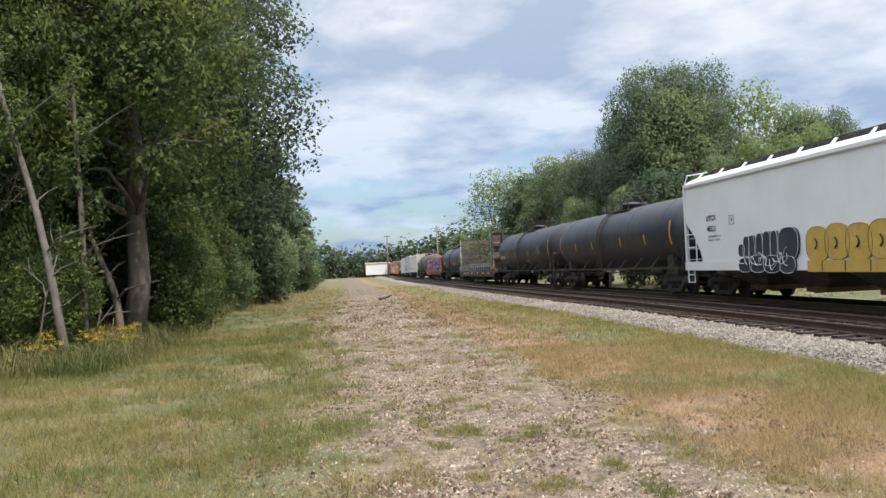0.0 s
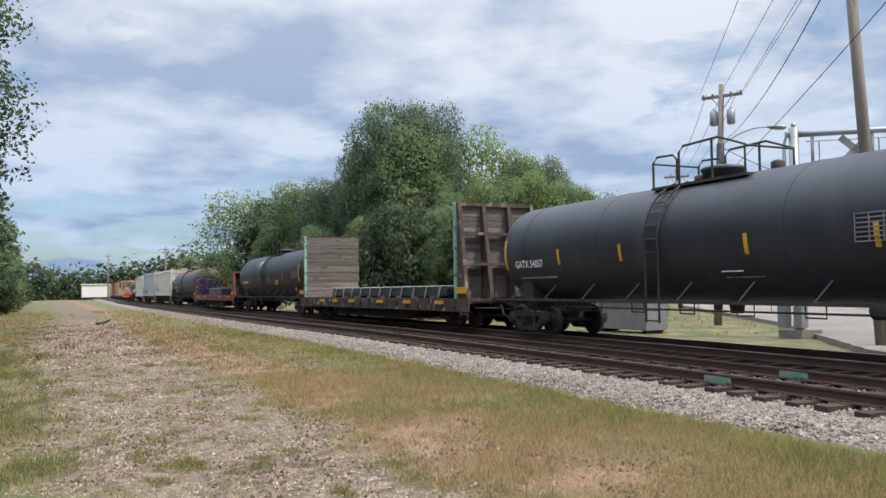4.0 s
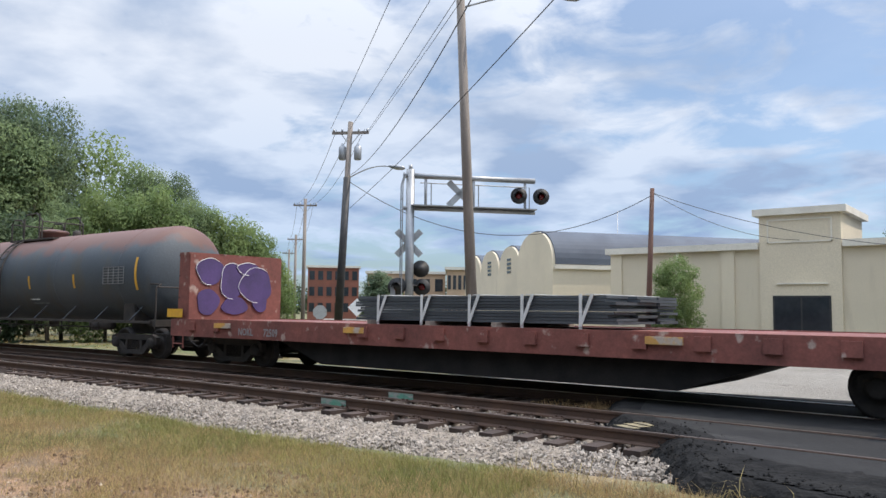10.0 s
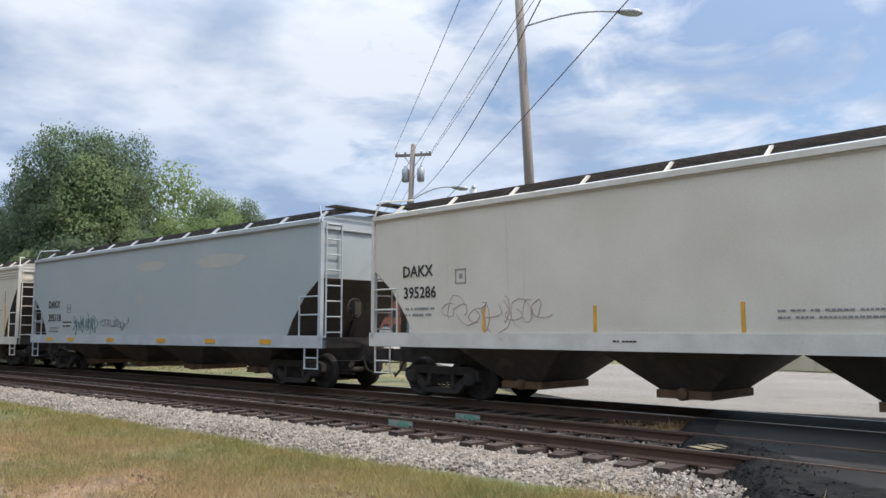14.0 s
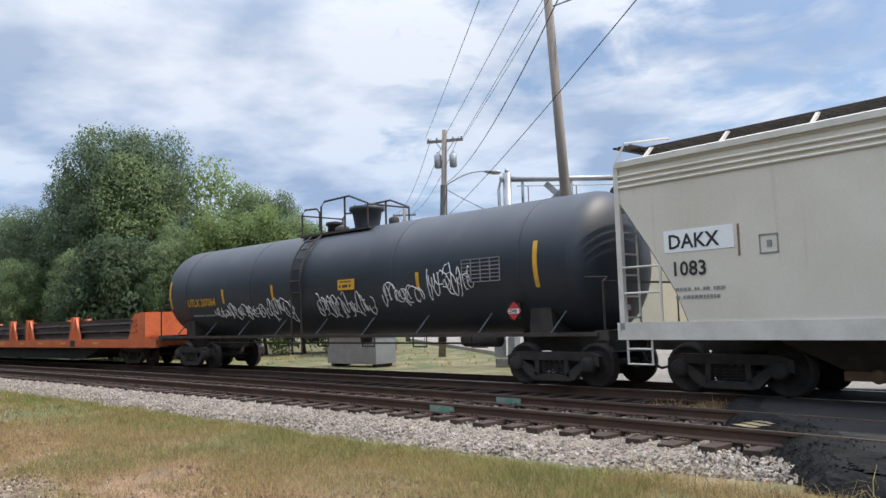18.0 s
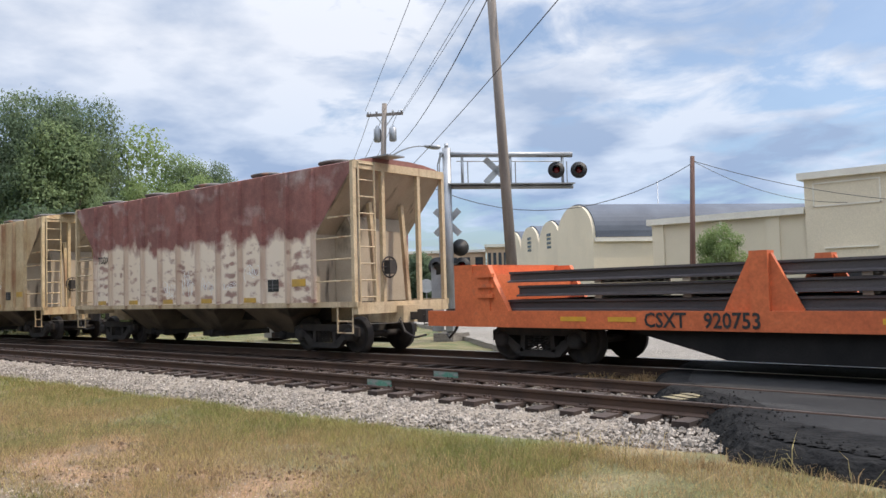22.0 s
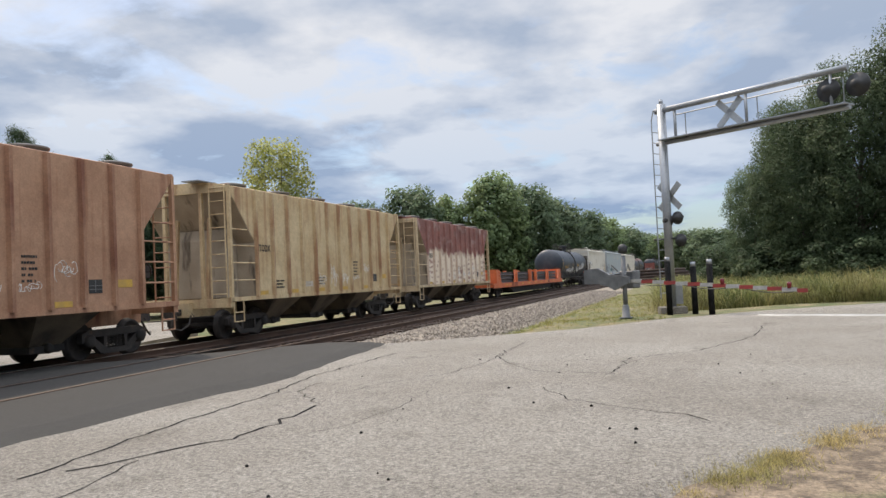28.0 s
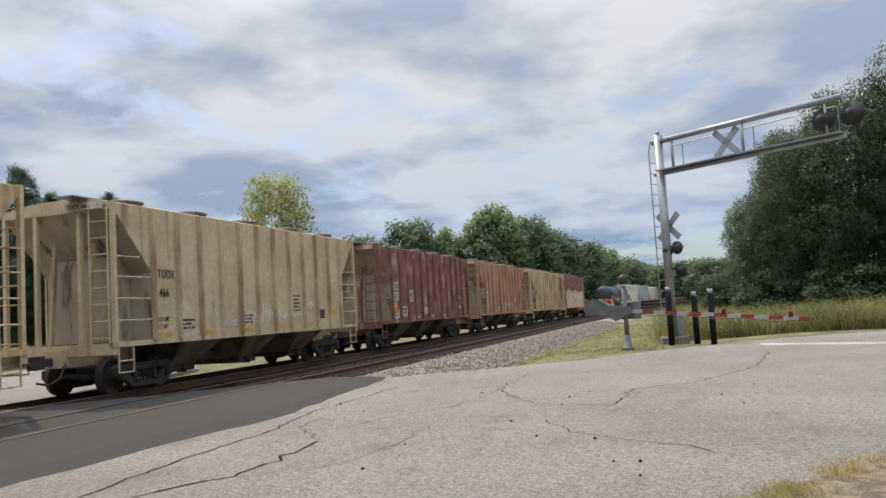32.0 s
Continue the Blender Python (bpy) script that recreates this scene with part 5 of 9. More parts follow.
def bulkhead_flat(L, label, frame_mat, wood, loads, graffiti=False, marks="", number="", zb=4.1, deep=1.15, crest=0.28, closed=False, rear_deep=None, drop=0.0, stripes=None):
    car = thing("flat_car", label, "flat car", "cars of the freight train")
    w = 1.52
    dark = M["steel_dark"]
    bm = B()
    prism(bm, [(-L / 2, 1.0 - drop), (-L / 2 + 3.6, 0.9 - drop), (-L / 2 + 5.6, 0.24), (L / 2 - 5.6, 0.24), (L / 2 - 3.6, 0.9 - drop), (L / 2, 1.0 - drop), (L / 2, 1.06 - drop), (-L / 2, 1.06 - drop)], "y", -1.36, 1.36)
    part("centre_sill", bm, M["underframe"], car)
    bm = soften(box(B(), -L / 2, L / 2, -w, w, 1.0 - drop, 1.14 - drop), 0.012)
    part("deck", bm, frame_mat, car)
    for s in (-1, 1):
        bm = soften(box(B(), -L / 2, L / 2, min(s * w, s * (w + 0.07)), max(s * w, s * (w + 0.07)), 0.72 - drop, 1.16 - drop), 0.012)
        part("side_sill", bm, frame_mat, car)
    k = int(L / 1.05)
    for i in range(k):
        x = -L / 2 + 1.0 + i * (L - 2.0) / (k - 1)
        if -L / 2 + 2.9 < x < -L / 2 + 6.6:
            continue
        bm = soften(box(B(), x - 0.13, x + 0.13, -w - 0.13, -w - 0.06, 0.88 - drop, 1.1 - drop), 0.01)
        part("stake_pocket", bm, frame_mat, car)
    for i, x in enumerate(stripes or (-L / 2 + 2.0, -L / 2 + 6.6, L / 2 - 6.0, L / 2 - 2.2)):
        bm = box(B(), x, x + 0.6, -w - 0.14, -w - 0.07, 0.96 - drop, 1.08 - drop)
        part("reflective_stripe", bm, M["worn_stripe" if closed else "yellow"], car, "yellow reflective stripe")
    for s in (-1, 1):
        deep_ = rear_deep if s < 0 and rear_deep else deep
        crest_ = min(crest, deep_ - 0.2)
        xi, xo = s * (L / 2 - deep_), s * (L / 2 - min(0.25, deep_ - 0.45))
        bm, brace = B(), B()
        for y in (-w + 0.08, -0.5, 0.5, w - 0.08):
            if closed and abs(y) < 1:
                prism(brace, [(xi, 1.14), (xo - s * 0.1, 1.14), (xi + s * (crest_ - 0.1), zb), (xi, zb)], "y", y - 0.09, y + 0.09)
            else:
                prism(bm, [(xi, 1.14 - drop), (xo, 1.14 - drop), (xi + s * crest_, zb), (xi, zb)], "y", y - 0.07, y + 0.07)
        for z in (1.14 + (zb - 1.14) * 0.33, 1.14 + (zb - 1.14) * 0.66, zb - 0.06):
            d = crest_ + (deep_ - 0.25 - crest_) * (zb - z) / (zb - 1.14)
            if closed:
                tube(brace, [(xi + s * d, -w, z), (xi + s * d, w, z)], 0.025, 6)
            else:
                box(bm, min(xi + s * 0.1, xi + s * d), max(xi + s * 0.1, xi + s * d), -w, w, z - 0.05, z + 0.05)
        box(bm, min(xi, xi + s * crest_), max(xi, xi + s * crest_), -w, w, zb - 0.08, zb + 0.02)
        part("bulkhead_frame", bm, frame_mat, car)
        # rust tone, with the shadow behind the bulkhead put into the colour
        part("bulkhead_brace", brace, M["dark_oxide"], car, "rust-dark braces behind the bulkhead with shade in their colour") if closed else brace.free()
        if wood:
            n = 17
            pitch = (zb - 1.1) / n
            for i in range(n):
                z = 1.05 + i * pitch
                bm = box(B(), min(xi, xi - s * 0.08), max(xi, xi - s * 0.08), -w + random.uniform(0.05, 0.08), w - random.uniform(-0.02, 0.05), z, z + pitch - random.choice((0.004, 0.006, 0.02)))
                part("plank", bm, M["plank_wood"], car)
            post = B()
            for k_ in range(8):
                z = 1.0 + k_ * (zb - 0.98) / 8
                box(post, min(xi - s * 0.095, xi + s * 0.03), max(xi - s * 0.095, xi + s * 0.03), -w - 0.06 - random.uniform(0, 0.012), -w + 0.06, z, z + (zb - 0.98) / 8 + 0.001)
            part("corner_post", post, M["mint_post"], car, "chipped mint-green steel corner post")
        else:
            bm = box(B(), min(xi, xi - s * 0.04), max(xi, xi - s * 0.04), -w + 0.02, w - 0.02, 1.14, zb - 0.02)
            part("bulkhead_plate", bm, frame_mat, car)
            if closed:
                # dark plate that carries the shadow between the braces in its colour
                part("bulkhead_back", box(B(), min(xi, xi + s * 0.02), max(xi, xi + s * 0.02), -w + 0.15, w - 0.15, 1.16, zb - 0.09), M["steel_dark"], car, "rust-dark back of the bulkhead with shade in its colour")
        bm = box(B(), min(xi + s * 0.1, xi + s * 0.8), max(xi + s * 0.1, xi + s * min(0.8, deep_ - 0.05)), -w - 0.085, -w - 0.072, 1.2, 1.42)
        part("reflective_panel", bm, M["yellow"], car, "yellow reflective panel")
        bm = B()
        ladder(bm, min(s * (L / 2 - 0.1), s * (L / 2 - 0.55)), max(s * (L / 2 - 0.1), s * (L / 2 - 0.55)), -w - 0.05, 0.4, 1.1, 0.3)
        part("step", bm, frame_mat, car)
        truck(car, s * (L / 2 - 2.0))
        coupler(car, s * (L / 2 + 0.1), s)
    if graffiti:
        x = -(L / 2 - (rear_deep or deep)) + 0.05
        for i, (y, z, a, b) in enumerate(((-0.9, 3.3, 0.42, 0.62), (-0.95, 1.9, 0.34, 0.6), (-0.2, 2.9, 0.4, 0.85), (-0.1, 1.75, 0.42, 0.42), (0.6, 2.75, 0.55, 0.85), (0.75, 1.85, 0.24, 0.4), (0.3, 3.5, 0.35, 0.3))):
            bm = B()
            q = (zb - 1.2) / 2.9
            pts = [(y + a * math.cos(t) * (1 + 0.12 * math.sin(3 * t + i)), 1.2 + (z - 1.2 + b * math.sin(t)) * q) for t in np.linspace(0, 2 * math.pi, 22)[:-1]]
            prism(bm, pts, "x", x - 0.03, x + 0.012 + 0.004 * i)
            part("graffiti_letter", bm, M["purple"], car)
            bm = B()
            tube(bm, [(x + 0.018 + 0.004 * i, p[0], p[1]) for p in pts[3:17]], 0.008, 4)
            part("graffiti_outline", bm, M["white"], car) if i % 2 == 0 else bm.free()
    if marks:
        lettering(marks, 0.24, M["faint" if closed else "stencil_white"], car, pose(-L / 2 + 3.0, -w - 0.145, 0.81 - drop, 90), squeeze=0.85)
        lettering(number, 0.24, M["faint" if closed else "stencil_white"], car, pose(-L / 2 + 3.95, -w - 0.145, 0.81 - drop, 90), squeeze=0.85)
    for x0, x1, h, straps in loads:
        rows_ = 3 if closed else 2
        for j in range(rows_):
            for q, (y0, y1) in enumerate(((-1.25, -0.45), (-0.4, 0.4), (0.45, 1.25))):
                z0 = 1.24 - drop + j * h / rows_
                for r in range(3):
                    part("steel_beam", box(B(), x0 + random.uniform(0, 0.25), x1 - random.uniform(0, 0.25), y0, y1, z0 + r * h / rows_ / 3, z0 + (r + 0.86) * h / rows_ / 3), M["load"], car)
        for i in range(int((x1 - x0) / 1.6)):
            part("dunnage", box(B(), x0 + 0.5 + i * 1.6, x0 + 0.62 + i * 1.6, -1.4, 1.4, 1.14 - drop, 1.24 - drop), M["old_wood"], car)
        for i in range(straps):
            x = x0 + 0.7 + i * (x1 - x0 - 1.4) / max(1, straps - 1)
            bm = B()
            zt = 1.25 - drop + h
            if closed:
                box(bm, x - 0.03, x + 0.03, -1.29, -1.275, 1.15, 1.26 + h)
            else:
                lean_ = random.uniform(0.02, 0.14)
                tube(bm, [(x - 0.02, -w - 0.08, 0.86), (x - 0.02, -w - 0.06, 1.16 - drop)], 0.012, 4)
                prism(bm, [(x - 0.02, 1.02), (x + 0.02, 1.02), (x + 0.18 + lean_, zt), (x + 0.13 + lean_, zt)], "y", -1.33, -1.317)
            prism(bm, [(x - 0.03, 1.2 - drop), (x + 0.03, 1.2 - drop), (x + 0.27, zt), (x + 0.2, zt)], "y", -1.31, -1.295)
            box(bm, x + 0.1, x + 0.28, -1.31, 1.29, zt - 0.005, zt + 0.01)
            part("strap", bm, M["old_strap"], car, "white web strap")
    return car


def rail_flat(L, label):
    """A long orange flat car with stanchions, carrying lengths of rail."""
    car = thing("flat_car", label, "flat car", "cars of the freight train")
    w = 1.42
    O = M["orange"]
    bm = B()
    prism(bm, [(-L / 2 + 4.2, 0.82), (-L / 2 + 6.5, 0.24), (L / 2 - 6.5, 0.24), (L / 2 - 4.2, 0.82)], "y", -1.3, 1.3)
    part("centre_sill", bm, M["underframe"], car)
    for s in (-1, 1):
        bm = soften(box(B(), -L / 2, L / 2, min(s * w, s * (w - 0.1)), max(s * w, s * (w - 0.1)), 0.69, 1.0), 0.015)
        part("side_sill", bm, O, car)
    bm = box(B(), -L / 2 + 0.05, L / 2 - 0.05, -w + 0.1, w - 0.1, 0.75, 0.94)
    part("deck", bm, O, car)
    for x in (-6.55, -1.3, 0.95, 6.25):
        for y in (-w + 0.12, w - 0.12):
            bm = prism(B(), [(x - 0.13, 1.0), (x + 0.62, 1.0), (x + 0.16, 1.86), (x - 0.13, 1.86)] if abs(x) < 6 else [(x - 0.6, 1.0), (x + 0.6, 1.0), (x + 0.16, 1.86), (x - 0.16, 1.86)], "y", y - 0.04, y + 0.04)
            box(bm, x - 0.14, x + 0.14, y - 0.12, y + 0.12, 1.0, 1.9)
            part("stanchion", soften(bm, 0.01), O, car)
    for s in (-1, 1):
        bm = B()
        for ya, yb in ((-w + 0.02, -w + 0.14), (w - 0.14, w - 0.02)):
            prism(bm, [(s * (L / 2 - 1.3), 1.0), (s * (L / 2 - 2.2), 1.0), (s * (L / 2 - 1.85), 1.6), (s * (L / 2 - 1.7), 1.9), (s * (L / 2 - 1.3), 1.9)], "y", ya, yb)
        box(bm, min(s * (L / 2 - 0.8), s * (L / 2 - 1.3)), max(s * (L / 2 - 0.8), s * (L / 2 - 1.3)), -w, w, 1.0, 1.92)
        box(bm, min(s * (L / 2 - 1.3), s * (L / 2 - 1.75)), max(s * (L / 2 - 1.3), s * (L / 2 - 1.75)), -w, w, 1.0, 1.72)
        part("end_box", soften(bm, 0.012), O, car)
        bm = B()
        for z in (1.3, 1.5, 1.7):
            box(bm, min(s * (L / 2 - 1.45), s * (L / 2 - 1.85)), max(s * (L / 2 - 1.45), s * (L / 2 - 1.85)), -w - 0.04, -w + 0.05, z - 0.04, z + 0.03)
        part("grab_step", bm, O, car)
        truck(car, s * (L / 2 - 2.6))
        coupler(car, s * (L / 2 + 0.1), s)
    prof = [(-0.07, 0), (0.07, 0), (0.07, 0.02), (0.012, 0.04), (0.012, 0.13), (0.036, 0.14), (0.036, 0.17), (-0.036, 0.17), (-0.036, 0.14), (-0.012, 0.13), (-0.012, 0.04), (-0.07, 0.02)]
    for lay in range(3):
        for x in (-9.6, -7.9, -5.2, -2.6, 0.0, 2.2, 4.6, 7.6, 9.4):
            part("spacer", box(B(), x, x + 0.14, -1.2, 1.2, 0.945 + lay * 0.27, 1.0 + lay * 0.27), M["old_wood"], car)
        for k in range(9):
            y = -1.12 + 0.28 * k
            bm = B()
            x0, x1 = -L / 2 + 1.85 + random.uniform(0, 0.5), L / 2 - 1.85 - random.uniform(0, 0.5)
            prism(bm, [(y + p[0] * 1.6, 1.0 + lay * 0.27 + p[1] * 1.22) for p in prof], "x", x0, x1)
            part("loaded_rail", bm, M["rail_load"], car)
    for x in (-10.2, -9.2, -4.9, -2.7, 0.1, 2.4, 5.0, 8.3):
        bm = box(B(), x, x + 0.55, -w - 0.008, -w, 0.82, 0.9)
        part("reflective_stripe", bm, M["yellow"], car, "yellow reflective stripe")
    bm = box(B(), 6.1, 6.55, -w - 0.012, -w, 0.72, 0.97)
    part("stencil_panel", bm, M["black"], car)
    lettering("CSXT", 0.34, M["black"], car, pose(-8.5, -w - 0.012, 0.74, 90), squeeze=0.9)
    lettering("920753", 0.34, M["black"], car, pose(-7.45, -w - 0.012, 0.74, 90), squeeze=0.9)
    return car


M["old_mint"] = surface("old_mint", (0.52, 0.58, 0.52), (0.40, 0.46, 0.42), 0.7, 0, 6, 40, 0.05, c=(0.12, 0.13, 0.13), c_lo=0.62, c_hi=0.7, c_scale=9)
# the train, from its head: a car and the place of its middle along the line at 16 s
TRAIN = []


def put(car, rear, front):
    TRAIN.append((car, (rear + front) / 2, (front - rear) * 0.36))


M["clean_white"] = surface("clean_white", (0.76, 0.77, 0.765), (0.70, 0.705, 0.69), 0.5, 0, 0.6, 30, 0.05, c=(0.58, 0.56, 0.5), c_lo=0.66, c_hi=0.85, c_scale=3, c_stretch=(1.6, 1.6, 0.15), contrast=0.05)
put(hopper_car(16.6, 3.9, M["clean_white"], M["clean_white"], "white covered hopper car with dark and ochre bubble graffiti", marks="UTCX", number="48523", extra=graffiti_extra, marks_size=0.26, roof_h=0.42), 137.0, 153.6)
put(tank_car(16.4, 1.42, 2.43, M["tank_black"], "plain black tank car with yellow stripes"), 119.8, 136.2)
put(tank_car(16.4, 1.42, 2.43, M["tank_black"], "black tank car with white reporting marks", marks="GATX 54057", marks_at=1.2, panel="table"), 101.9, 118.3)
put(bulkhead_flat(19.2, "dark brown bulkhead flat car with wooden bulkheads and strapped steel", M["brown_deck"], True, [(-5.4, 7.5, 0.36, 11)], marks="NOKL", number="72596", zb=4.3, deep=0.9, rear_deep=0.6, crest=0.14, drop=0.13, stripes=(-6.1, -4.1, -1.8, 1.6, 4.4, 7.2)), 81.3, 100.5)
put(glnx := tank_car(16.6, 1.42, 2.43, M["tank_black"], "black tank car with hazard placard and stencilled table", marks="GLNX 86229", marks_at=1.6, panel="placard", stripes=(-4.48, -1.88, 0.72, 4.22), marks_size=0.27, table=0.8, notice=2.57, stretch=1.1, last_stripe=0.58), 63.95, 80.55)
lettering("GLNX 86229", 0.15, M["white"], glnx, pose(8.14, -0.95, 2.85, 90, 0, 74))
for x, z, w_, h_ in ((-2.16, 2.72, 0.56, 0.72), (-2.42, 3.2, 0.12, 0.2), (-2.75, 3.15, 0.05, 0.4), (-3.05, 3.18, 0.06, 0.2), (-2.95, 3.0, 0.07, 0.28), (-1.98, 2.5, 0.12, 0.12), (-3.3, 2.75, 0.05, 0.12)):
    bm = B()
    n_ = 14
    cols = []
    for i in range(n_):
        f = i / (n_ - 1)
        top_ = z + h_ * (1 - 0.25 * (2 * f - 1) ** 4)
        low_ = top_ - h_ * float(np.interp(f, [0, 0.1, 0.2, 0.32, 0.42, 0.55, 0.75, 0.9, 1], [0.1, 0.35, 0.95, 1.0, 0.5, 0.42, 0.3, 0.2, 0.05])) if w_ > 0.3 else top_ - h_ * (0.12 + 0.88 * abs(math.sin(f * math.pi)) ** 0.8 * (0.35 + 0.65 * abs(math.sin(f * 9 + x))))
        col_ = [low_ + (top_ - low_) * k / 5 for k in range(6)]
        cols.append([bm.verts.new((x + w_ * f, -math.sqrt(1.42 ** 2 - (q - 2.43) ** 2) - 0.01, q)) for q in col_])
    for ca, cb in zip(cols, cols[1:]):
        for k in range(5):
            bm.faces.new((ca[k], cb[k], cb[k + 1], ca[k + 1]))
    part("paint_patch", bm, M["old_mint"], glnx, "splash of pale mint-white paint")
put(bulkhead_flat(19.4, "oxide-red bulkhead flat car with purple graffiti and strapped steel", M["oxide"], False, [(-3.15, 3.05, 0.5, 5)], graffiti=True, marks="NOKL", number="72509", zb=2.88, deep=1.05, crest=0.6, closed=True, rear_deep=0.62), 43.6, 63.0)
put(tank_car(16.55, 1.42, 2.43, M["rusted_top"], "grey tank car rusted brown along its top", marks="CRGX 7487", marks_at=1.5, panel="table", rail_to=0.7, stripes=(-4.7, -2.0, 1.35, 4.15), table=1.3), 25.95, 42.5)
put(hopper_car(18.1, 3.95, M["white_car"], M["white_sill"], "white covered hopper car with dark running boards on its roof", marks="DAKX", number="395286", extra=white_extra, marks_size=0.34, marks_z=2.6, marks_x=-7.95, zlow=1.36), 7.2, 25.3)
put(hopper_car(17.4, 4.1, M["blue_car"], M["blue_sill"], "pale blue-grey covered hopper car with small graffiti tags", marks="DAKX", number="395118", extra=blue_extra, marks_size=0.36, marks_z=2.3, marks_x=-7.2, zlow=1.28), -11.7, 5.7)
put(hopper_car(15.9, 4.0, M["white_car"], M["white_sill"], "dirty white covered hopper car with fluted top rail", marks="DAKX", number="1083", extra=dirty_extra, marks_size=0.335, marks_z=2.45, marks_x=-6.85, bays=3, rise=(0.55, 1.35, 2.2)), -28.9, -13.1)
put(tank_car(17.4, 1.44, 2.46, M["tank_grey"], "grey-black tank car with white graffiti and yellow lettering", marks="UTLX 207064", marks_at=1.8, marks_size=0.33, text_colour="yellow", panel="placard", stripes=(-4.7, -2.0, 3.95), notice_up=0.34, notice=1.1, bell=True, last_stripe=1.35, placard_at=2.0, table=2.2, tags=((-5.25, 2.75, 1.55, 0.45), (-2.4, 1.3, 1.55, 0.65), (0.05, 2.2, 1.4, 0.75), (2.7, 1.4, 1.7, 0.6), (4.3, 1.4, 1.9, 0.7))), -46.8, -29.4)
put(rail_flat(27.3, "long orange flat car loaded with rusty rails"), -74.4, -47.1)
put(hopper_car(13.6, 4.4, M["faded_paint"], M["beige_car"], "ribbed covered hopper car, worn oxide red over cream", 3, True, "TODX", "", hatches=5, extra=worn_extra, marks_z=2.55, bay_mat="bay_tan", seed=1), -89.6, -76.0)
put(hopper_car(13.6, 4.4, M["cream_car"], M["cream_car"], "ribbed covered hopper car in rust-streaked cream", 3, True, "TODX", "", hatches=5, extra=cream_extra, marks_z=2.55, bay_mat="bay_tan", seed=2), -105.5, -91.9)
put(hopper_car(13.6, 4.4, M["tan_car"], M["tan_car"], "ribbed covered hopper car in rusty orange tan", 3, True, "TODX", "434", hatches=5, extra=cream_extra, marks_z=2.75, bay_mat="bay_tan", seed=3), -121.4, -107.8)
put(hopper_car(13.6, 4.4, M["maroon_car"], M["maroon_car"], "ribbed covered hopper car in peeling maroon paint", 3, True, "TODX", "417", hatches=5, extra=red_extra, marks_z=2.6, bay_mat="bay_tan", seed=4), -137.2, -123.6)
put(hopper_car(13.6, 4.4, M["beige_car"], M["beige_car"], "ribbed covered hopper car in dirty beige", 3, True, "TODX", "466", hatches=5, extra=cream_extra, marks_z=2.7, bay_mat="bay_tan", patches=False, seed=5), -153.1, -139.5)
put(hopper_car(13.6, 4.4, M["cream_car"], M["cream_car"], "ribbed covered hopper car in yellowed cream", 3, True, "TODX", "452", hatches=5, extra=cream_extra, marks_z=2.7, bay_mat="bay_tan", patches=False, seed=6), -169.0, -155.4)


# ---- earth, road and crossing ----
def smooth(a, b, x):
    t = min(1, max(0, (x - a) / (b - a)))
    return t * t * (3 - 2 * t)


def line_y(x):
    return float(np.interp(x, LINE_X, LINE_Y))


def earth():
    xs = np.concatenate([-np.geomspace(2500, 92, 26), np.arange(-88, -24, 1.2), np.arange(-24, 14, 0.4), np.arange(14, 60, 1.2), np.geomspace(62, 2500, 30)])
    ys = np.concatenate([-np.geomspace(2500, 42, 24), np.arange(-40, -8, 1.2), np.arange(-8, 9, 0.4), np.arange(9, 40, 1.2), np.geomspace(42, 2500, 28)])
    verts, faces, path_w, dry_w = [], [], [], []
    for y in ys:
        for x in xs:
            z = ground_z(x, y)
            z += 0.03 * noise.noise((x * 0.5, y * 0.5, 0)) + 0.015 * noise.noise((x * 2.1, y * 2.1, 3))
            near = math.hypot(x, y)
            d_track = y - line_y(x) if abs(x) < 400 else 50
            if -1.5 < d_track < 7.0:
                z = min(z, -0.40 + float(np.interp(x, LINE_X, LINE_Z)))
            if x > 17 and -5.4 < d_track <= -1.5:
                z = min(z, float(np.interp(d_track, [-5.4, -4.2, -3.0], [-0.12, -0.46, -0.5])))
            if near > 150:
                z -= 0.3 * smooth(150, 400, near)
            # tyre-worn track that leads off along the line
            centre = 1.7 + 0.25 * math.sin(x * 0.06) + 0.03 * max(-10, min(0, x + 12))
            pw = math.exp(-((y - centre) / 2.1) ** 2) * smooth(2.5, -3, x) * (1 - 0.28 * math.exp(-((y - centre + 0.3) / 0.45) ** 2))
            pw = max(pw, smooth(2.2, 5.0, x + 0.9 * y) * smooth(3.2, 0.8, abs(x + 0.9 * y - 5.2)) * 0.9 * smooth(3, 0, y))
            dry = smooth(0.9, 2.4, y - centre) * smooth(4.4, 2.8, y - centre) * smooth(6, -1, x)
            verts.append((x, y, z))
            path_w.append(pw), dry_w.append(dry)
    nx, ny = len(xs), len(ys)
    for j in range(ny - 1):
        for i in range(nx - 1):
            faces.append((j * nx + i, j * nx + i + 1, (j + 1) * nx + i + 1, (j + 1) * nx + i))
    me = bpy.data.meshes.new("ground")
    me.from_pydata(verts, [], faces)
    for nm, vals in (("path", path_w), ("dry", dry_w)):
        at = me.attributes.new(nm, "FLOAT", "POINT")
        at.data.foreach_set("value", vals)
    me.materials.append(earth_material())
    for p in me.polygons:
        p.use_smooth = True
    ob = new("ground", me)
    return tagged(ob, "patchy green and dry grass with a worn gravel track", "ground", kind="structure")


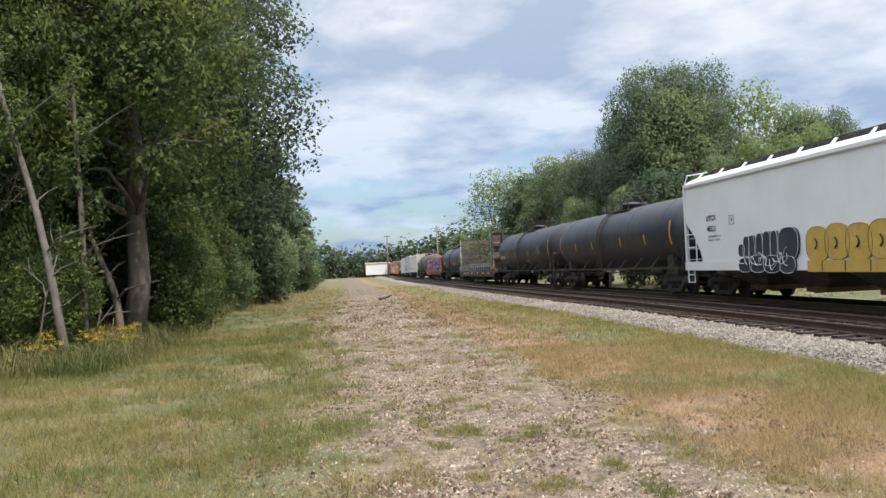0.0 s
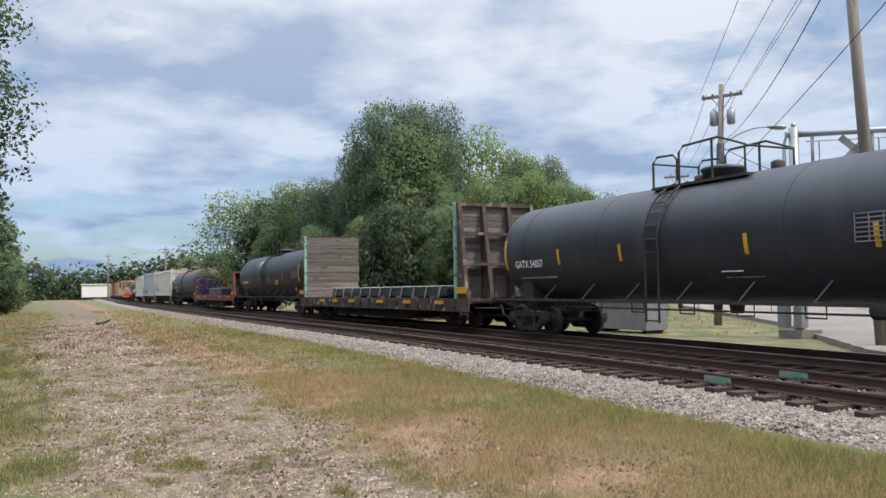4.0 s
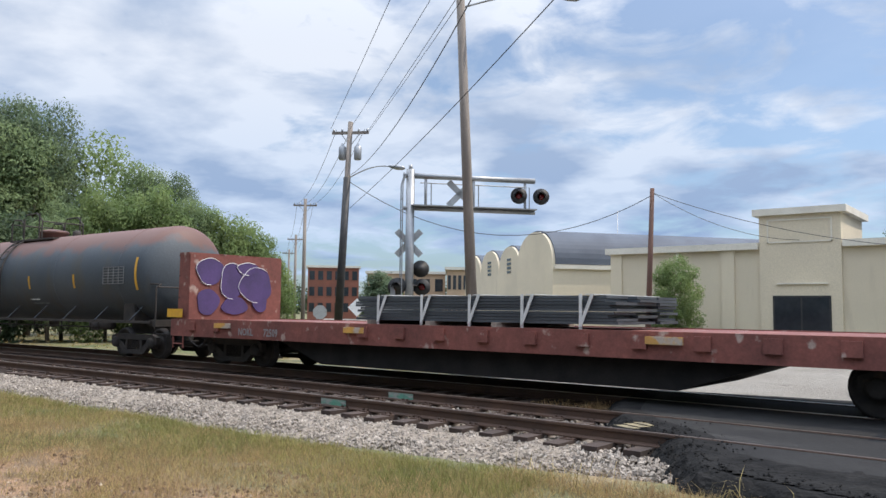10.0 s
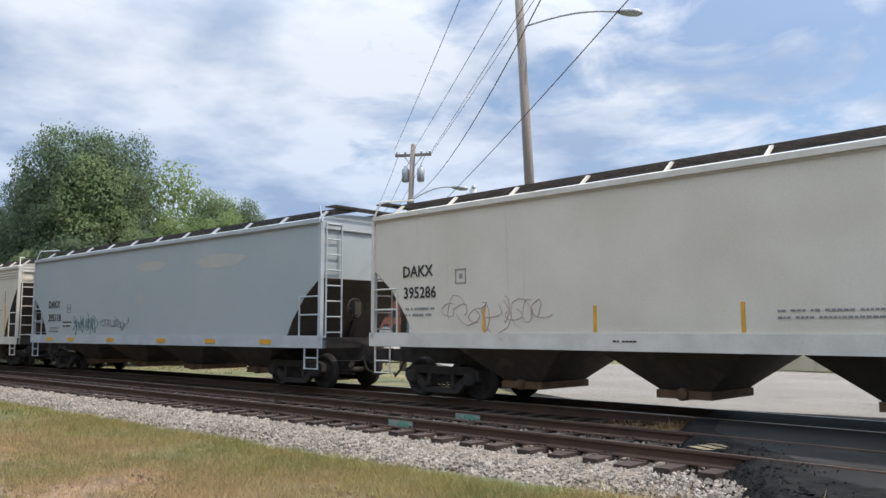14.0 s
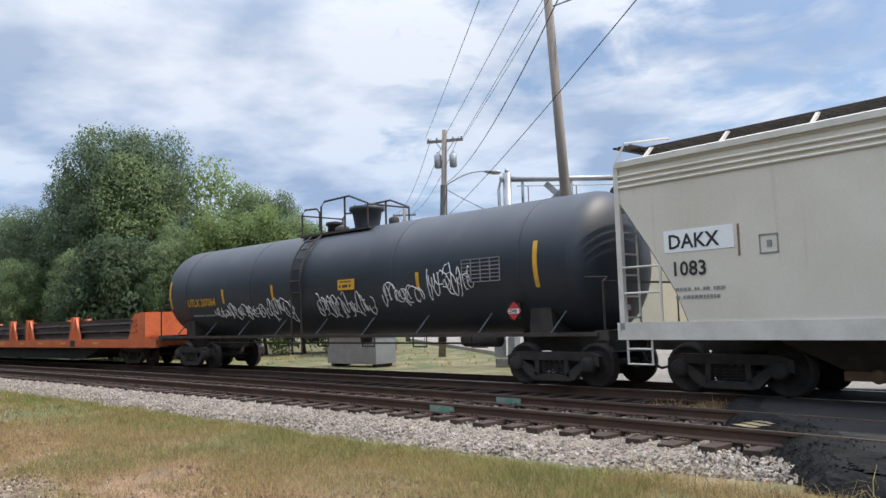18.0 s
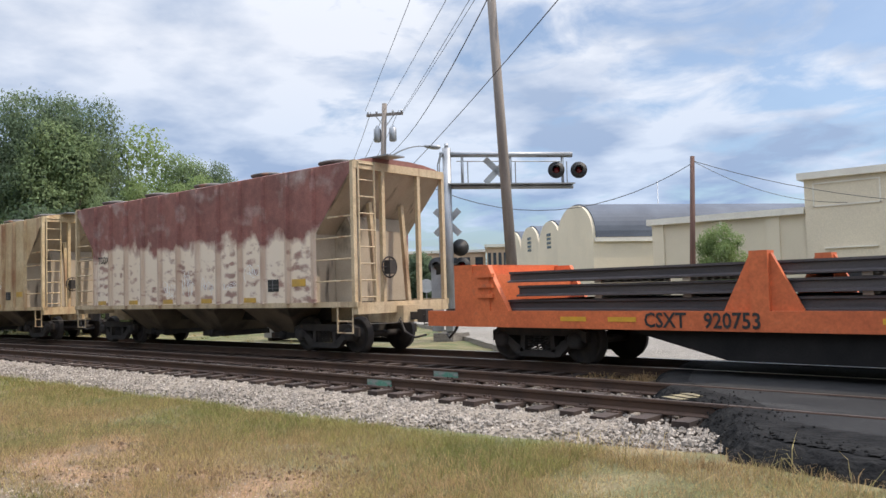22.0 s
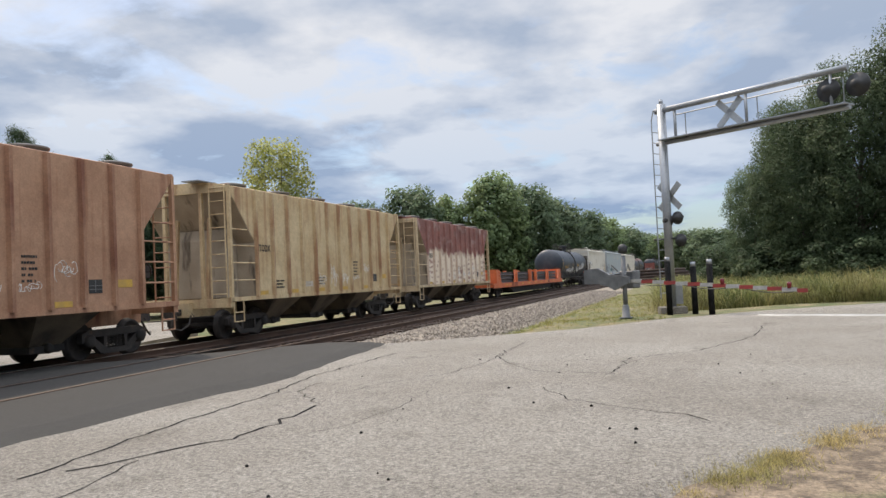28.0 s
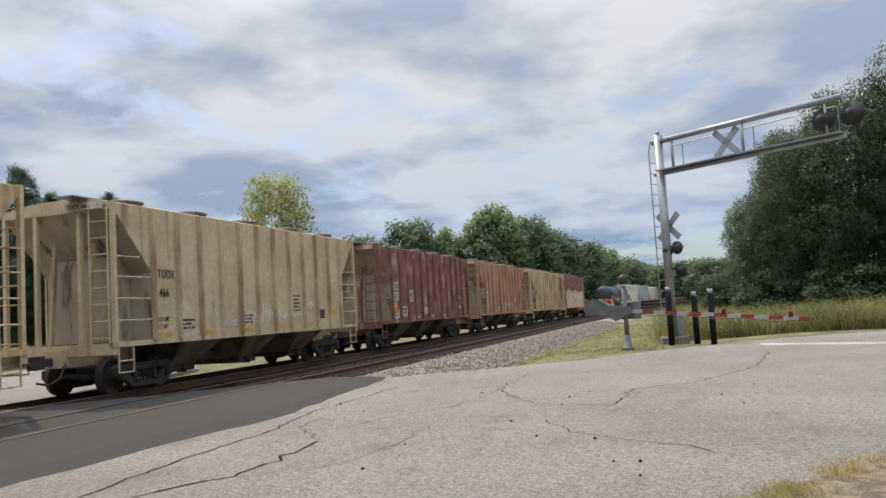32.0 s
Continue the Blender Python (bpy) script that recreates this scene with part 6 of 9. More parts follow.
def earth_material():
    m = surface("earth", (0.066, 0.088, 0.027), (0.12, 0.108, 0.045), 0.95, 0, 0.35, 30, 0.8, c=(0.22, 0.165, 0.09), c_lo=0.46, c_hi=0.72, c_scale=1.1, contrast=0.3)
    nt = m.node_tree
    N, Ln = nt.nodes.new, nt.links.new
    bs = nt.nodes["Principled BSDF"]
    col = bs.inputs["Base Color"].links[0].from_socket
    co = N("ShaderNodeTexCoord")

    def noise_of(scale, detail):
        t = N("ShaderNodeTexNoise")
        t.inputs["Scale"].default_value, t.inputs["Detail"].default_value = scale, detail
        Ln(co.outputs["Object"], t.inputs["Vector"])
        return t.outputs["Fac"]

    def weigh(attr, lo, hi, ns, amount):
        a = N("ShaderNodeAttribute")
        a.attribute_name = attr
        k = N("ShaderNodeMath")
        k.operation, k.inputs[1].default_value = "MULTIPLY_ADD", amount
        Ln(noise_of(ns, 6), k.inputs[0])
        Ln(a.outputs["Fac"], k.inputs[2])
        r = N("ShaderNodeMapRange")
        r.inputs["From Min"].default_value, r.inputs["From Max"].default_value = lo, hi
        Ln(k.outputs[0], r.inputs["Value"])
        return r.outputs[0]

    def over(fac, base, rgb_a, rgb_b, ns):
        inner = N("ShaderNodeMix")
        inner.data_type = "RGBA"
        inner.inputs["A"].default_value, inner.inputs["B"].default_value = (*rgb_a, 1), (*rgb_b, 1)
        r = N("ShaderNodeMapRange")
        r.inputs["From Min"].default_value, r.inputs["From Max"].default_value = 0.38, 0.62
        Ln(noise_of(ns, 9), r.inputs["Value"])
        Ln(r.outputs[0], inner.inputs["Factor"])
        k = N("ShaderNodeMix")
        k.data_type = "RGBA"
        Ln(fac, k.inputs["Factor"])
        Ln(base, k.inputs["A"])
        Ln(inner.outputs["Result"], k.inputs["B"])
        return k.outputs["Result"]

    col = over(weigh("dry", 0.85, 1.35, 0.7, 1.1), col, (0.25, 0.15, 0.085), (0.15, 0.10, 0.055), 2.5)
    col = over(weigh("path", 0.95, 1.32, 0.9, 1.15), col, (0.20, 0.15, 0.10), (0.088, 0.064, 0.042), 5.5)
    # grit: fine light and dark grains over all
    grit = N("ShaderNodeTexNoise")
    grit.inputs["Scale"].default_value, grit.inputs["Detail"].default_value, grit.inputs["Roughness"].default_value = 26, 8, 0.78
    Ln(co.outputs["Object"], grit.inputs["Vector"])
    gr = N("ShaderNodeMapRange")
    gr.inputs["From Min"].default_value, gr.inputs["From Max"].default_value = 0.38, 0.62
    gr.inputs["To Min"].default_value, gr.inputs["To Max"].default_value = 0.5, 1.5
    Ln(grit.outputs["Fac"], gr.inputs["Value"])
    gh = N("ShaderNodeHueSaturation")
    Ln(gr.outputs[0], gh.inputs["Value"])
    Ln(col, gh.inputs["Color"])
    Ln(gh.outputs[0], bs.inputs["Base Color"])
    return m


GROUND = earth()


def slab(name, pts, z0, z1, material, label, category, seed=0, cut=0.6, skirt=0.0, from_x=-99):
    """A paved sheet over an outline, with a thickness and a slightly ragged edge."""
    rng = random.Random(seed)
    fine = []
    for (xa, ya), (xb, yb) in zip(pts, pts[1:] + pts[:1]):
        n = max(1, int(math.hypot(xb - xa, yb - ya) / cut))
        for k in range(n):
            f = k / n
            fine.append((xa + (xb - xa) * f + (rng.uniform(-0.06, 0.06) if k else 0), ya + (yb - ya) * f + (rng.uniform(-0.06, 0.06) if k else 0)))
    bm = B()
    n = len(fine)
    area = sum(fine[i][0] * fine[(i + 1) % n][1] - fine[(i + 1) % n][0] * fine[i][1] for i in range(n))
    sign_ = 1 if area > 0 else -1
    foot = []
    for i in range(n):
        (xa, ya), (xb, yb) = fine[i - 1], fine[(i + 1) % n]
        d = math.hypot(xb - xa, yb - ya) or 1
        k = skirt * rng.uniform(0.96, 1.04) * sign_ * min(1, max(0, fine[i][0] - from_x))
        foot.append((fine[i][0] + k * (yb - ya) / d, fine[i][1] - k * (xb - xa) / d))
    lo, hi = [bm.verts.new((*p, z0)) for p in foot], [bm.verts.new((*p, z1)) for p in fine]
    bm.faces.new(hi if sign_ > 0 else hi[::-1])
    for i in range(n):
        bm.faces.new((lo[i], lo[(i + 1) % n], hi[(i + 1) % n], hi[i]) if sign_ > 0 else (lo[i], hi[i], hi[(i + 1) % n], lo[(i + 1) % n]))
    ob = part(name, bm, material)
    return tagged(ob, label, category, kind="structure")


ROAD_D = Vector((0.72, -0.69))
slab("road", [(1.2, 7.2), (2.2, 5.2), (3.6, 2.8), (4.8, 1.0), (5.3, 0.3), (5.9, -0.45), (7.0, -1.45), (8.25, -2.6), (9.1, -3.3), (13, -6.5), (18, -14), (26, -40), (40, -90), (60, -90), (46, -45), (34, -20), (29.3, -9.8), (28, -6.65), (25.1, -2.7), (22.3, -0.3), (20.9, 2.0), (19.3, 4.9), (12.6, 5.6), (8, 6.8), (3, 7.6)], -0.15, -0.085, M["concrete"], "cracked pale concrete road beside the crossing", "road", 1, skirt=0.35)
slab("pavement", [(-3.25, 8.95), (-2.95, 8.3), (-2.55, 7.55), (-1.5, 7.2), (-0.3, 7.0), (1.0, 6.95), (2.9, 6.72), (4.9, 6.7), (8.0, 6.27), (11.4, 5.5), (12.6, 5.1), (19.3, 4.8), (19.6, 6.0), (17.0, 9.0), (14.0, 12.9), (10.0, 14.4), (4.0, 15.6), (-1.0, 15.4), (-6.2, 14.6), (-5.7, 12.4), (-5.3, 11.3), (-4.55, 10.3), (-3.6, 9.5)], -0.1, -0.012, M["asphalt"], "dark asphalt of the level crossing between the rails", "pavement", 2, skirt=0.5, from_x=2.0)
M["pale_strip"] = surface("pale_strip", (0.50, 0.48, 0.43), (0.34, 0.31, 0.26), 0.9, 0, 2.5, 50, 0.3, contrast=0.25)
slab("road_line", [(26.0, -5.9), (25.2, -5.7), (23.3, -8.0), (21.3, -10.9), (22.1, -11.1), (24.1, -8.2)], -0.09, -0.081, M["pale_strip"], "pale strip across the concrete road", "road line", 4)
slab("road_far", [(-13.0, 17.6), (-6.0, 14.2), (5.0, 15.0), (16.0, 13.6), (30, 14.5), (42, 21), (40, 27), (10, 27.5), (3, 27.8), (-6, 32), (-22, 34.5), (-40, 52), (-90, 100), (-100, 96), (-46, 42), (-24, 27)], -0.46, -0.20, M["concrete"], "pale concrete yard and street beyond the tracks", "road", 3)

# sloping edge of broken tar round the near end of the crossing
def tar_edge(pts, width, z1, z0, seed):
    fine = []
    for (xa, ya), (xb, yb) in zip(pts, pts[1:]):
        n = max(1, int(math.hypot(xb - xa, yb - ya) / 0.07))
        fine += [(xa + (xb - xa) * k / n, ya + (yb - ya) * k / n) for k in range(n)]
    fine.append(pts[-1])
    nn, k_n = len(fine), 15
    verts, faces = [], []
    for i in range(nn):
        (xa, ya), (xb, yb) = fine[max(0, i - 6)], fine[min(nn - 1, i + 6)]
        d = math.hypot(xb - xa, yb - ya) or 1
        nx, ny = (yb - ya) / d, -(xb - xa) / d
        wide = width * (0.8 + 0.5 * noise.noise((fine[i][0] * 1.3, fine[i][1] * 1.3, seed)))
        for k in range(k_n):
            f = k / (k_n - 1)
            o = -0.35 + (wide + 0.35) * f
            x, y = fine[i][0] + nx * o, fine[i][1] + ny * o
            g = max(0, o) / wide
            z = z1 + (z0 - z1) * (g ** 1.4) + (0.05 * noise.noise((x * 4, y * 4, 1)) + 0.045 * noise.noise((x * 13, y * 13, 5)) + 0.025 * noise.noise((x * 29, y * 29, 9))) * min(1, g * 4)
            verts.append((x, y, z))
    for i in range(nn - 1):
        for k in range(k_n - 1):
            q = i * k_n + k
            faces.append((q, q + k_n, q + k_n + 1, q + 1))
    me = bpy.data.meshes.new("tar_edge")
    me.from_pydata(verts, [], faces)
    me.materials.append(M["tar"])
    return tagged(new("tar_edge", me), "crumbling black tar edge of the crossing", "tar edge", kind="structure")


tar_edge([(-6.3, 14.5), (-5.8, 12.4), (-5.4, 11.3), (-4.65, 10.3), (-3.7, 9.5), (-3.38, 8.95), (-3.05, 8.3), (-2.65, 7.5), (-1.55, 7.1), (-0.35, 6.9), (0.4, 6.84)], 0.55, -0.005, -0.42, 3)


def tar_patch(seed):
    """Rough black tar spread over the near corner of the crossing, ragged along its inner edge."""
    verts, faces, at = [], [], {}
    step = 0.07
    for i in range(88):
        for j in range(34):
            x, y = -4.6 + i * step, 6.8 + j * step
            low = float(np.interp(x, [-4.6, -3.5, -3.0, -2.5, -1.5, 1.0, 2.9], [10.4, 9.2, 8.2, 7.5, 7.15, 6.9, 6.7]))
            top = 8.6 - 0.1 * max(0, x + 2.5) - 0.9 * max(0, x - 0.4) + 0.28 * noise.noise((x * 1.5, y * 1.5, seed)) + 0.12 * noise.noise((x * 6, y * 6, seed))
            if low - 0.05 < y < top:
                f = min(1, (top - y) / 0.35, max(0.0, 1.4 - x) / 0.8)
                at[i, j] = len(verts)
                verts.append((x, y, -0.009 + f * (0.014 + 0.02 * noise.noise((x * 5, y * 5, 2)) + 0.016 * noise.noise((x * 17, y * 17, 4)))))
    for i, j in at:
        q = [(i, j), (i + 1, j), (i + 1, j + 1), (i, j + 1)]
        if all(k in at for k in q):
            faces.append([at[k] for k in q])
    me = bpy.data.meshes.new("tar_patch")
    me.from_pydata(verts, [], faces)
    me.materials.append(M["tar"])
    tagged(new("tar_patch", me), "rough black tar spread over the crossing corner", "tar patch", kind="structure")


tar_patch(6)


def crumbs(n, seed):
    rng_ = np.random.RandomState(seed)
    base = np.array([(1, 0, 0), (-1, 0, 0), (0, 1, 0), (0, -1, 0), (0, 0, 1), (0, 0, -1)], float)
    tri = np.array([(0, 2, 4), (2, 1, 4), (1, 3, 4), (3, 0, 4), (2, 0, 5), (1, 2, 5), (3, 1, 5), (0, 3, 5)])
    f = rng_.uniform(0, 1, n)
    X, Y = np.interp(f, [0, 0.25, 0.45, 1], [-4.5, -3.4, -2.7, -0.4]), np.interp(f, [0, 0.25, 0.45, 1], [10.2, 8.9, 7.5, 6.85])
    d = rng_.normal(0, 0.28, n) - 0.08
    X, Y = X + d * np.where(f < 0.45, 0.8, 0.1), Y + d * np.where(f < 0.45, 0.6, 1.0)
    Z = np.where(d > 0, -0.005, -0.03 + d * 0.62) + rng_.uniform(-0.02, 0.02, n)
    size = 0.006 + 0.022 * rng_.uniform(0, 1, n) ** 4
    V = base[None] * (size[:, None, None] * rng_.uniform(0.6, 1.3, (n, 6, 1)))
    a = rng_.uniform(0, 6.28, n)
    V = np.stack([V[..., 0] * np.cos(a)[:, None] - V[..., 1] * np.sin(a)[:, None], V[..., 0] * np.sin(a)[:, None] + V[..., 1] * np.cos(a)[:, None], V[..., 2] * 0.7], -1)
    V += np.stack([X, Y, Z], -1)[:, None]
    me = bpy.data.meshes.new("asphalt_rubble")
    me.from_pydata(V.reshape(-1, 3).tolist(), [], (tri[None] + 6 * np.arange(n)[:, None, None]).reshape(-1, 3).tolist())
    me.materials.append(M["tar"])
    tagged(new("asphalt_rubble", me), "crumbled black tar at the crossing edge", "rubble", kind="stuff")


crumbs(2600, 9)

# cracks in the concrete
def crack(pts, w):
    bm = B()
    rng_ = random.Random(len(pts) * 7 + int(abs(pts[0][0]) * 10))
    fine = []
    for (xa, ya), (xb, yb) in zip(pts, pts[1:]):
        n = max(2, int(math.hypot(xb - xa, yb - ya) / 0.22))
        for k in range(n):
            f = k / n
            fine.append(Vector((xa + (xb - xa) * f + rng_.gauss(0, 0.035), ya + (yb - ya) * f + rng_.gauss(0, 0.035), -0.081)))
    for a, b in zip(fine, fine[1:]):
        d = (b - a).normalized()
        n_ = Vector((-d.y, d.x, 0)) * w * rng_.uniform(0.4, 1.3)
        bm.faces.new([bm.verts.new(p) for p in (a - n_, b - n_, b + n_, a + n_)])
    tagged(part("crack", bm, M["tar"]), "dark tar-filled crack in the concrete road", "crack", "cracks in the road", kind="structure")


crack([(6.3, 4.7), (7.2, 4.63), (8.4, 4.59), (10.0, 4.43), (10.8, 4.28), (13.2, 4.3), (17.0, 3.6)], 0.016)
crack([(6.5, 4.4), (7.2, 4.0), (7.8, 3.44), (8.7, 3.29), (10.1, 3.21)], 0.02)
crack([(5.2, 4.0), (6.0, 3.9), (7.2, 4.0)], 0.008)
crack([(10.1, 3.21), (11.2, 3.9), (12.4, 3.9)], 0.008)
crack([(11.0, 3.24), (12.2, 2.6), (13.1, 1.83), (16.0, 1.2)], 0.008)
crack([(11.0, 0.4), (9.95, 0.03), (9.3, -0.58), (8.7, -1.15), (8.15, -1.53)], 0.009)
crack([(12.3, -0.63), (14.5, -1.1), (14.9, -1.75), (15.2, -2.3), (18, -4.0), (22, -5.2)], 0.012)
crack([(12.3, -0.63), (13.0, 0.6), (15.5, 1.4), (19, 0.9)], 0.01)
crack([(7.8, 3.44), (8.1, 2.6), (9.4, 2.1), (11.2, 1.9)], 0.005)

M["mark_yellow"] = surface("mark_yellow", (0.27, 0.22, 0.12), (0.10, 0.085, 0.055), 0.9, 0, 9, 50, 0.2)
# strokes of paint, worn, on the tar by the rails
bm = B()
for k in range(4):
    a = Vector((-4.36 + 0.045 * k, 9.52 + 0.2 * k, -0.007))
    bm.faces.new([bm.verts.new(a + Vector(d)) for d in ((0, 0, 0), (0.1, 0.1, 0), (-0.22, 0.26, 0), (-0.32, 0.16, 0))])
tagged(part("paint_mark", bm, M["mark_yellow"]), "worn pale yellow paint strokes on the asphalt", "paint mark")



# ---- tracks ----
RAIL = [(-0.07, -0.17), (0.07, -0.17), (0.07, -0.155), (0.012, -0.13), (0.012, -0.045), (0.036, -0.035), (0.036, -0.004), (0.03, 0.0), (-0.03, 0.0), (-0.036, -0.004), (-0.036, -0.035), (-0.012, -0.045), (-0.012, -0.13), (-0.07, -0.155)]
RAIL_HEAD = [(-0.031, -0.002), (0.031, -0.002), (0.031, 0.0035), (-0.031, 0.0035)]


def sweep(name, outline, off, s0, s1, step, material, parent=None):
    n = len(outline)
    ss = np.arange(s0, s1 + step, step)
    verts, faces = [], []
    for s in ss:
        c, h = on_line(float(s))
        for (o, z) in outline:
            verts.append((c.x - (off + o) * math.sin(h), c.y + (off + o) * math.cos(h), c.z + z))
    for i in range(len(ss) - 1):
        for k in range(n):
            a, b = i * n + k, i * n + (k + 1) % n
            faces.append((a, b, b + n, a + n))
    me = bpy.data.meshes.new(name)
    me.from_pydata(verts, [], faces)
    me.materials.append(material)
    ob = new(name, me)
    ob.parent = parent
    return ob


M["rail_worn"] = surface("rail_worn", (0.13, 0.10, 0.082), (0.085, 0.062, 0.05), 0.55, 0.8, 3, 40, 0.05)
TRACKS = []
for nm, off in (("near_track", NEAR_OFF), ("far_track", FAR_OFF)):
    tr_ = thing(nm, "rusty railway track on wooden ties" if off < 2 else "railway track that carries the train", "railway track")
    tr_["kind"] = "structure"
    TRACKS.append((tr_, off))
    for o in (-0.7525, 0.7525):
        sweep("rail", RAIL, off + o, -340, 340, 2.0, M["rail"], tr_)
        sweep("rail_head", RAIL_HEAD, off + o, -340, 340, 2.0, M["rail_top"] if off > 2 else M["rail_worn"], tr_)

bm = soften(box(B(), -0.11, 0.11, -1.28, 1.28, -0.33, -0.172), 0.012)
TIE = bpy.data.meshes.new("tie")
bm.to_mesh(TIE)
bm.free()
TIE.materials.append(M["tie"])
bm = box(B(), -0.095, 0.095, -0.16, 0.16, -0.172, -0.158)
for x, y in ((-0.05, -0.1), (0.05, -0.1), (-0.05, 0.1), (0.05, 0.1)):
    box(bm, x - 0.014, x + 0.014, y - 0.014, y + 0.014, -0.16, -0.128)
PLATE = bpy.data.meshes.new("tie_plate")
bm.to_mesh(PLATE)
bm.free()
PLATE.materials.append(M["rail"])


def lay_ties():
    rng_ = random.Random(5)
    for tr_, off in TRACKS:
        far_v, far_f = [], []
        s = -330.0
        while s < 300:
            s += 0.53
            c, h = on_line(s, off)
            if (-3.75 if off < 2 else -6.0) < c.x < 19.0:
                continue
            close = (-44 < s < -5 and off < 2) or (-24 < s < -5) or (19 < s < 34 and off < 2)
            m = pose(c.x, c.y, c.z + rng_.uniform(-0.012, 0.006), rng_.uniform(-0.6, 0.6), 0, math.degrees(h) + rng_.uniform(-1.6, 1.6)) @ Matrix.Translation((0, rng_.uniform(-0.06, 0.06), 0))
            if close:
                t_ = shared("tie", TIE, tr_, m)
                if -30 < s and off < 2:
                    for o in (-0.7525, 0.7525):
                        shared("tie_plate", PLATE, tr_, m @ Matrix.Translation((0, o, 0)))
            elif s > -160 and s < 150:
                b0 = len(far_v)
                for x in (-0.11, 0.11):
                    for y in (-1.28, 1.28):
                        for z in (-0.33, -0.172):
                            far_v.append(m @ Vector((x, y, z)))
                far_f += [tuple(b0 + q for q in f) for f in ((0, 1, 3, 2), (4, 6, 7, 5), (0, 4, 5, 1), (2, 3, 7, 6), (1, 5, 7, 3))]
        me = bpy.data.meshes.new("far_ties")
        me.from_pydata([tuple(v) for v in far_v], [], far_f)
        me.materials.append(M["tie"])
        ob = new("far_ties", me)
        ob.parent = tr_
        ob["kind"] = "stuff"


lay_ties()
for off in (NEAR_OFF, FAR_OFF):
    for o, side in ((-0.7525, 1), (0.7525, -1)):
        a, b = sorted((0.04 * side, 0.1 * side))
        fw = sweep("flangeway", [(a, -0.03), (b, -0.03), (b, -0.009), (a, -0.009)], off + o, -3.0 if off < 2 else -5.0, 19.0, 0.8, M["tar"], TRACKS[0][0] if off < 2 else TRACKS[1][0])

# joint bars painted green on the near track
for s, o in ((-9.65, -0.7525), (-9.5, 0.7525)):
    c, h = on_line(s, NEAR_OFF + o)
    bm = soften(box(B(), -0.29, 0.29, -0.032, -0.012, -0.15, -0.03), 0.006)
    for k in range(4):
        tube(bm, [(-0.21 + k * 0.14, -0.045, -0.09), (-0.21 + k * 0.14, -0.03, -0.09)], 0.014, 6)
    jb = part("joint_bar", bm, M["green_plate"], TRACKS[0][0], "green-painted joint bar")
    jb.matrix_basis = pose(c.x, c.y, c.z, 0, 0, math.degrees(h))


def ballast_bed():
    """The bank of stone under both tracks: a swept section, roughened."""
    rng_ = random.Random(3)
    ss = np.concatenate([np.arange(-340, -60, 3.0), np.arange(-60, 60, 0.35), np.arange(60, 340, 3.0)])
    outline = [(-2.7, -0.62), (-2.2, -0.44), (-1.45, -0.27), (-0.75, -0.235), (-0.2, -0.235), (0.75, -0.215), (1.6, -0.22), (2.0, -0.26), (2.45, -0.26), (3.0, -0.21), (3.5, -0.24), (4.9, -0.22), (5.4, -0.2), (6.2, -0.24), (7.2, -0.5), (7.8, -0.66)]
    verts, faces = [], []
    n = len(outline)
    for s in ss:
        c, h = on_line(float(s))
        for k, (o, z) in enumerate(outline):
            if s > 17 and k < 3:
                o = (-4.3, -3.2, -1.6)[k]
            oo = o + (rng_.uniform(-0.1, 0.1) if 0 < k < 3 or k > n - 4 else 0)
            low = 0.12 if -4.4 + 0.75 * min(0, 0.6 - oo) < c.x < 19.5 else 0
            verts.append((c.x - oo * math.sin(h), c.y + oo * math.cos(h), c.z + z - low + rng_.uniform(-0.015, 0.015)))
    for i in range(len(ss) - 1):
        for k in range(n - 1):
            a = i * n + k
            faces.append((a, a + 1, a + 1 + n, a + n))
    me = bpy.data.meshes.new("ballast_bed")
    me.from_pydata(verts, [], faces)
    me.materials.append(M["ballast"])
    return tagged(new("ballast_bed", me), "bank of pale crushed stone under the tracks", "ballast", kind="structure")


M["ballast"] = surface("ballast", (0.27, 0.225, 0.175), (0.16, 0.132, 0.10), 0.9, 0, 9, 26, 1.2, c=(0.08, 0.062, 0.046), c_lo=0.52, c_hi=0.66, c_scale=14)
ballast_bed()


def loose_stones(name, n, s0, s1, o0, o1, size, seed, label, zfun):
    rng_ = np.random.RandomState(seed)
    base = np.array([(1, 0, 0), (-1, 0, 0), (0, 1, 0), (0, -1, 0), (0, 0, 1), (0, 0, -1)], float)
    tri = np.array([(0, 2, 4), (2, 1, 4), (1, 3, 4), (3, 0, 4), (2, 0, 5), (1, 2, 5), (3, 1, 5), (0, 3, 5)])
    S, O = rng_.uniform(s0, s1, n), rng_.uniform(o0, o1, n)
    H = np.interp(S, LINE_S, LINE_H)
    X = np.interp(S, LINE_S, LINE_X) - O * np.sin(H)
    Y = np.interp(S, LINE_S, LINE_Y) + O * np.cos(H)
    Z = np.interp(O, *zfun) + np.interp(S, LINE_S, LINE_Z)
    V = np.zeros((n, 6, 3))
    for i in range(n):
        q = rng_.normal(size=(3, 3))
        q, _ = np.linalg.qr(q)
        V[i] = (base * (size * rng_.uniform(0.5, 1.25) * rng_.uniform(0.65, 1.2, (6, 1))) * rng_.uniform(0.7, 1.15, 3)) @ q + (X[i], Y[i], Z[i] + size * rng_.uniform(-0.2, 0.55))
    F = (tri[None] + 6 * np.arange(n)[:, None, None]).reshape(-1, 3)
    me = bpy.data.meshes.new(name)
    me.from_pydata(V.reshape(-1, 3).tolist(), [], F.tolist())
    me.materials.append(M["stone"])
    return tagged(new(name, me), label, "ballast", kind="stuff")


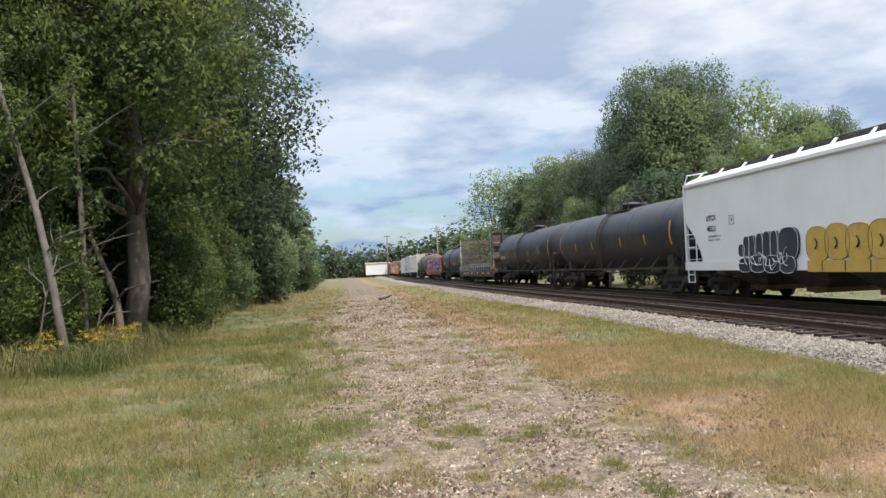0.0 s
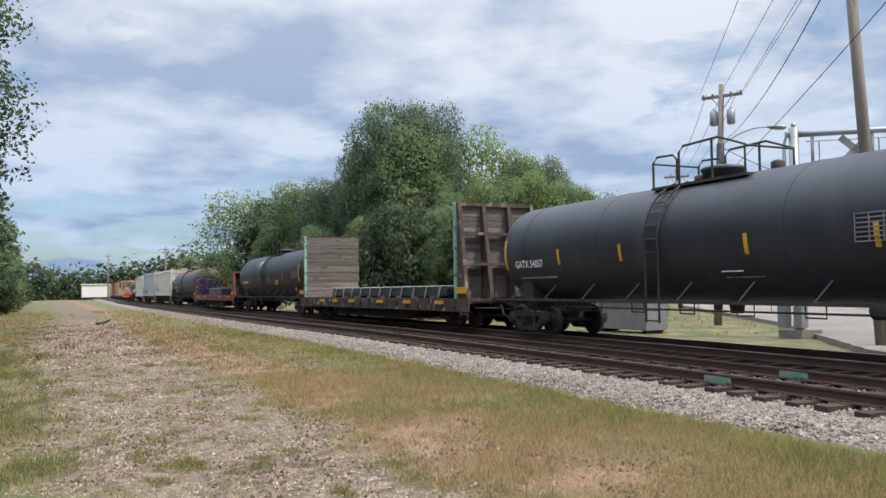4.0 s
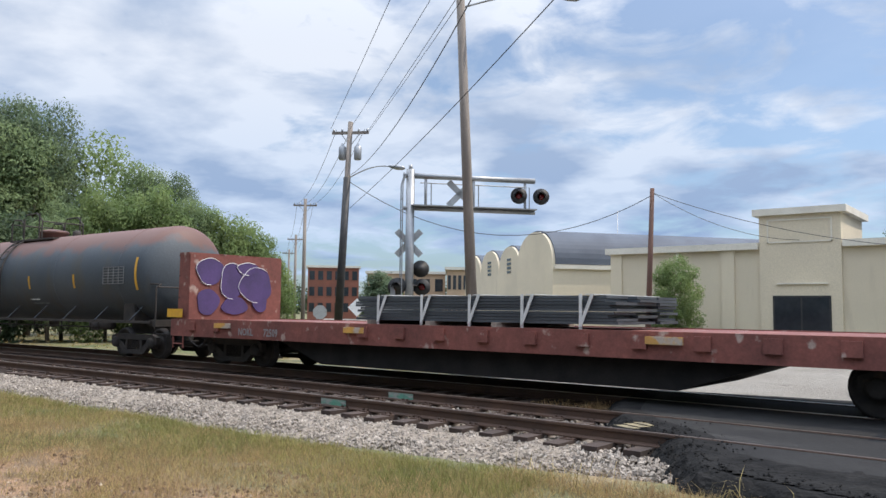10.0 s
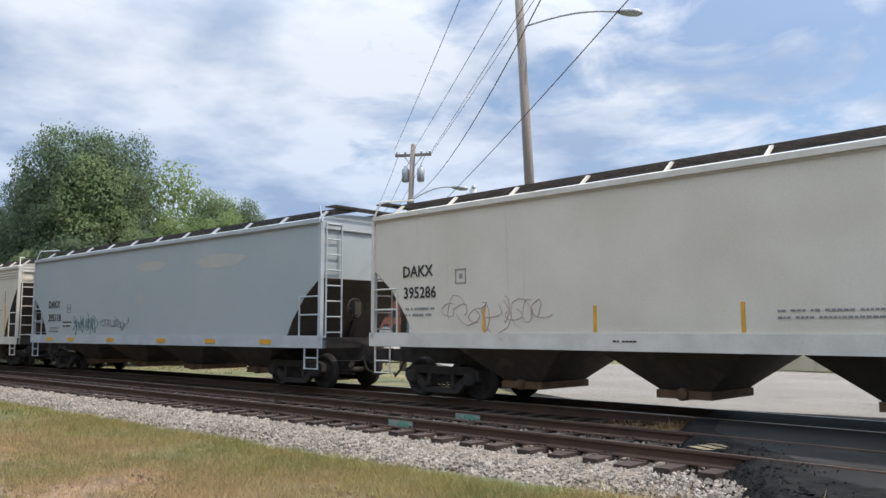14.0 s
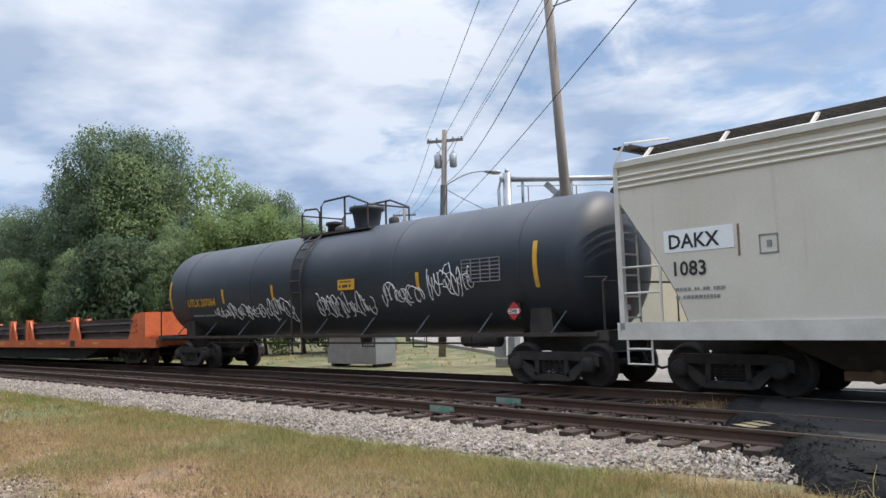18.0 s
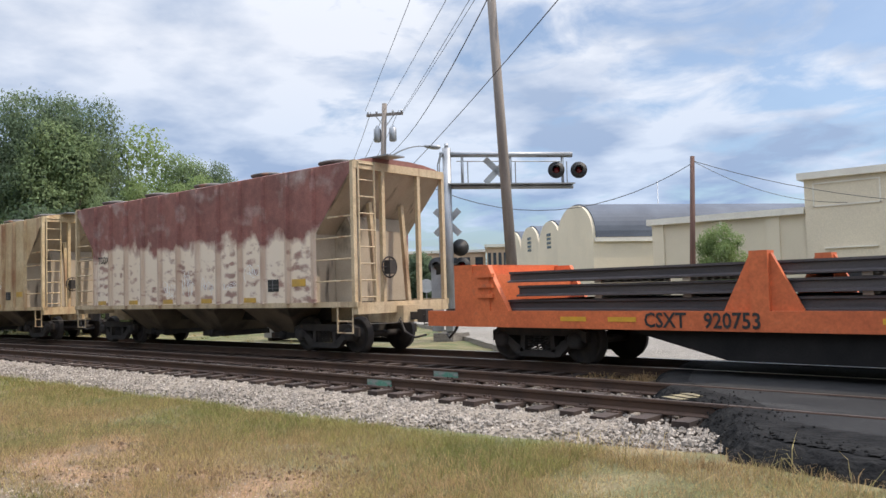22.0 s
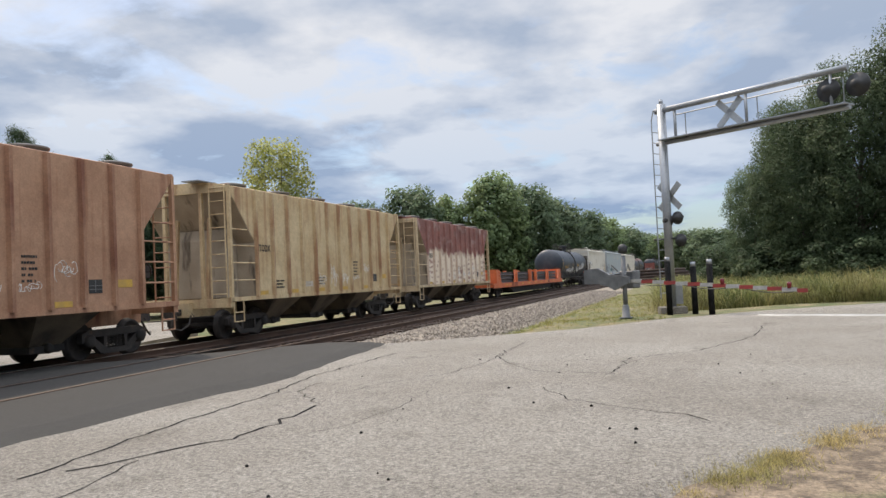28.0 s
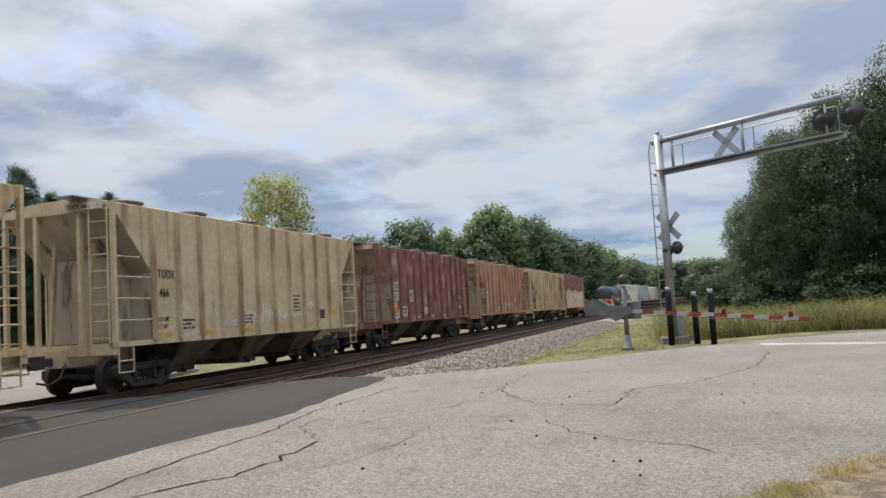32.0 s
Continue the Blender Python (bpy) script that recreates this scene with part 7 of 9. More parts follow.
SHOULDER = ([-2.8, -2.2, -1.45, -0.6, 0, 1.6], [-0.46, -0.42, -0.275, -0.25, -0.27, -0.27])
loose_stones("ballast_stones", 34000, -32, -3.0, -2.75, -0.3, 0.037, 1, "pale crushed stones on the ballast shoulder", SHOULDER)
loose_stones("ballast_stones", 11000, -26, -4.3, -0.5, 2.6, 0.032, 2, "stones among the ties of the near track", ([-1, 0, 0.75, 2.6], [-0.255, -0.225, -0.21, -0.23]))
loose_stones("ballast_stones", 9000, -90, -34, -2.5, -0.5, 0.055, 4, "pale crushed stones on the ballast shoulder", SHOULDER)
loose_stones("ballast_stones", 13000, 18.5, 75, -4.1, -0.5, 0.05, 3, "pale crushed stones on the ballast shoulder", ([-4.3, -3.2, -1.6, -0.6, 0], [-0.55, -0.42, -0.275, -0.25, -0.27]))


def grit(name, n, xs, ys, size, material, seed, label, category, keep=lambda x, y, r: True):
    """Small low pyramids strewn over the ground."""
    rng_ = np.random.RandomState(seed)
    pts = []
    while len(pts) < n:
        u = rng_.uniform()
        x, y = xs[1] + (xs[0] - xs[1]) * u ** 1.3, rng_.uniform(*ys)
        if keep(x, y, rng_):
            pts.append((x, y, ground_z(x, y) + 0.03 * noise.noise((x * 0.5, y * 0.5, 0)) + 0.015 * noise.noise((x * 2.1, y * 2.1, 3))))
    P = np.array(pts)
    a = rng_.uniform(0, 6.28, n)
    s = size * (0.45 + 1.4 * rng_.uniform(0, 1, n) ** 2)
    V = np.zeros((n, 5, 3))
    for k in range(4):
        q = s * rng_.uniform(0.6, 1.2, n)
        V[:, k] = P + np.stack([q * np.cos(a + 1.57 * k), q * np.sin(a + 1.57 * k), -0.2 * s], 1)
    V[:, 4] = P + np.stack([0.3 * s * rng_.normal(size=n), 0.3 * s * rng_.normal(size=n), s * rng_.uniform(0.4, 0.95, n)], 1)
    F = (np.array([(0, 1, 4), (1, 2, 4), (2, 3, 4), (3, 0, 4)])[None] + 5 * np.arange(n)[:, None, None]).reshape(-1, 3)
    me = bpy.data.meshes.new(name)
    me.from_pydata(V.reshape(-1, 3).tolist(), [], F.tolist())
    me.materials.append(material)
    return tagged(new(name, me), label, category, kind="stuff")


def on_path(x, y, r):
    c = 1.7 + 0.25 * math.sin(x * 0.06) + 0.03 * max(-10, min(0, x + 12))
    return r.uniform() < math.exp(-((y - c) / 2.0) ** 2) * (0.35 + 0.65 * (noise.noise((x * 0.9, y * 0.9, 6)) > -0.1))


M["gravel"] = surface("gravel", (0.36, 0.30, 0.235), (0.20, 0.155, 0.115), 0.95, 0, 6, 40, 0.1, island=0.6)
M["litter"] = surface("litter", (0.085, 0.05, 0.03), (0.14, 0.085, 0.05), 0.95, 0, 6, 40, 0.1, island=0.5)
grit("path_gravel", 38000, (-22, -4.5), (-1.8, 5.2), 0.014, M["gravel"], 6, "small gravel on the worn track", "gravel", on_path)
grit("path_gravel", 16000, (-60, -21), (-1.2, 4.6), 0.03, M["gravel"], 9, "small gravel on the worn track", "gravel", on_path)
grit("leaf_litter", 6000, (-50, -24), (-2.0, 5.0), 0.045, M["litter"], 10, "dark leaf litter and bark on the worn track", "leaf litter", lambda x, y, r: noise.noise((x * 0.5, y * 1.4, 2)) > r.uniform(-0.25, 0.5))
grit("leaf_litter", 20000, (-26, -4.5), (-2.5, 6.0), 0.022, M["litter"], 7, "dark leaf litter and bark on the worn track", "leaf litter", lambda x, y, r: noise.noise((x * 0.7, y * 1.4, 2)) > r.uniform(-0.25, 0.5))
grit("road_grit", 14000, (5.5, 20), (-8.5, 4.6), 0.011, M["gravel"], 8, "loose grit on the concrete road", "gravel", lambda x, y, r: x + 0.95 * y > 6.6 and y < 5.4 - 0.06 * x)


# ---- trees ----
def crown_mesh(name, blobs, n, leaf, material, seed, droop=0.0, long=1.6, slim=0.42, together=1.0):
    """Leaf clumps scattered through a set of lobes (centre, radii)."""
    rng_ = np.random.RandomState(seed)
    vol = np.array([b[3] * b[4] * b[5] for b in blobs]) ** 0.75
    pick = rng_.choice(len(blobs), n, p=vol / vol.sum())
    b = np.array(blobs)[pick]
    d = rng_.normal(size=(n, 3))
    d /= np.linalg.norm(d, axis=1)[:, None]
    r = rng_.uniform(0.25, 1.0, n) ** 0.45
    lump = 1 + 0.22 * np.sin(d[:, 0] * 5 + b[:, 0]) * np.cos(d[:, 2] * 4 + b[:, 1])
    C = b[:, :3] + d * b[:, 3:6] * (r * lump)[:, None] + rng_.normal(0, 0.8 * leaf, (n, 3))
    out = d + 0.7 * rng_.normal(size=(n, 3))
    out[:, 2] += 0.5 - droop
    out /= np.linalg.norm(out, axis=1)[:, None]
    a = np.cross(out, rng_.normal(size=(n, 3)))
    a /= np.linalg.norm(a, axis=1)[:, None]
    c = np.cross(out, a)
    s = leaf * rng_.uniform(0.55, 1.25, n)[:, None]
    fold = out * s * 0.25
    V = np.stack([C - a * s * long * 0.5, C + c * s * slim + fold, C + a * s * long * 0.5, C - c * s * slim + fold], 1).reshape(-1, 3)
    # the leaves of a lobe catch the light together, as leaf sprays do
    mass = C - np.average(C, axis=0)
    mass /= np.linalg.norm(mass, axis=1)[:, None] + 1e-6
    face = 0.55 * d + 0.4 * mass * together + 0.4 * rng_.normal(size=(n, 3)) + (0, 0, 0.55)
    face /= np.linalg.norm(face, axis=1)[:, None]
    F = np.arange(4 * n).reshape(-1, 4)
    turn = (out * face).sum(1) > 0
    F[turn] = F[turn][:, ::-1]
    me = bpy.data.meshes.new(name)
    me.from_pydata(V.tolist(), [], F.tolist())
    me.polygons.foreach_set("use_smooth", np.ones(n, dtype=bool))
    me.normals_split_custom_set_from_vertices(np.repeat(face, 4, axis=0).tolist())
    me.materials.append(material)
    return me


def trunk_mesh(h, r, limbs, seed, lean=0.05, reach=1.0, forked=True, wave=0.018):
    rng_ = random.Random(seed)
    bm = B()
    pts = [(lean * h * (k / 7) ** 1.5 + rng_.uniform(-1, 1) * (k > 0) * wave * h, rng_.uniform(-1, 1) * (k > 0) * wave * h, h * k / 7) for k in range(8)]
    tube(bm, pts, r, 9, r * 0.25)
    fork = Vector(pts[2])
    side = Vector((rng_.uniform(-1, 1), rng_.uniform(-1, 1), 0)).normalized() * h * 0.16
    if forked:
        tube(bm, [fork, fork + side * 0.35 + Vector((0, 0, h * 0.16)), fork + side * 0.7 + Vector((0.1, 0, h * 0.36)), fork + side + Vector((0, 0.1, h * 0.58))], r * 0.62, 8, r * 0.15)
    for i in range(limbs):
        f = rng_.uniform(0.28, 0.9)
        p = Vector(pts[int(f * 7)])
        a, ln = rng_.uniform(0, 6.28), h * reach * rng_.uniform(0.14, 0.30) * (1.15 - 0.5 * f)
        q = [p]
        for k in range(1, 5):
            a += rng_.uniform(-0.45, 0.45)
            q.append(q[-1] + Vector((math.cos(a) * ln / 4, math.sin(a) * ln / 4, ln / 4 * rng_.uniform(-0.1, 0.95))))
        tube(bm, q, r * 0.3, 6, r * 0.06)
        for k in (2, 3):
            b = a + rng_.uniform(-1.3, 1.3)
            e = Vector((math.cos(b), math.sin(b), rng_.uniform(-0.3, 0.8))) * ln * 0.2
            tube(bm, [q[k], q[k] + e, q[k] + e * 1.8 + Vector((0, 0, -0.05 * ln))], r * 0.11, 4, r * 0.03)
    me = bpy.data.meshes.new("trunk")
    bm.to_mesh(me)
    bm.free()
    me.materials.append(M["bark"])
    return me


def lobes(h, w, base, n, seed):
    """Lobes of an uneven broad crown, from height base to h, half width w."""
    rng_ = random.Random(seed)
    out = [(0, 0, base + (h - base) * 0.55, w * 0.6, w * 0.6, (h - base) * 0.42)]
    for i in range(n):
        f = (i + 0.5) / n
        a = i * 2.4 + rng_.uniform(-0.4, 0.4)
        z = base + (h - base) * (0.06 + 0.88 * f)
        ww = w * (0.42 + 0.55 * math.sin(math.pi * min(1, 0.18 + 0.72 * f)))
        rr = w * rng_.uniform(0.24, 0.4)
        k = max(0, ww - rr * 0.8)
        out.append((k * math.cos(a), k * math.sin(a), z, rr, rr, rr * rng_.uniform(0.6, 0.95)))
    return out


TREE_KINDS = {}


def tree_kind(key, h, w, base, nlobe, n, leaf, material, seed, r=0.25, limbs=9, droop=0.0):
    TREE_KINDS[key] = (trunk_mesh(h * 0.86, r, limbs, seed), crown_mesh("crown", lobes(h, w, base, nlobe, seed), n, leaf, material, seed, droop), h)


tree_kind("broad_a", 15, 5.2, 1.6, 34, 36000, 0.165, M["leaf_dark"], 1, 0.32, 12)
tree_kind("broad_b", 15, 4.8, 1.2, 32, 34000, 0.165, M["leaf_mid"], 2, 0.28, 12)
tree_kind("tall_a", 24, 7.5, 2.4, 56, 60000, 0.2, M["leaf_shaded"], 3, 0.45, 16, 0.3)
tree_kind("tall_b", 22, 6.0, 1.5, 44, 52000, 0.2, M["leaf_shaded"], 4, 0.32, 14, 0.2)
tree_kind("light", 9, 3.6, 0.2, 24, 22000, 0.15, M["leaf_light"], 5, 0.14, 9)
tree_kind("yellow", 11.5, 2.5, 3.0, 44, 8500, 0.15, M["leaf_yellow"], 6, 0.1, 14)
tree_kind("airy", 10, 3.6, 2.2, 26, 5200, 0.17, M["leaf_light"], 7, 0.16, 14)
tree_kind("open", 15, 4.2, 3.6, 34, 42000, 0.12, M["leaf_wood"], 17, 0.36, 24, 0.35)
tree_kind("vine", 15, 3.8, 0.9, 46, 44000, 0.11, M["leaf_wood"], 19, 0.11, 24, 0.5)
tree_kind("shrub", 4.2, 1.7, 0.0, 34, 12000, 0.085, M["leaf_wood"], 18, 0.05, 10)
tree_kind("bush", 4.2, 2.6, 0.0, 20, 12000, 0.13, M["leaf_mid"], 8, 0.07, 8)
tree_kind("bush_dark", 4.2, 2.8, 0.0, 20, 12000, 0.14, M["leaf_shaded"], 9, 0.07, 8)


tree_kind("far_a", 15, 5.2, 1.2, 26, 9000, 0.42, M["leaf_dark"], 11, 0.3, 6)
tree_kind("far_b", 15, 4.8, 0.8, 24, 9000, 0.42, M["leaf_mid"], 12, 0.3, 6)


def pine_kind(key, h, seed, n=24000):
    """Needle tufts at the ends of upswept branches, with sky between them."""
    rng_ = random.Random(seed)
    blobs = []
    for i in range(150):
        f = 0.16 + 0.84 * (i / 149) ** 0.85
        a, k = i * 2.4 + rng_.uniform(-0.5, 0.5), 3.6 * (1.05 - f) ** 0.62 * rng_.uniform(0.25, 1.1)
        r = rng_.uniform(0.18, 0.44) * (1.3 - 0.55 * f)
        blobs.append((k * math.cos(a), k * math.sin(a), h * f + 0.2 * k - 0.4 + rng_.uniform(-0.4, 0.4), r, r, r * 1.05))
    TREE_KINDS[key] = (trunk_mesh(h * 0.95, 0.17, 26, seed, 0.01, 0.55, False), crown_mesh("crown", blobs, n, 0.14, M["needle"], seed, -0.4, 3.4, 0.15), h)


pine_kind("pine_a", 13, 21)
pine_kind("pine_b", 12, 22)
tree_kind("ash", 12, 2.2, 2.4, 60, 5200, 0.15, M["leaf_ash"], 27, 0.13, 22)


def plant(key, x, y, h, label, name="tree", turn=None, wide=1.0, group="trees along the line", lean=0.0):
    if math.hypot(x, y) > 68:
        key = {"broad_a": "far_a", "broad_b": "far_b"}.get(key, key)
    tm, cm, h0 = TREE_KINDS[key]
    k = h / h0
    z = ground_z(x, y) - 0.05 - (0.3 if math.hypot(x, y) > 300 else 0)
    t = thing(name, label, "bush" if name == "bush" else "tree", group)
    t.matrix_basis = pose(x, y, z, lean, 0, random.uniform(0, 360) if turn is None else turn)
    t.scale = (k * wide, k * wide, k)
    shared("trunk", tm, t, Matrix())
    shared("crown", cm, t, Matrix())
    return t


def at_angle(az, r):
    """Place at a bearing, anticlockwise from straight across the line, and a distance from the standpoint."""
    return -r * math.sin(radians(az)), r * math.cos(radians(az))


def trees():
    dark, mid = "tall broadleaf tree in dense dark green leaf", "broadleaf tree in mid-green leaf"
    # wood on the near side, along the worn track
    for x, y, h, k, w in ((-47, -10.3, 24, "tall_a", 1.1), (-36, -13.5, 23, "tall_b", 1.0), (-33, -11.5, 17, "tall_b", 0.7), (-27, -14, 21, "tall_b", 0.9), (-24.6, -6.35, 15, "open", 1.0), (-20.8, -8.8, 14, "vine", 0.6), (-27.5, -9.8, 16, "vine", 0.9), (-23, -12.5, 18, "tall_b", 0.8), (-22, -16, 20, "tall_a", 0.9), (-58, -10.6, 17, "tall_a", 1.0), (-72, -9.0, 14, "broad_a", 1.2), (-86, -9, 13, "broad_b", 1.2), (-100, -9, 12.5, "broad_a", 1.2), (-118, -9.5, 12, "broad_b", 1.2), (-138, -10.5, 12, "broad_a", 1.3), (-165, -11, 12, "broad_b", 1.4), (-195, -12, 12, "broad_a", 1.4), (-66, -17, 18, "far_b", 1.2), (-48, -19, 22, "far_a", 1.2), (-36, -21, 24, "far_a", 1.2), (-19, -19, 20, "far_b", 1.2)):
        plant(k, x, y, h, dark if "a" in k[-1] else mid, wide=w, group="trees of the wood", turn=30 if x == -47 else None, lean=-4.5 if x == -47 else 0)
    for x, y, h, k in ((-19.4, -6.9, 2.6, "shrub"), (-26.4, -5.6, 3.6, "shrub"), (-29.5, -5.6, 3.4, "shrub"), (-36, -8.0, 5.5, "light"), (-44, -7.2, 4.2, "bush"), (-52, -6.6, 5.0, "bush_dark"), (-60, -6.8, 6.0, "bush"), (-70, -6.4, 6.0, "light"), (-82, -6.2, 5.0, "bush_dark"), (-95, -6.0, 5.0, "bush"), (-112, -6.0, 5.0, "bush_dark"), (-29, -8.6, 3.6, "bush"), (-25, -9.2, 3.0, "bush_dark"), (-21, -10.0, 3.5, "bush"), (-18.5, -11.5, 4.0, "bush_dark"), (-32, -9.5, 5, "bush_dark"), (-22.6, -8.0, 3.4, "shrub"), (-26.4, -6.9, 4.2, "shrub"), (-29.5, -7.4, 4.6, "shrub"), (-34, -7.6, 5.2, "shrub"), (-40, -7.6, 6.0, "shrub")):
        plant(k, x, y, h, "leafy undergrowth at the edge of the wood", "bush", group="undergrowth at the wood")
    # bare pale saplings leaning out of the wood
    for x, y, rz, lean, ln in ((-18.6, -7.0, 70, 16, 2.6), (-20.4, -6.9, 200, -24, 3.4), (-19.6, -6.4, 60, 42, 1.8)):
        t = thing("bare_sapling", "bare pale sapling leaning at the wood's edge", "sapling", "bare saplings")
        t.matrix_basis = pose(x, y, ground_z(x, y) - 0.05, 0, lean, rz)
        bm = B()
        tube(bm, [(0, 0, 0), (0.06, 0.03, ln * 0.3), (-0.02, 0.06, ln * 0.6), (0.08, 0, ln)], 0.035, 7, 0.01)
        part("stem", bm, M["dead_wood"], t)
        for k, (f, b) in enumerate(((0.45, 0.7), (0.62, -0.8), (0.8, 0.5))):
            bm = B()
            tube(bm, [(0, 0.04, ln * f), (b * 0.3, 0.15, ln * f + 0.25), (b * 0.75, 0.1 * k, ln * f + 0.42), (b, 0.2, ln * f + 0.75)], 0.02, 5, 0.006)
            part("twig", bm, M["dead_wood"], t)
    # slender stems at the wood's edge
    for x, y, top, r, label in ((-18.5, -6.15, (-0.25, -1.35, 6.9), 0.1, "pale slanting tree stem at the wood's edge"), (-23.6, -6.35, (-0.6, -0.9, 3.6), 0.13, "side stem growing beside the thick trunk"), (-19.5, -6.15, (0.15, 0.1, 6.5), 0.085, "thin vine-hung tree stem"), (-26.5, -8.5, (0.4, 0.3, 7.0), 0.13, "thin dark tree stem in the wood"), (-29.0, -8.2, (0.2, -0.5, 7.0), 0.12, "thin dark tree stem in the wood")):
        t = thing("slender_tree", label, "tree", "stems at the wood's edge", pose(x, y, ground_z(x, y) - 0.1))
        q = Vector(top)
        pts = [q * f + Vector((0.12 * math.sin(7 * f + x), 0.1 * math.sin(5 * f + y), 0)) * (f > 0) for f in np.linspace(0, 1, 9)]
        part("trunk", tube(B(), pts, r, 9, r * 0.5), M["dead_wood"] if "pale" in label else M["bark"], t)
        if r < 0.12:
            blobs = [(*(pts[f] + Vector((0.25 * math.cos(f * 2 + k), 0.25 * math.sin(f * 3 + k), 0.3 * k - 0.3))), 0.32, 0.32, 0.42) for f in range(2 if "vine" in label else 6, 9) for k in range(3)]
            shared("vine_leaves", crown_mesh("vine_leaves", blobs, 1800 if "vine" in label else 700, 0.085, M["leaf_wood"], int(-x * 10)), t, Matrix())
        for k, f in enumerate((3, 4, 5, 6, 7)):
            d = Vector((0.5 * math.cos(k * 2.3), 0.6 * math.sin(k * 2.3 + 1), 0.4 + 0.1 * k))
            part("branch", tube(B(), [pts[f], pts[f] + d * 0.7, pts[f] + d * 1.3 + Vector((0, 0.2, -0.1)), pts[f] + d * 1.9 + Vector((0.1, 0.5, -0.25))], r * 0.28, 5, r * 0.08), M["dead_wood"], t)
    # trees beyond the train, up the line
    for az, r, h, k, w in ((67.7, 58, 15.4, "broad_a", 0.8), (65.2, 58, 15.4, "broad_a", 0.72), (69.8, 60, 12.6, "broad_a", 0.7), (66.3, 56, 13.0, "broad_b", 0.9), (72.4, 62, 10.4, "broad_a", 0.8), (74.4, 66, 10.6, "broad_b", 1.0), (76.5, 72, 9.8, "broad_a", 1.0), (62.0, 60, 13.6, "airy", 0.9), (58.4, 58, 11.8, "broad_b", 0.6), (56.8, 57, 11.0, "broad_a", 0.7), (60.6, 46, 8.4, "light", 0.8), (57.6, 46, 8.6, "light", 0.8), (63.2, 48, 7.6, "broad_b", 0.8), (78.6, 78, 11.0, "airy", 1.1), (55.0, 46, 7.8, "broad_b", 0.85), (52.8, 46, 7.2, "light", 0.85), (51.2, 46, 6.0, "light", 0.8), (49.8, 47, 4.6, "light", 0.8), (64, 46, 6.5, "broad_b", 0.9), (67, 48, 6.5, "bush_dark", 0.8), (70, 52, 6.5, "broad_b", 0.8), (73, 58, 6.5, "broad_b", 0.9), (76.6, 66, 6.2, "broad_b", 0.9), (80, 95, 6.5, "broad_a", 1.2), (81.6, 120, 7, "broad_b", 1.2)):
        x, y = at_angle(az, r)
        plant(k, x, y, h, dark if k == "broad_a" else "leafy green tree beyond the train", wide=w)
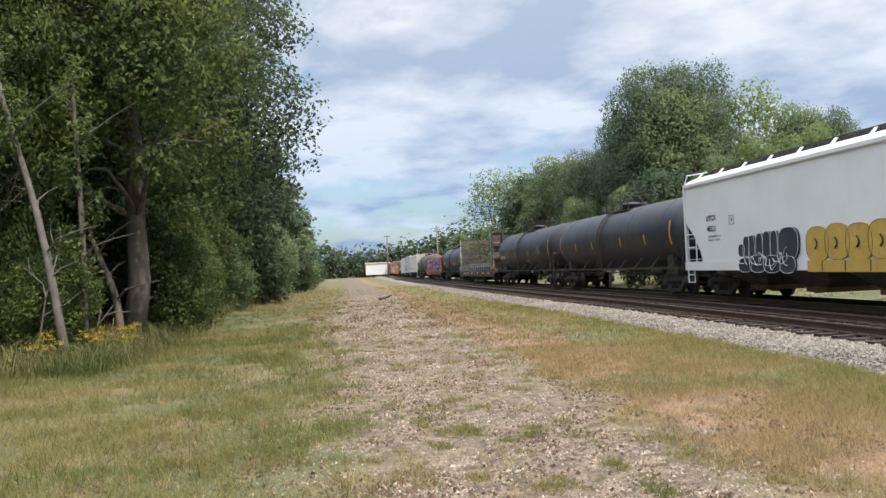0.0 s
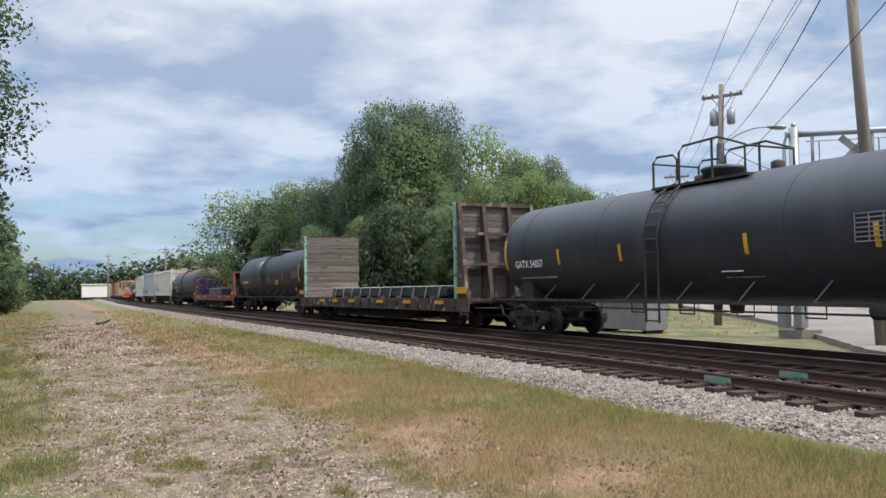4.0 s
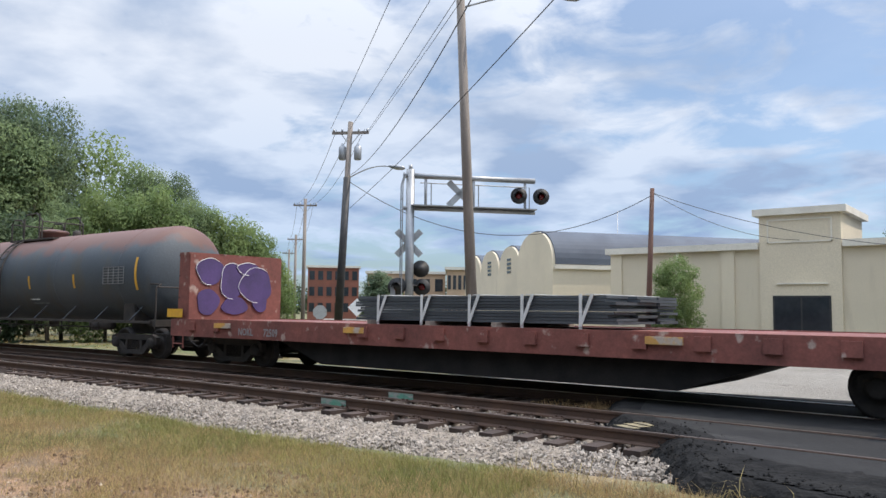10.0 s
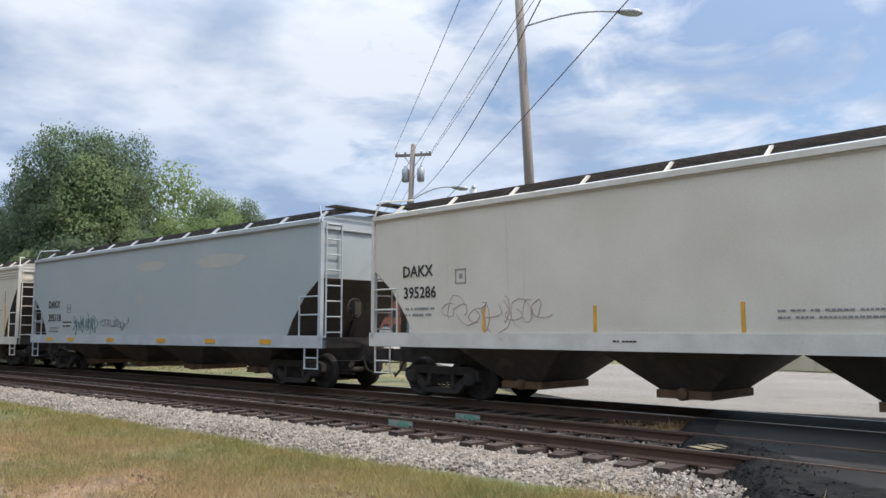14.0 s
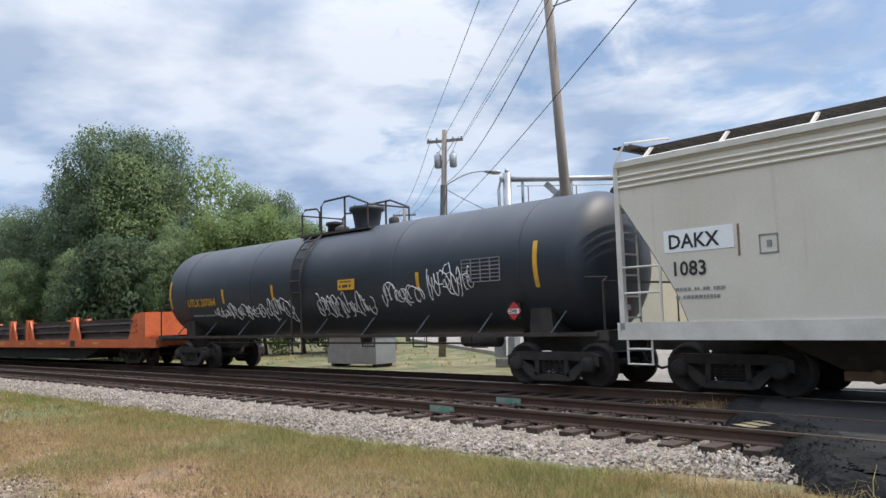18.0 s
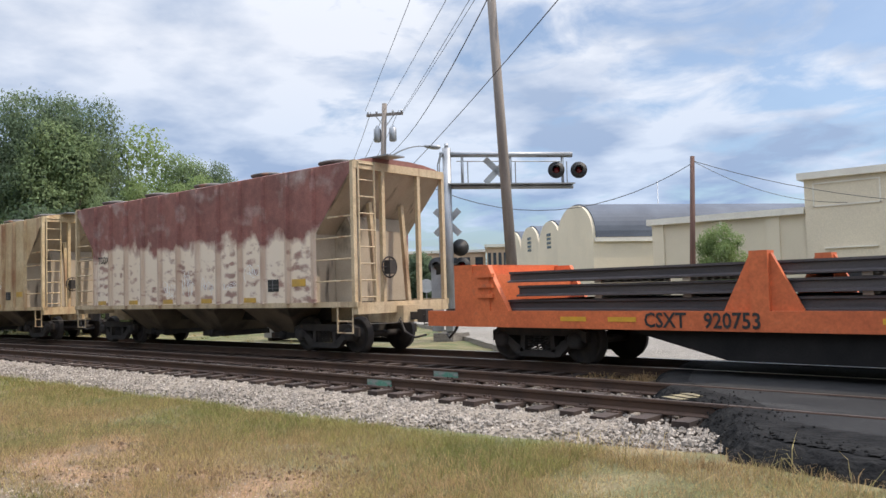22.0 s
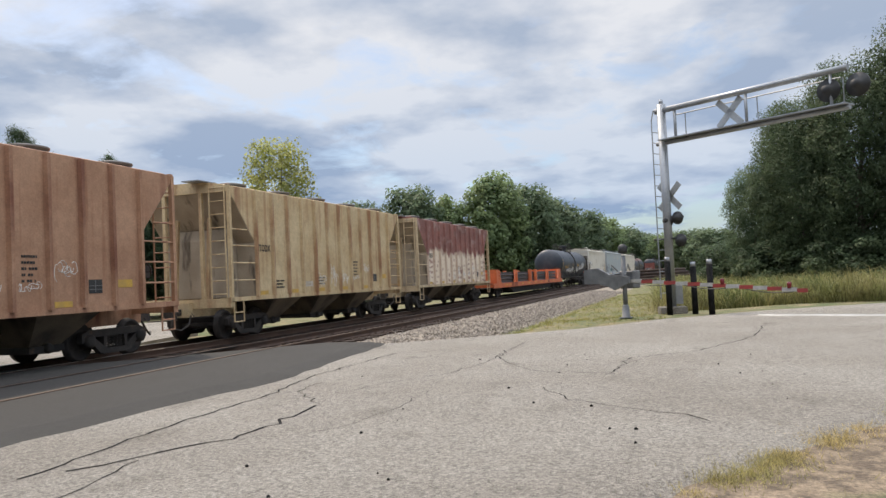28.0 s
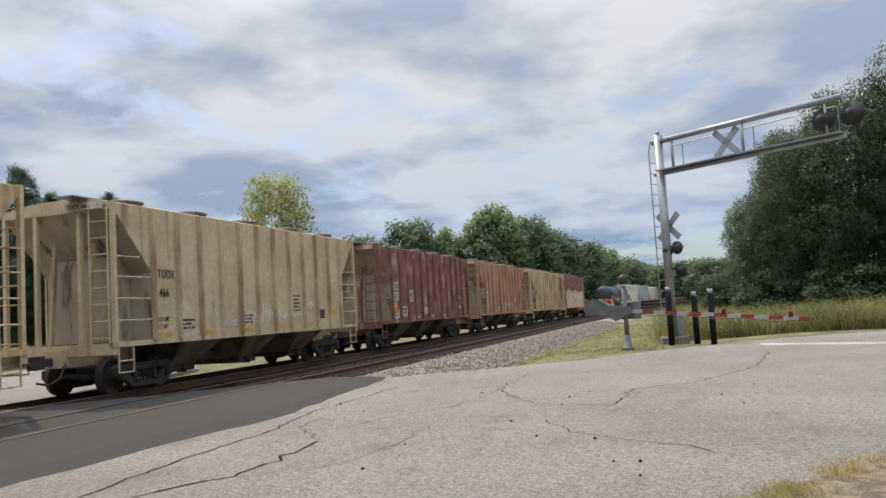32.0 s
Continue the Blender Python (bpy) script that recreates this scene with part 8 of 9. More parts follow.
    # beyond the train, down the line
    for az, r, h, k, w in ((-26.7, 36, 14.0, "pine_a", 0.9), (-29.7, 36.5, 12.6, "pine_b", 0.9), (-31.6, 38, 11.6, "pine_a", 0.8), (-24.4, 36, 11.6, "pine_b", 0.9), (-37.6, 42, 9.6, "pine_b", 1.1), (-39.4, 42, 10.8, "pine_a", 1.0), (-41.8, 44, 10.6, "pine_b", 1.1), (-35, 44, 8.6, "pine_a", 1.2), (-46.6, 40, 12.7, "ash", 0.62), (-45.2, 41, 12.0, "ash", 0.6), (-43.8, 46, 9.6, "light", 0.8), (-51.2, 55, 10.2, "pine_a", 1.2), (-53.5, 55, 12.2, "pine_b", 0.9), (-55.4, 57, 11.2, "pine_a", 1.0), (-57.2, 60, 9.6, "pine_b", 1.1), (-58.9, 57, 11.2, "pine_a", 0.9), (-60.3, 60, 10.2, "pine_b", 1.0), (-62.2, 58, 9.6, "pine_a", 1.0), (-55.0, 64, 8.8, "broad_a", 1.1), (-58.6, 64, 8.8, "broad_a", 1.1), (-62.0, 64, 8.2, "broad_a", 1.1), (-65.2, 60, 7.4, "broad_a", 1.1), (-67.4, 60, 7.6, "broad_a", 1.1), (-69.8, 62, 7.6, "broad_a", 1.1), (-71.6, 64, 7.4, "broad_b", 1.0), (-73.6, 70, 8.2, "broad_b", 1.0), (-75.4, 74, 9.4, "broad_a", 1.0), (-57, 66, 8.6, "broad_a", 0.9), (-60.5, 66, 9.0, "broad_b", 0.9), (-63.5, 67, 8.8, "broad_a", 0.9), (-53.5, 62, 8.0, "broad_a", 0.9), (-69.9, 56, 12.4, "yellow", 1.05), (-68.5, 72, 9, "broad_a", 1.0), (-72.5, 74, 8.4, "broad_a", 1.1), (-76, 82, 9, "broad_b", 1.0), (-79.3, 108, 14.6, "broad_a", 1.0), (-82, 110, 13.2, "broad_b", 1.0), (-85.2, 112, 16.4, "broad_b", 1.0), (-87.5, 118, 15.2, "broad_a", 1.1), (-89.3, 130, 14, "broad_a", 1.2), (-91.3, 150, 13.5, "broad_a", 1.3), (-92.7, 175, 13.5, "broad_b", 1.4), (-94.2, 200, 12.5, "broad_a", 1.6), (-95.6, 220, 11.6, "broad_a", 1.8), (-97.2, 210, 11.2, "broad_b", 1.8), (-99.0, 190, 10.6, "broad_a", 1.8), (-100.3, 170, 9.5, "broad_a", 1.8),
                           (-102.0, 66, 3.8, "bush_dark", 1.6), (-104.5, 60, 3.4, "bush_dark", 1.5), (-107.5, 57, 3.0, "bush_dark", 1.5), (-110.5, 56, 3.4, "bush_dark", 1.6), (-113.5, 56, 3.2, "bush_dark", 1.5), (-116.5, 56, 3.5, "bush_dark", 1.5), (-119.5, 56, 3.2, "bush_dark", 1.6), (-122.5, 56, 3.4, "bush_dark", 1.6), (-103.0, 62, 9.0, "broad_a", 0.8), (-105.8, 60, 13.2, "tall_a", 0.85), (-109.2, 58, 15.0, "tall_a", 0.85), (-113.5, 58, 16.4, "tall_a", 0.9), (-117.5, 60, 18, "tall_a", 0.9), (-122, 58, 19, "tall_a", 1.0), (-106.5, 75, 14, "broad_a", 1.0), (-127, 62, 19, "tall_a", 1.0)):
        x, y = at_angle(az, r)
        plant(k, x, y, h, {"pine": "dark pine with tufted needles", "yello": "slender tree turning yellow-green", "airy": "sparse small-leaved tree by the line", "ash": "sparse grey-green tree beyond the train"}.get(k.split("_")[0][:5], "broadleaf tree at the edge of the field"), wide=w)
    # shrub in front of the yard wall
    plant("light", -13.6, 34.5, 4.4, "straggling green shrub beside the wall", "bush", wide=0.72, group="yard shrubs")
    plant("bush", -0.6, 30.0, 3.4, "green shrub beside the yard", "bush", group="yard shrubs")
    plant("broad_a", -5.1, 47.0, 7.6, "tree behind the stucco building", wide=0.9)
    for az, r, h in ((42.4, 100, 6.8), (41.6, 98, 5.6), (39.0, 96, 3.2)):
        plant("far_a", *at_angle(az, r), h, "dark round tree in the town", group="yard shrubs")
    plant("bush_dark", -14, 62, 7, "tree behind the vaulted building", "bush", group="yard shrubs")


trees()


def far_wood():
    """Low dark wooded skyline all round, one leafy sheet of clumps."""
    rng_ = np.random.RandomState(8)
    blobs = []
    for az in np.arange(0, 360, 0.75):
        a = (az + 180) % 360 - 180
        r = 330 + 40 * math.sin(az * 0.3) + rng_.uniform(-20, 20)
        if 18 < a < 53:
            r += 160
        h = 14 + 3 * math.sin(az * 0.55) + rng_.uniform(-2, 2)
        blobs.append((-r * math.sin(radians(az)), r * math.cos(radians(az)), h * 0.38 - 1.2, 5.5, 5.5, h * 0.62))
    me = crown_mesh("far_wood", blobs, 170000, 1.6, M["leaf_shaded"], 8, together=0.0)
    tagged(new("far_wood", me), "dark wooded skyline in the distance", "woods", kind="stuff")


far_wood()


# ---- grass and weeds ----
def blades(name, n, sampler, material, h, w, seed, label, curl=False, tuft=0.055):
    """Thin bent blades, thrown down at random."""
    rng_ = np.random.RandomState(seed)
    per = 9
    n = n // per * per
    P = np.repeat(np.array([sampler(rng_) for _ in range(n // per)]), per, axis=0)
    tall = np.repeat(rng_.uniform(0.5, 1.35, n // per) ** 1.3, per)
    P[:, :2] += rng_.normal(0, tuft, (n, 2))
    az, ln = rng_.uniform(0, 6.283, n), h * tall * rng_.uniform(0.5, 1.2, n)
    bend = rng_.uniform(0.35, 1.7, n)
    d = np.stack([np.cos(az), np.sin(az), np.zeros(n)], 1)
    tw = az + rng_.uniform(0.6, 2.5, n)
    p = np.stack([np.cos(tw), np.sin(tw), np.zeros(n)], 1)
    up = np.array([0, 0, 1.0])
    ww = (w * rng_.uniform(0.6, 1.3, n))[:, None]
    if curl:
        mid = P + d * (ln * bend * 0.3)[:, None] + up * (ln * 0.6)[:, None]
        tip = P + d * (ln * bend)[:, None] + up * (ln * (1.0 - 0.5 * bend))[:, None]
        V = np.stack([P - p * ww, P + p * ww, mid - p * ww * 0.7, mid + p * ww * 0.7, tip], 1).reshape(-1, 3)
        F = (np.array([(0, 1, 3), (0, 3, 2), (2, 3, 4)])[None] + 5 * np.arange(n)[:, None, None]).reshape(-1, 3)
    else:
        tip = P + d * (ln * bend * 0.7)[:, None] + up * (ln * (1.0 - 0.35 * bend))[:, None]
        V = np.stack([P - p * ww, P + p * ww, tip], 1).reshape(-1, 3)
        F = (np.array([(0, 1, 2)])[None] + 3 * np.arange(n)[:, None, None]).reshape(-1, 3)
    me = bpy.data.meshes.new(name)
    me.from_pydata(V.tolist(), [], F.tolist())
    me.materials.append(material)
    return tagged(new(name, me), label, "grass", kind="stuff")


def ok_grass(x, y):
    """Away from the worn track, the road and the ballast."""
    if y > line_y(x) - 2.12 + 0.4 * noise.noise((x * 1.7, y * 1.7, 8)):
        return False
    if x + 0.92 * y > 4.6 - 0.0 and x < 60:
        return False
    return True


def verge(lo, hi, yl, yh, clump=0.0, avoid=0.8, near=0.0, grain=0.9):
    def f(rng_):
        while True:
            u = rng_.uniform()
            x, y = hi + (lo - hi) * (u * (1 - near) + near * u * u), rng_.uniform(yl, yh)
            centre = 1.7 + 0.25 * math.sin(x * 0.06) + 0.03 * max(-10, min(0, x + 12))
            if not ok_grass(x, y):
                continue
            off = (y - centre) / 1.9
            bare = smooth(1.25, 0.62, abs(off) + 0.45 * noise.noise((x * 0.8, y * 0.8, 4)) + 0.3 * noise.noise((x * 2.6, y * 2.6, 14))) * (1 - 0.07 * math.exp(-((y - centre + 0.3) / 0.4) ** 2))
            if rng_.uniform() < bare * 1.02:
                continue
            if noise.noise((x * grain, y * grain, clump)) < rng_.uniform(-0.6, 0.3):
                continue
            return (x, y, ground_z(x, y) - 0.02)
    return f


blades("grass_blades", 190000, verge(-17, 4.5, 1.2, 9.5, 1.0, near=0.5), M["grass"], 0.12, 0.0036, 1, "short green and straw-coloured grass beside the track")
blades("grass_blades", 120000, verge(-17, 4.5, 2.4, 8.2, 5.0, near=0.5, grain=0.6), M["grass_dry"], 0.13, 0.0034, 2, "dry straw grass and dead weeds beside the track")
blades("grass_blades", 130000, verge(-26, -4, -7, 1.5, 2.0, near=0.6), M["grass_green"], 0.21, 0.0045, 3, "uneven green grass beside the worn track")
blades("grass_blades", 22000, verge(-26, -4, -7, 3.0, 12.0, near=0.6, grain=0.5), M["grass_dry"], 0.15, 0.004, 13, "dry straw grass on the worn track")
blades("grass_blades", 36000, verge(-42, -16, -8, 7.5, 2.5), M["grass_green"], 0.18, 0.009, 11, "uneven green grass beside the worn track")
blades("grass_blades", 18000, verge(-42, -16, 2.2, 7.5, 7.0), M["grass_dry"], 0.16, 0.008, 4, "dry straw grass beside the worn track")
blades("grass_blades", 20000, verge(-90, -40, -8, 7.5, 3.0), M["grass"], 0.24, 0.018, 5, "uneven green grass beside the worn track")
# stems lying and standing against the tar, and among the far ballast
def at_tar(r):
    f = r.uniform()
    return (-4.6 + 5.8 * f + r.normal(0, 0.12), 7.2 - 0.75 * f + r.normal(0, 0.16), -0.38)


blades("dry_stems", 3600, at_tar, M["grass_dry"], 0.3, 0.0035, 21, "dry grass stems lying against the tar edge", True)
blades("green_stems", 500, at_tar, M["grass"], 0.42, 0.004, 22, "green weeds growing at the tar edge", True)
blades("dry_stems", 1500, lambda r: (-6.4 + r.normal(0, 0.45), 12.4 + r.normal(0, 0.35), -0.27), M["grass_dry"], 0.22, 0.004, 23, "dry grass tufts between the tracks", True)
def strip_grass(r):
    """Between the ballast and the road, beyond its corner."""
    while True:
        x = r.uniform(20.5, 60)
        y = line_y(x) - r.uniform(3.9, 9)
        if (x - 19.3) * 0.826 + (y - 4.9) * 0.562 > 0.75 + 0.3 * r.normal():
            return (x, y, min(ground_z(x, y), float(np.interp(y - line_y(x), [-5.4, -4.2], [-0.12, -0.46]))) - 0.02)


def ballast_verge(r):
    """Greener grass along the foot of the ballast."""
    x = -4.2 - 34 * r.uniform() ** 1.5
    return (x, line_y(x) - 2.05 - abs(r.normal(0, 0.75)) + 0.25 * noise.noise((x * 0.9, 3, 5)), ground_z(x, 6) - 0.01)


blades("grass_blades", 60000, ballast_verge, M["grass_green"], 0.15, 0.0045, 44, "green grass along the foot of the ballast")


def road_fringe(r):
    """Tufts along the near edge of the concrete."""
    while True:
        f = r.uniform()
        x, y = np.interp(f, [0, 0.3, 0.6, 1], [5.9, 7.0, 8.25, 13]), np.interp(f, [0, 0.3, 0.6, 1], [-0.6, -1.6, -2.75, -6.6])
        o = r.normal(0.12, 0.16)
        if noise.noise((x * 1.6, y * 1.6, 40)) + 0.5 * noise.noise((x * 5, y * 5, 41)) > r.uniform(-0.25, 0.3):
            return (x - 0.7 * o, y - 0.7 * o, ground_z(x, y) + 0.01)


def goldenrod(r):
    """Flower heads over the weeds at the wood's edge."""
    x, y = ((-20.4, -5.35), (-18.9, -5.65), (-18.2, -6.5), (-19.6, -5.9))[int(r.uniform(0, 4))]
    return (x + r.normal(0, 0.28), y + r.normal(0, 0.16), ground_z(x, y) + r.uniform(0.35, 0.75))


blades("goldenrod", 1000, goldenrod, M["goldenrod"], 0.1, 0.011, 41, "yellow goldenrod flowers at the wood's edge", tuft=0.05)
blades("wood_edge_weeds", 9000, lambda r: (lambda x: (x, -5.7 + 0.035 * (x + 20) + r.normal(0, 0.5), ground_z(x, -6)))(r.uniform(-32, -16)), M["weed"], 0.55, 0.009, 42, "weeds before the edge of the wood", True, 0.1)
blades("wood_edge_weeds", 16000, lambda r: (lambda x: (x, r.uniform(-9.5, -6.2) - 0.02 * (x + 20), ground_z(x, -8)))(r.uniform(-75, -14)), M["weed"], 0.75, 0.012, 6, "tall weeds along the edge of the wood", True, 0.15)
blades("field_weeds", 72000, lambda r: (lambda a, d: (*at_angle(a, d), ground_z(*at_angle(a, d)) - 0.02))(r.uniform(-126, -96.6), 34 + 60 * r.uniform() ** 1.5), M["weed"], 1.25, 0.012, 7, "tall pale weeds filling the field beyond the gate", True, 0.3)
blades("grass_blades", 22000, strip_grass, M["grass_green"], 0.13, 0.01, 8, "grass strip between road and ballast")
blades("grass_blades", 14000, lambda r: (lambda x: (x, r.uniform(18.0, 30.0) if x < -20 else r.uniform(28.5, 40), -0.38))(r.uniform(-60, 45)), M["grass"], 0.16, 0.02, 9, "thin grass beyond the far track")
blades("grass_blades", 10000, lambda r: (lambda a, d: (*at_angle(a, d), ground_z(*at_angle(a, d)) - 0.01))(r.uniform(-135, -100), r.uniform(5.0, 11.5)) if r.uniform() < 0.2 else road_fringe(r), M["grass"], 0.07, 0.0035, 10, "grass tufts on bare dirt at the road edge")


def path_tufts(r):
    """Small green tufts scattered over the worn gravel."""
    while True:
        x, y = -4.0 - 22 * r.uniform() ** 1.6, r.uniform(-0.6, 3.4)
        if noise.noise((x * 2.0, y * 2.8, 30)) > r.uniform(0.15, 0.45):
            return (x, y, ground_z(x, y) - 0.01)


blades("path_tufts", 36000, path_tufts, M["grass_green"], 0.085, 0.0046, 31, "small green tufts on the worn gravel", tuft=0.045)


# ---- signals, poles, wires ----
def flasher(parent, p, facing, name="signal_light", size=1.0):
    """A round black target with a hooded red lens; facing: degrees of its look."""
    m = Matrix.Translation(p) @ pose(0, 0, 0, 0, 0, facing) @ Matrix.Scale(size, 4)
    bm = lathe(B(), [(0.03, 0.001), (0.03, 0.30), (0.0, 0.30), (-0.05, 0.14), (-0.2, 0.1), (-0.2, 0.001)], "x", 24)
    d = part(name, bm, M["black"], parent, "round black signal target")
    d.matrix_basis = m
    bm = lathe(B(), [(0.035, 0.12), (0.06, 0.08), (0.07, 0.001)], "x", 18)
    part("lens", bm, M["lens"], d, "unlit red lens")
    bm = B()
    n = 12
    a = [bm.verts.new((0.03, 0.15 * math.cos(t), 0.15 * math.sin(t))) for t in np.linspace(-0.5, math.pi + 0.5, n)]
    b = [bm.verts.new((0.3, 0.15 * math.cos(t), 0.15 * math.sin(t))) for t in np.linspace(0.1, math.pi - 0.1, n)]
    for k in range(n - 1):
        bm.faces.new((a[k], a[k + 1], b[k + 1], b[k]))
    bmesh.ops.solidify(bm, geom=bm.faces[:], thickness=0.01)
    part("hood", bm, M["black"], d)
    return d


def crossbuck(parent, p, facing):
    bm = B()
    for a in (45, -45):
        box(bm, -0.012, 0.012, -0.61, 0.61, -0.11, 0.11, pose(0, 0, 0, a, 0, 0))
        bm.verts.ensure_lookup_table()
    o = part("crossbuck", bm, M["sign_back"], parent, "crossed sign boards seen from behind")
    o.matrix_basis = Matrix.Translation(p) @ pose(0, 0, 0, 0, 0, facing)
    return o


M["sign_back"] = surface("sign_back", (0.42, 0.43, 0.43), (0.34, 0.35, 0.35), 0.5, 0.4, 3, 30, 0.05)


def gantry(base, direction, length, top, label, back, lamps=((-0.45, 2.55), (0.45, 2.55)), both_ways=True, guard=True):
    """A mast with a two-chord arm out over the road, lamps at its tip and on the mast. back: degrees that the lamps look."""
    g = thing("signal_gantry", label, "crossing signal")
    bx, by, bz = base
    dx, dy = direction
    bm = tube(B(), [(bx, by, bz), (bx, by, top)], 0.15, 16)
    tube(bm, [(bx, by, top), (bx, by, top + 0.16)], 0.07, 10)
    part("mast", bm, M["galv"], g)
    bm = soften(box(B(), bx - 0.45, bx + 0.45, by - 0.45, by + 0.45, bz - 0.3, bz + 0.22), 0.03)
    part("footing", bm, M["concrete"], g)

    def along(f, z, side=0.0):
        return (bx + dx * f - dy * side, by + dy * f + dx * side, z)

    zl = top - 1.38
    for nm, z, r in (("upper_chord", top - 0.22, 0.1), ("lower_chord", zl, 0.075)):
        part(nm, tube(B(), [along(-0.25, z), along(length, z)], r, 12), M["galv"], g)
    part("walkway_rail", tube(B(), [along(0.4, top - 0.42, 0.25), along(length * 0.95, top - 0.42, 0.25)], 0.022, 6), M["galv"], g)
    part("walkway", box(B(), 0, length, -0.3, 0.3, -0.02, 0.02, Matrix.Translation(along(0, zl + 0.09)) @ pose(0, 0, 0, 0, 0, math.degrees(math.atan2(dy, dx)))), M["galv"], g)
    for f in (0.55, length * 0.5, length * 0.92):
        part("arm_post", tube(B(), [along(f, zl), along(f, top - 0.22)], 0.05, 8), M["galv"], g)
        part("rail_post", tube(B(), [along(f + 0.25, zl, 0.25), along(f + 0.25, top - 0.42, 0.25)], 0.02, 6), M["galv"], g)
    lad = B()
    for s in (-0.19, 0.19):
        tube(lad, [along(-0.3, bz + 0.5, s), along(-0.3, top - 0.55, s), along(-0.2, top - 0.2, s)], 0.022, 6)
    for k in range(int((top - bz - 1.2) / 0.38)):
        z = bz + 0.7 + 0.38 * k
        tube(lad, [along(-0.3, z, -0.19), along(-0.3, z, 0.19)], 0.015, 5)
    part("ladder", lad, M["galv"], g)
    if guard:
        part("ladder_guard", box(B(), -0.2, 0.2, -0.02, 0.02, bz + 0.3, bz + 2.6, Matrix.Translation((bx - dx * 0.46, by - dy * 0.46, 0)) @ pose(0, 0, 0, 0, 0, math.degrees(math.atan2(dy, dx)))), M["galv"], g)
    crossbuck(g, along(0, bz + 4.1, 0.2), back)
    crossbuck(g, along(length * 0.4, top - 0.78, 0.1), back)
    for f in (length - 0.6, length + 0.25):
        flasher(g, along(f, top - 0.78, 0.0), back, size=1.0 if both_ways else 1.15)
    for f, z in ((f_, bz + z_) for f_, z_ in lamps):
        flasher(g, along(f, z), back, size=1.0 if both_ways else 0.76)
        if both_ways:
            flasher(g, along(f * 0.9, z + 0.02 + (0.62 if f > 0 else 0)), back + 180)
    part("cross_arm", tube(B(), [along(-0.6, bz + 2.6), along(0.6, bz + 2.6)], 0.035, 6), M["black"], g)
    part("junction_box", soften(box(B(), bx + 0.1, bx + 0.4, by - 0.4, by - 0.1, bz + 0.3, bz + 0.95), 0.02), M["galv"], g)
    return g


ROAD_DEG = math.degrees(math.atan2(-0.69, 0.72))
gantry((-18.0, 21.3, -0.3), (0.64, 0.768), 4.6, 6.4, "galvanised crossing signal gantry beyond the tracks", ROAD_DEG - 12)
gantry((28.8, -3.7, -0.1), (-0.69, -0.724), 6.5, 7.25, "galvanised crossing signal gantry over the near road", ROAD_DEG, ((0.5, 2.52), (0.42, 3.3), (0.02, 3.24)), False, False)

# black-sleeved posts
for x, y, h, ang in ((28.0, -4.35, 1.75, 1), (26.9, -4.7, 1.8, 2), (27.9, -3.5, 1.95, 0)):
    p = thing("bollard", "black-sleeved steel post with a pale cap", "bollard", "bollards by the signal", pose(x, y, -0.1, 0, ang, 0))
    part("sleeve", tube(B(), [(0, 0, -0.1), (0, 0, h - 0.16)], 0.1, 12), M["tar"], p)
    part("cap", tube(B(), [(0, 0, h - 0.16), (0, 0, h)], 0.09, 12), M["galv"], p)


M["gate_grey"] = surface("gate_grey", (0.17, 0.175, 0.18), (0.11, 0.112, 0.115), 0.6, 0.3, 3, 30, 0.1)
M["arm_white"] = surface("arm_white", (0.40, 0.39, 0.37), (0.30, 0.29, 0.27), 0.7, 0, 6, 30, 0.05)
M["old_red"] = surface("old_red", (0.30, 0.035, 0.03), (0.22, 0.035, 0.03), 0.6, 0, 4, 30, 0.05)


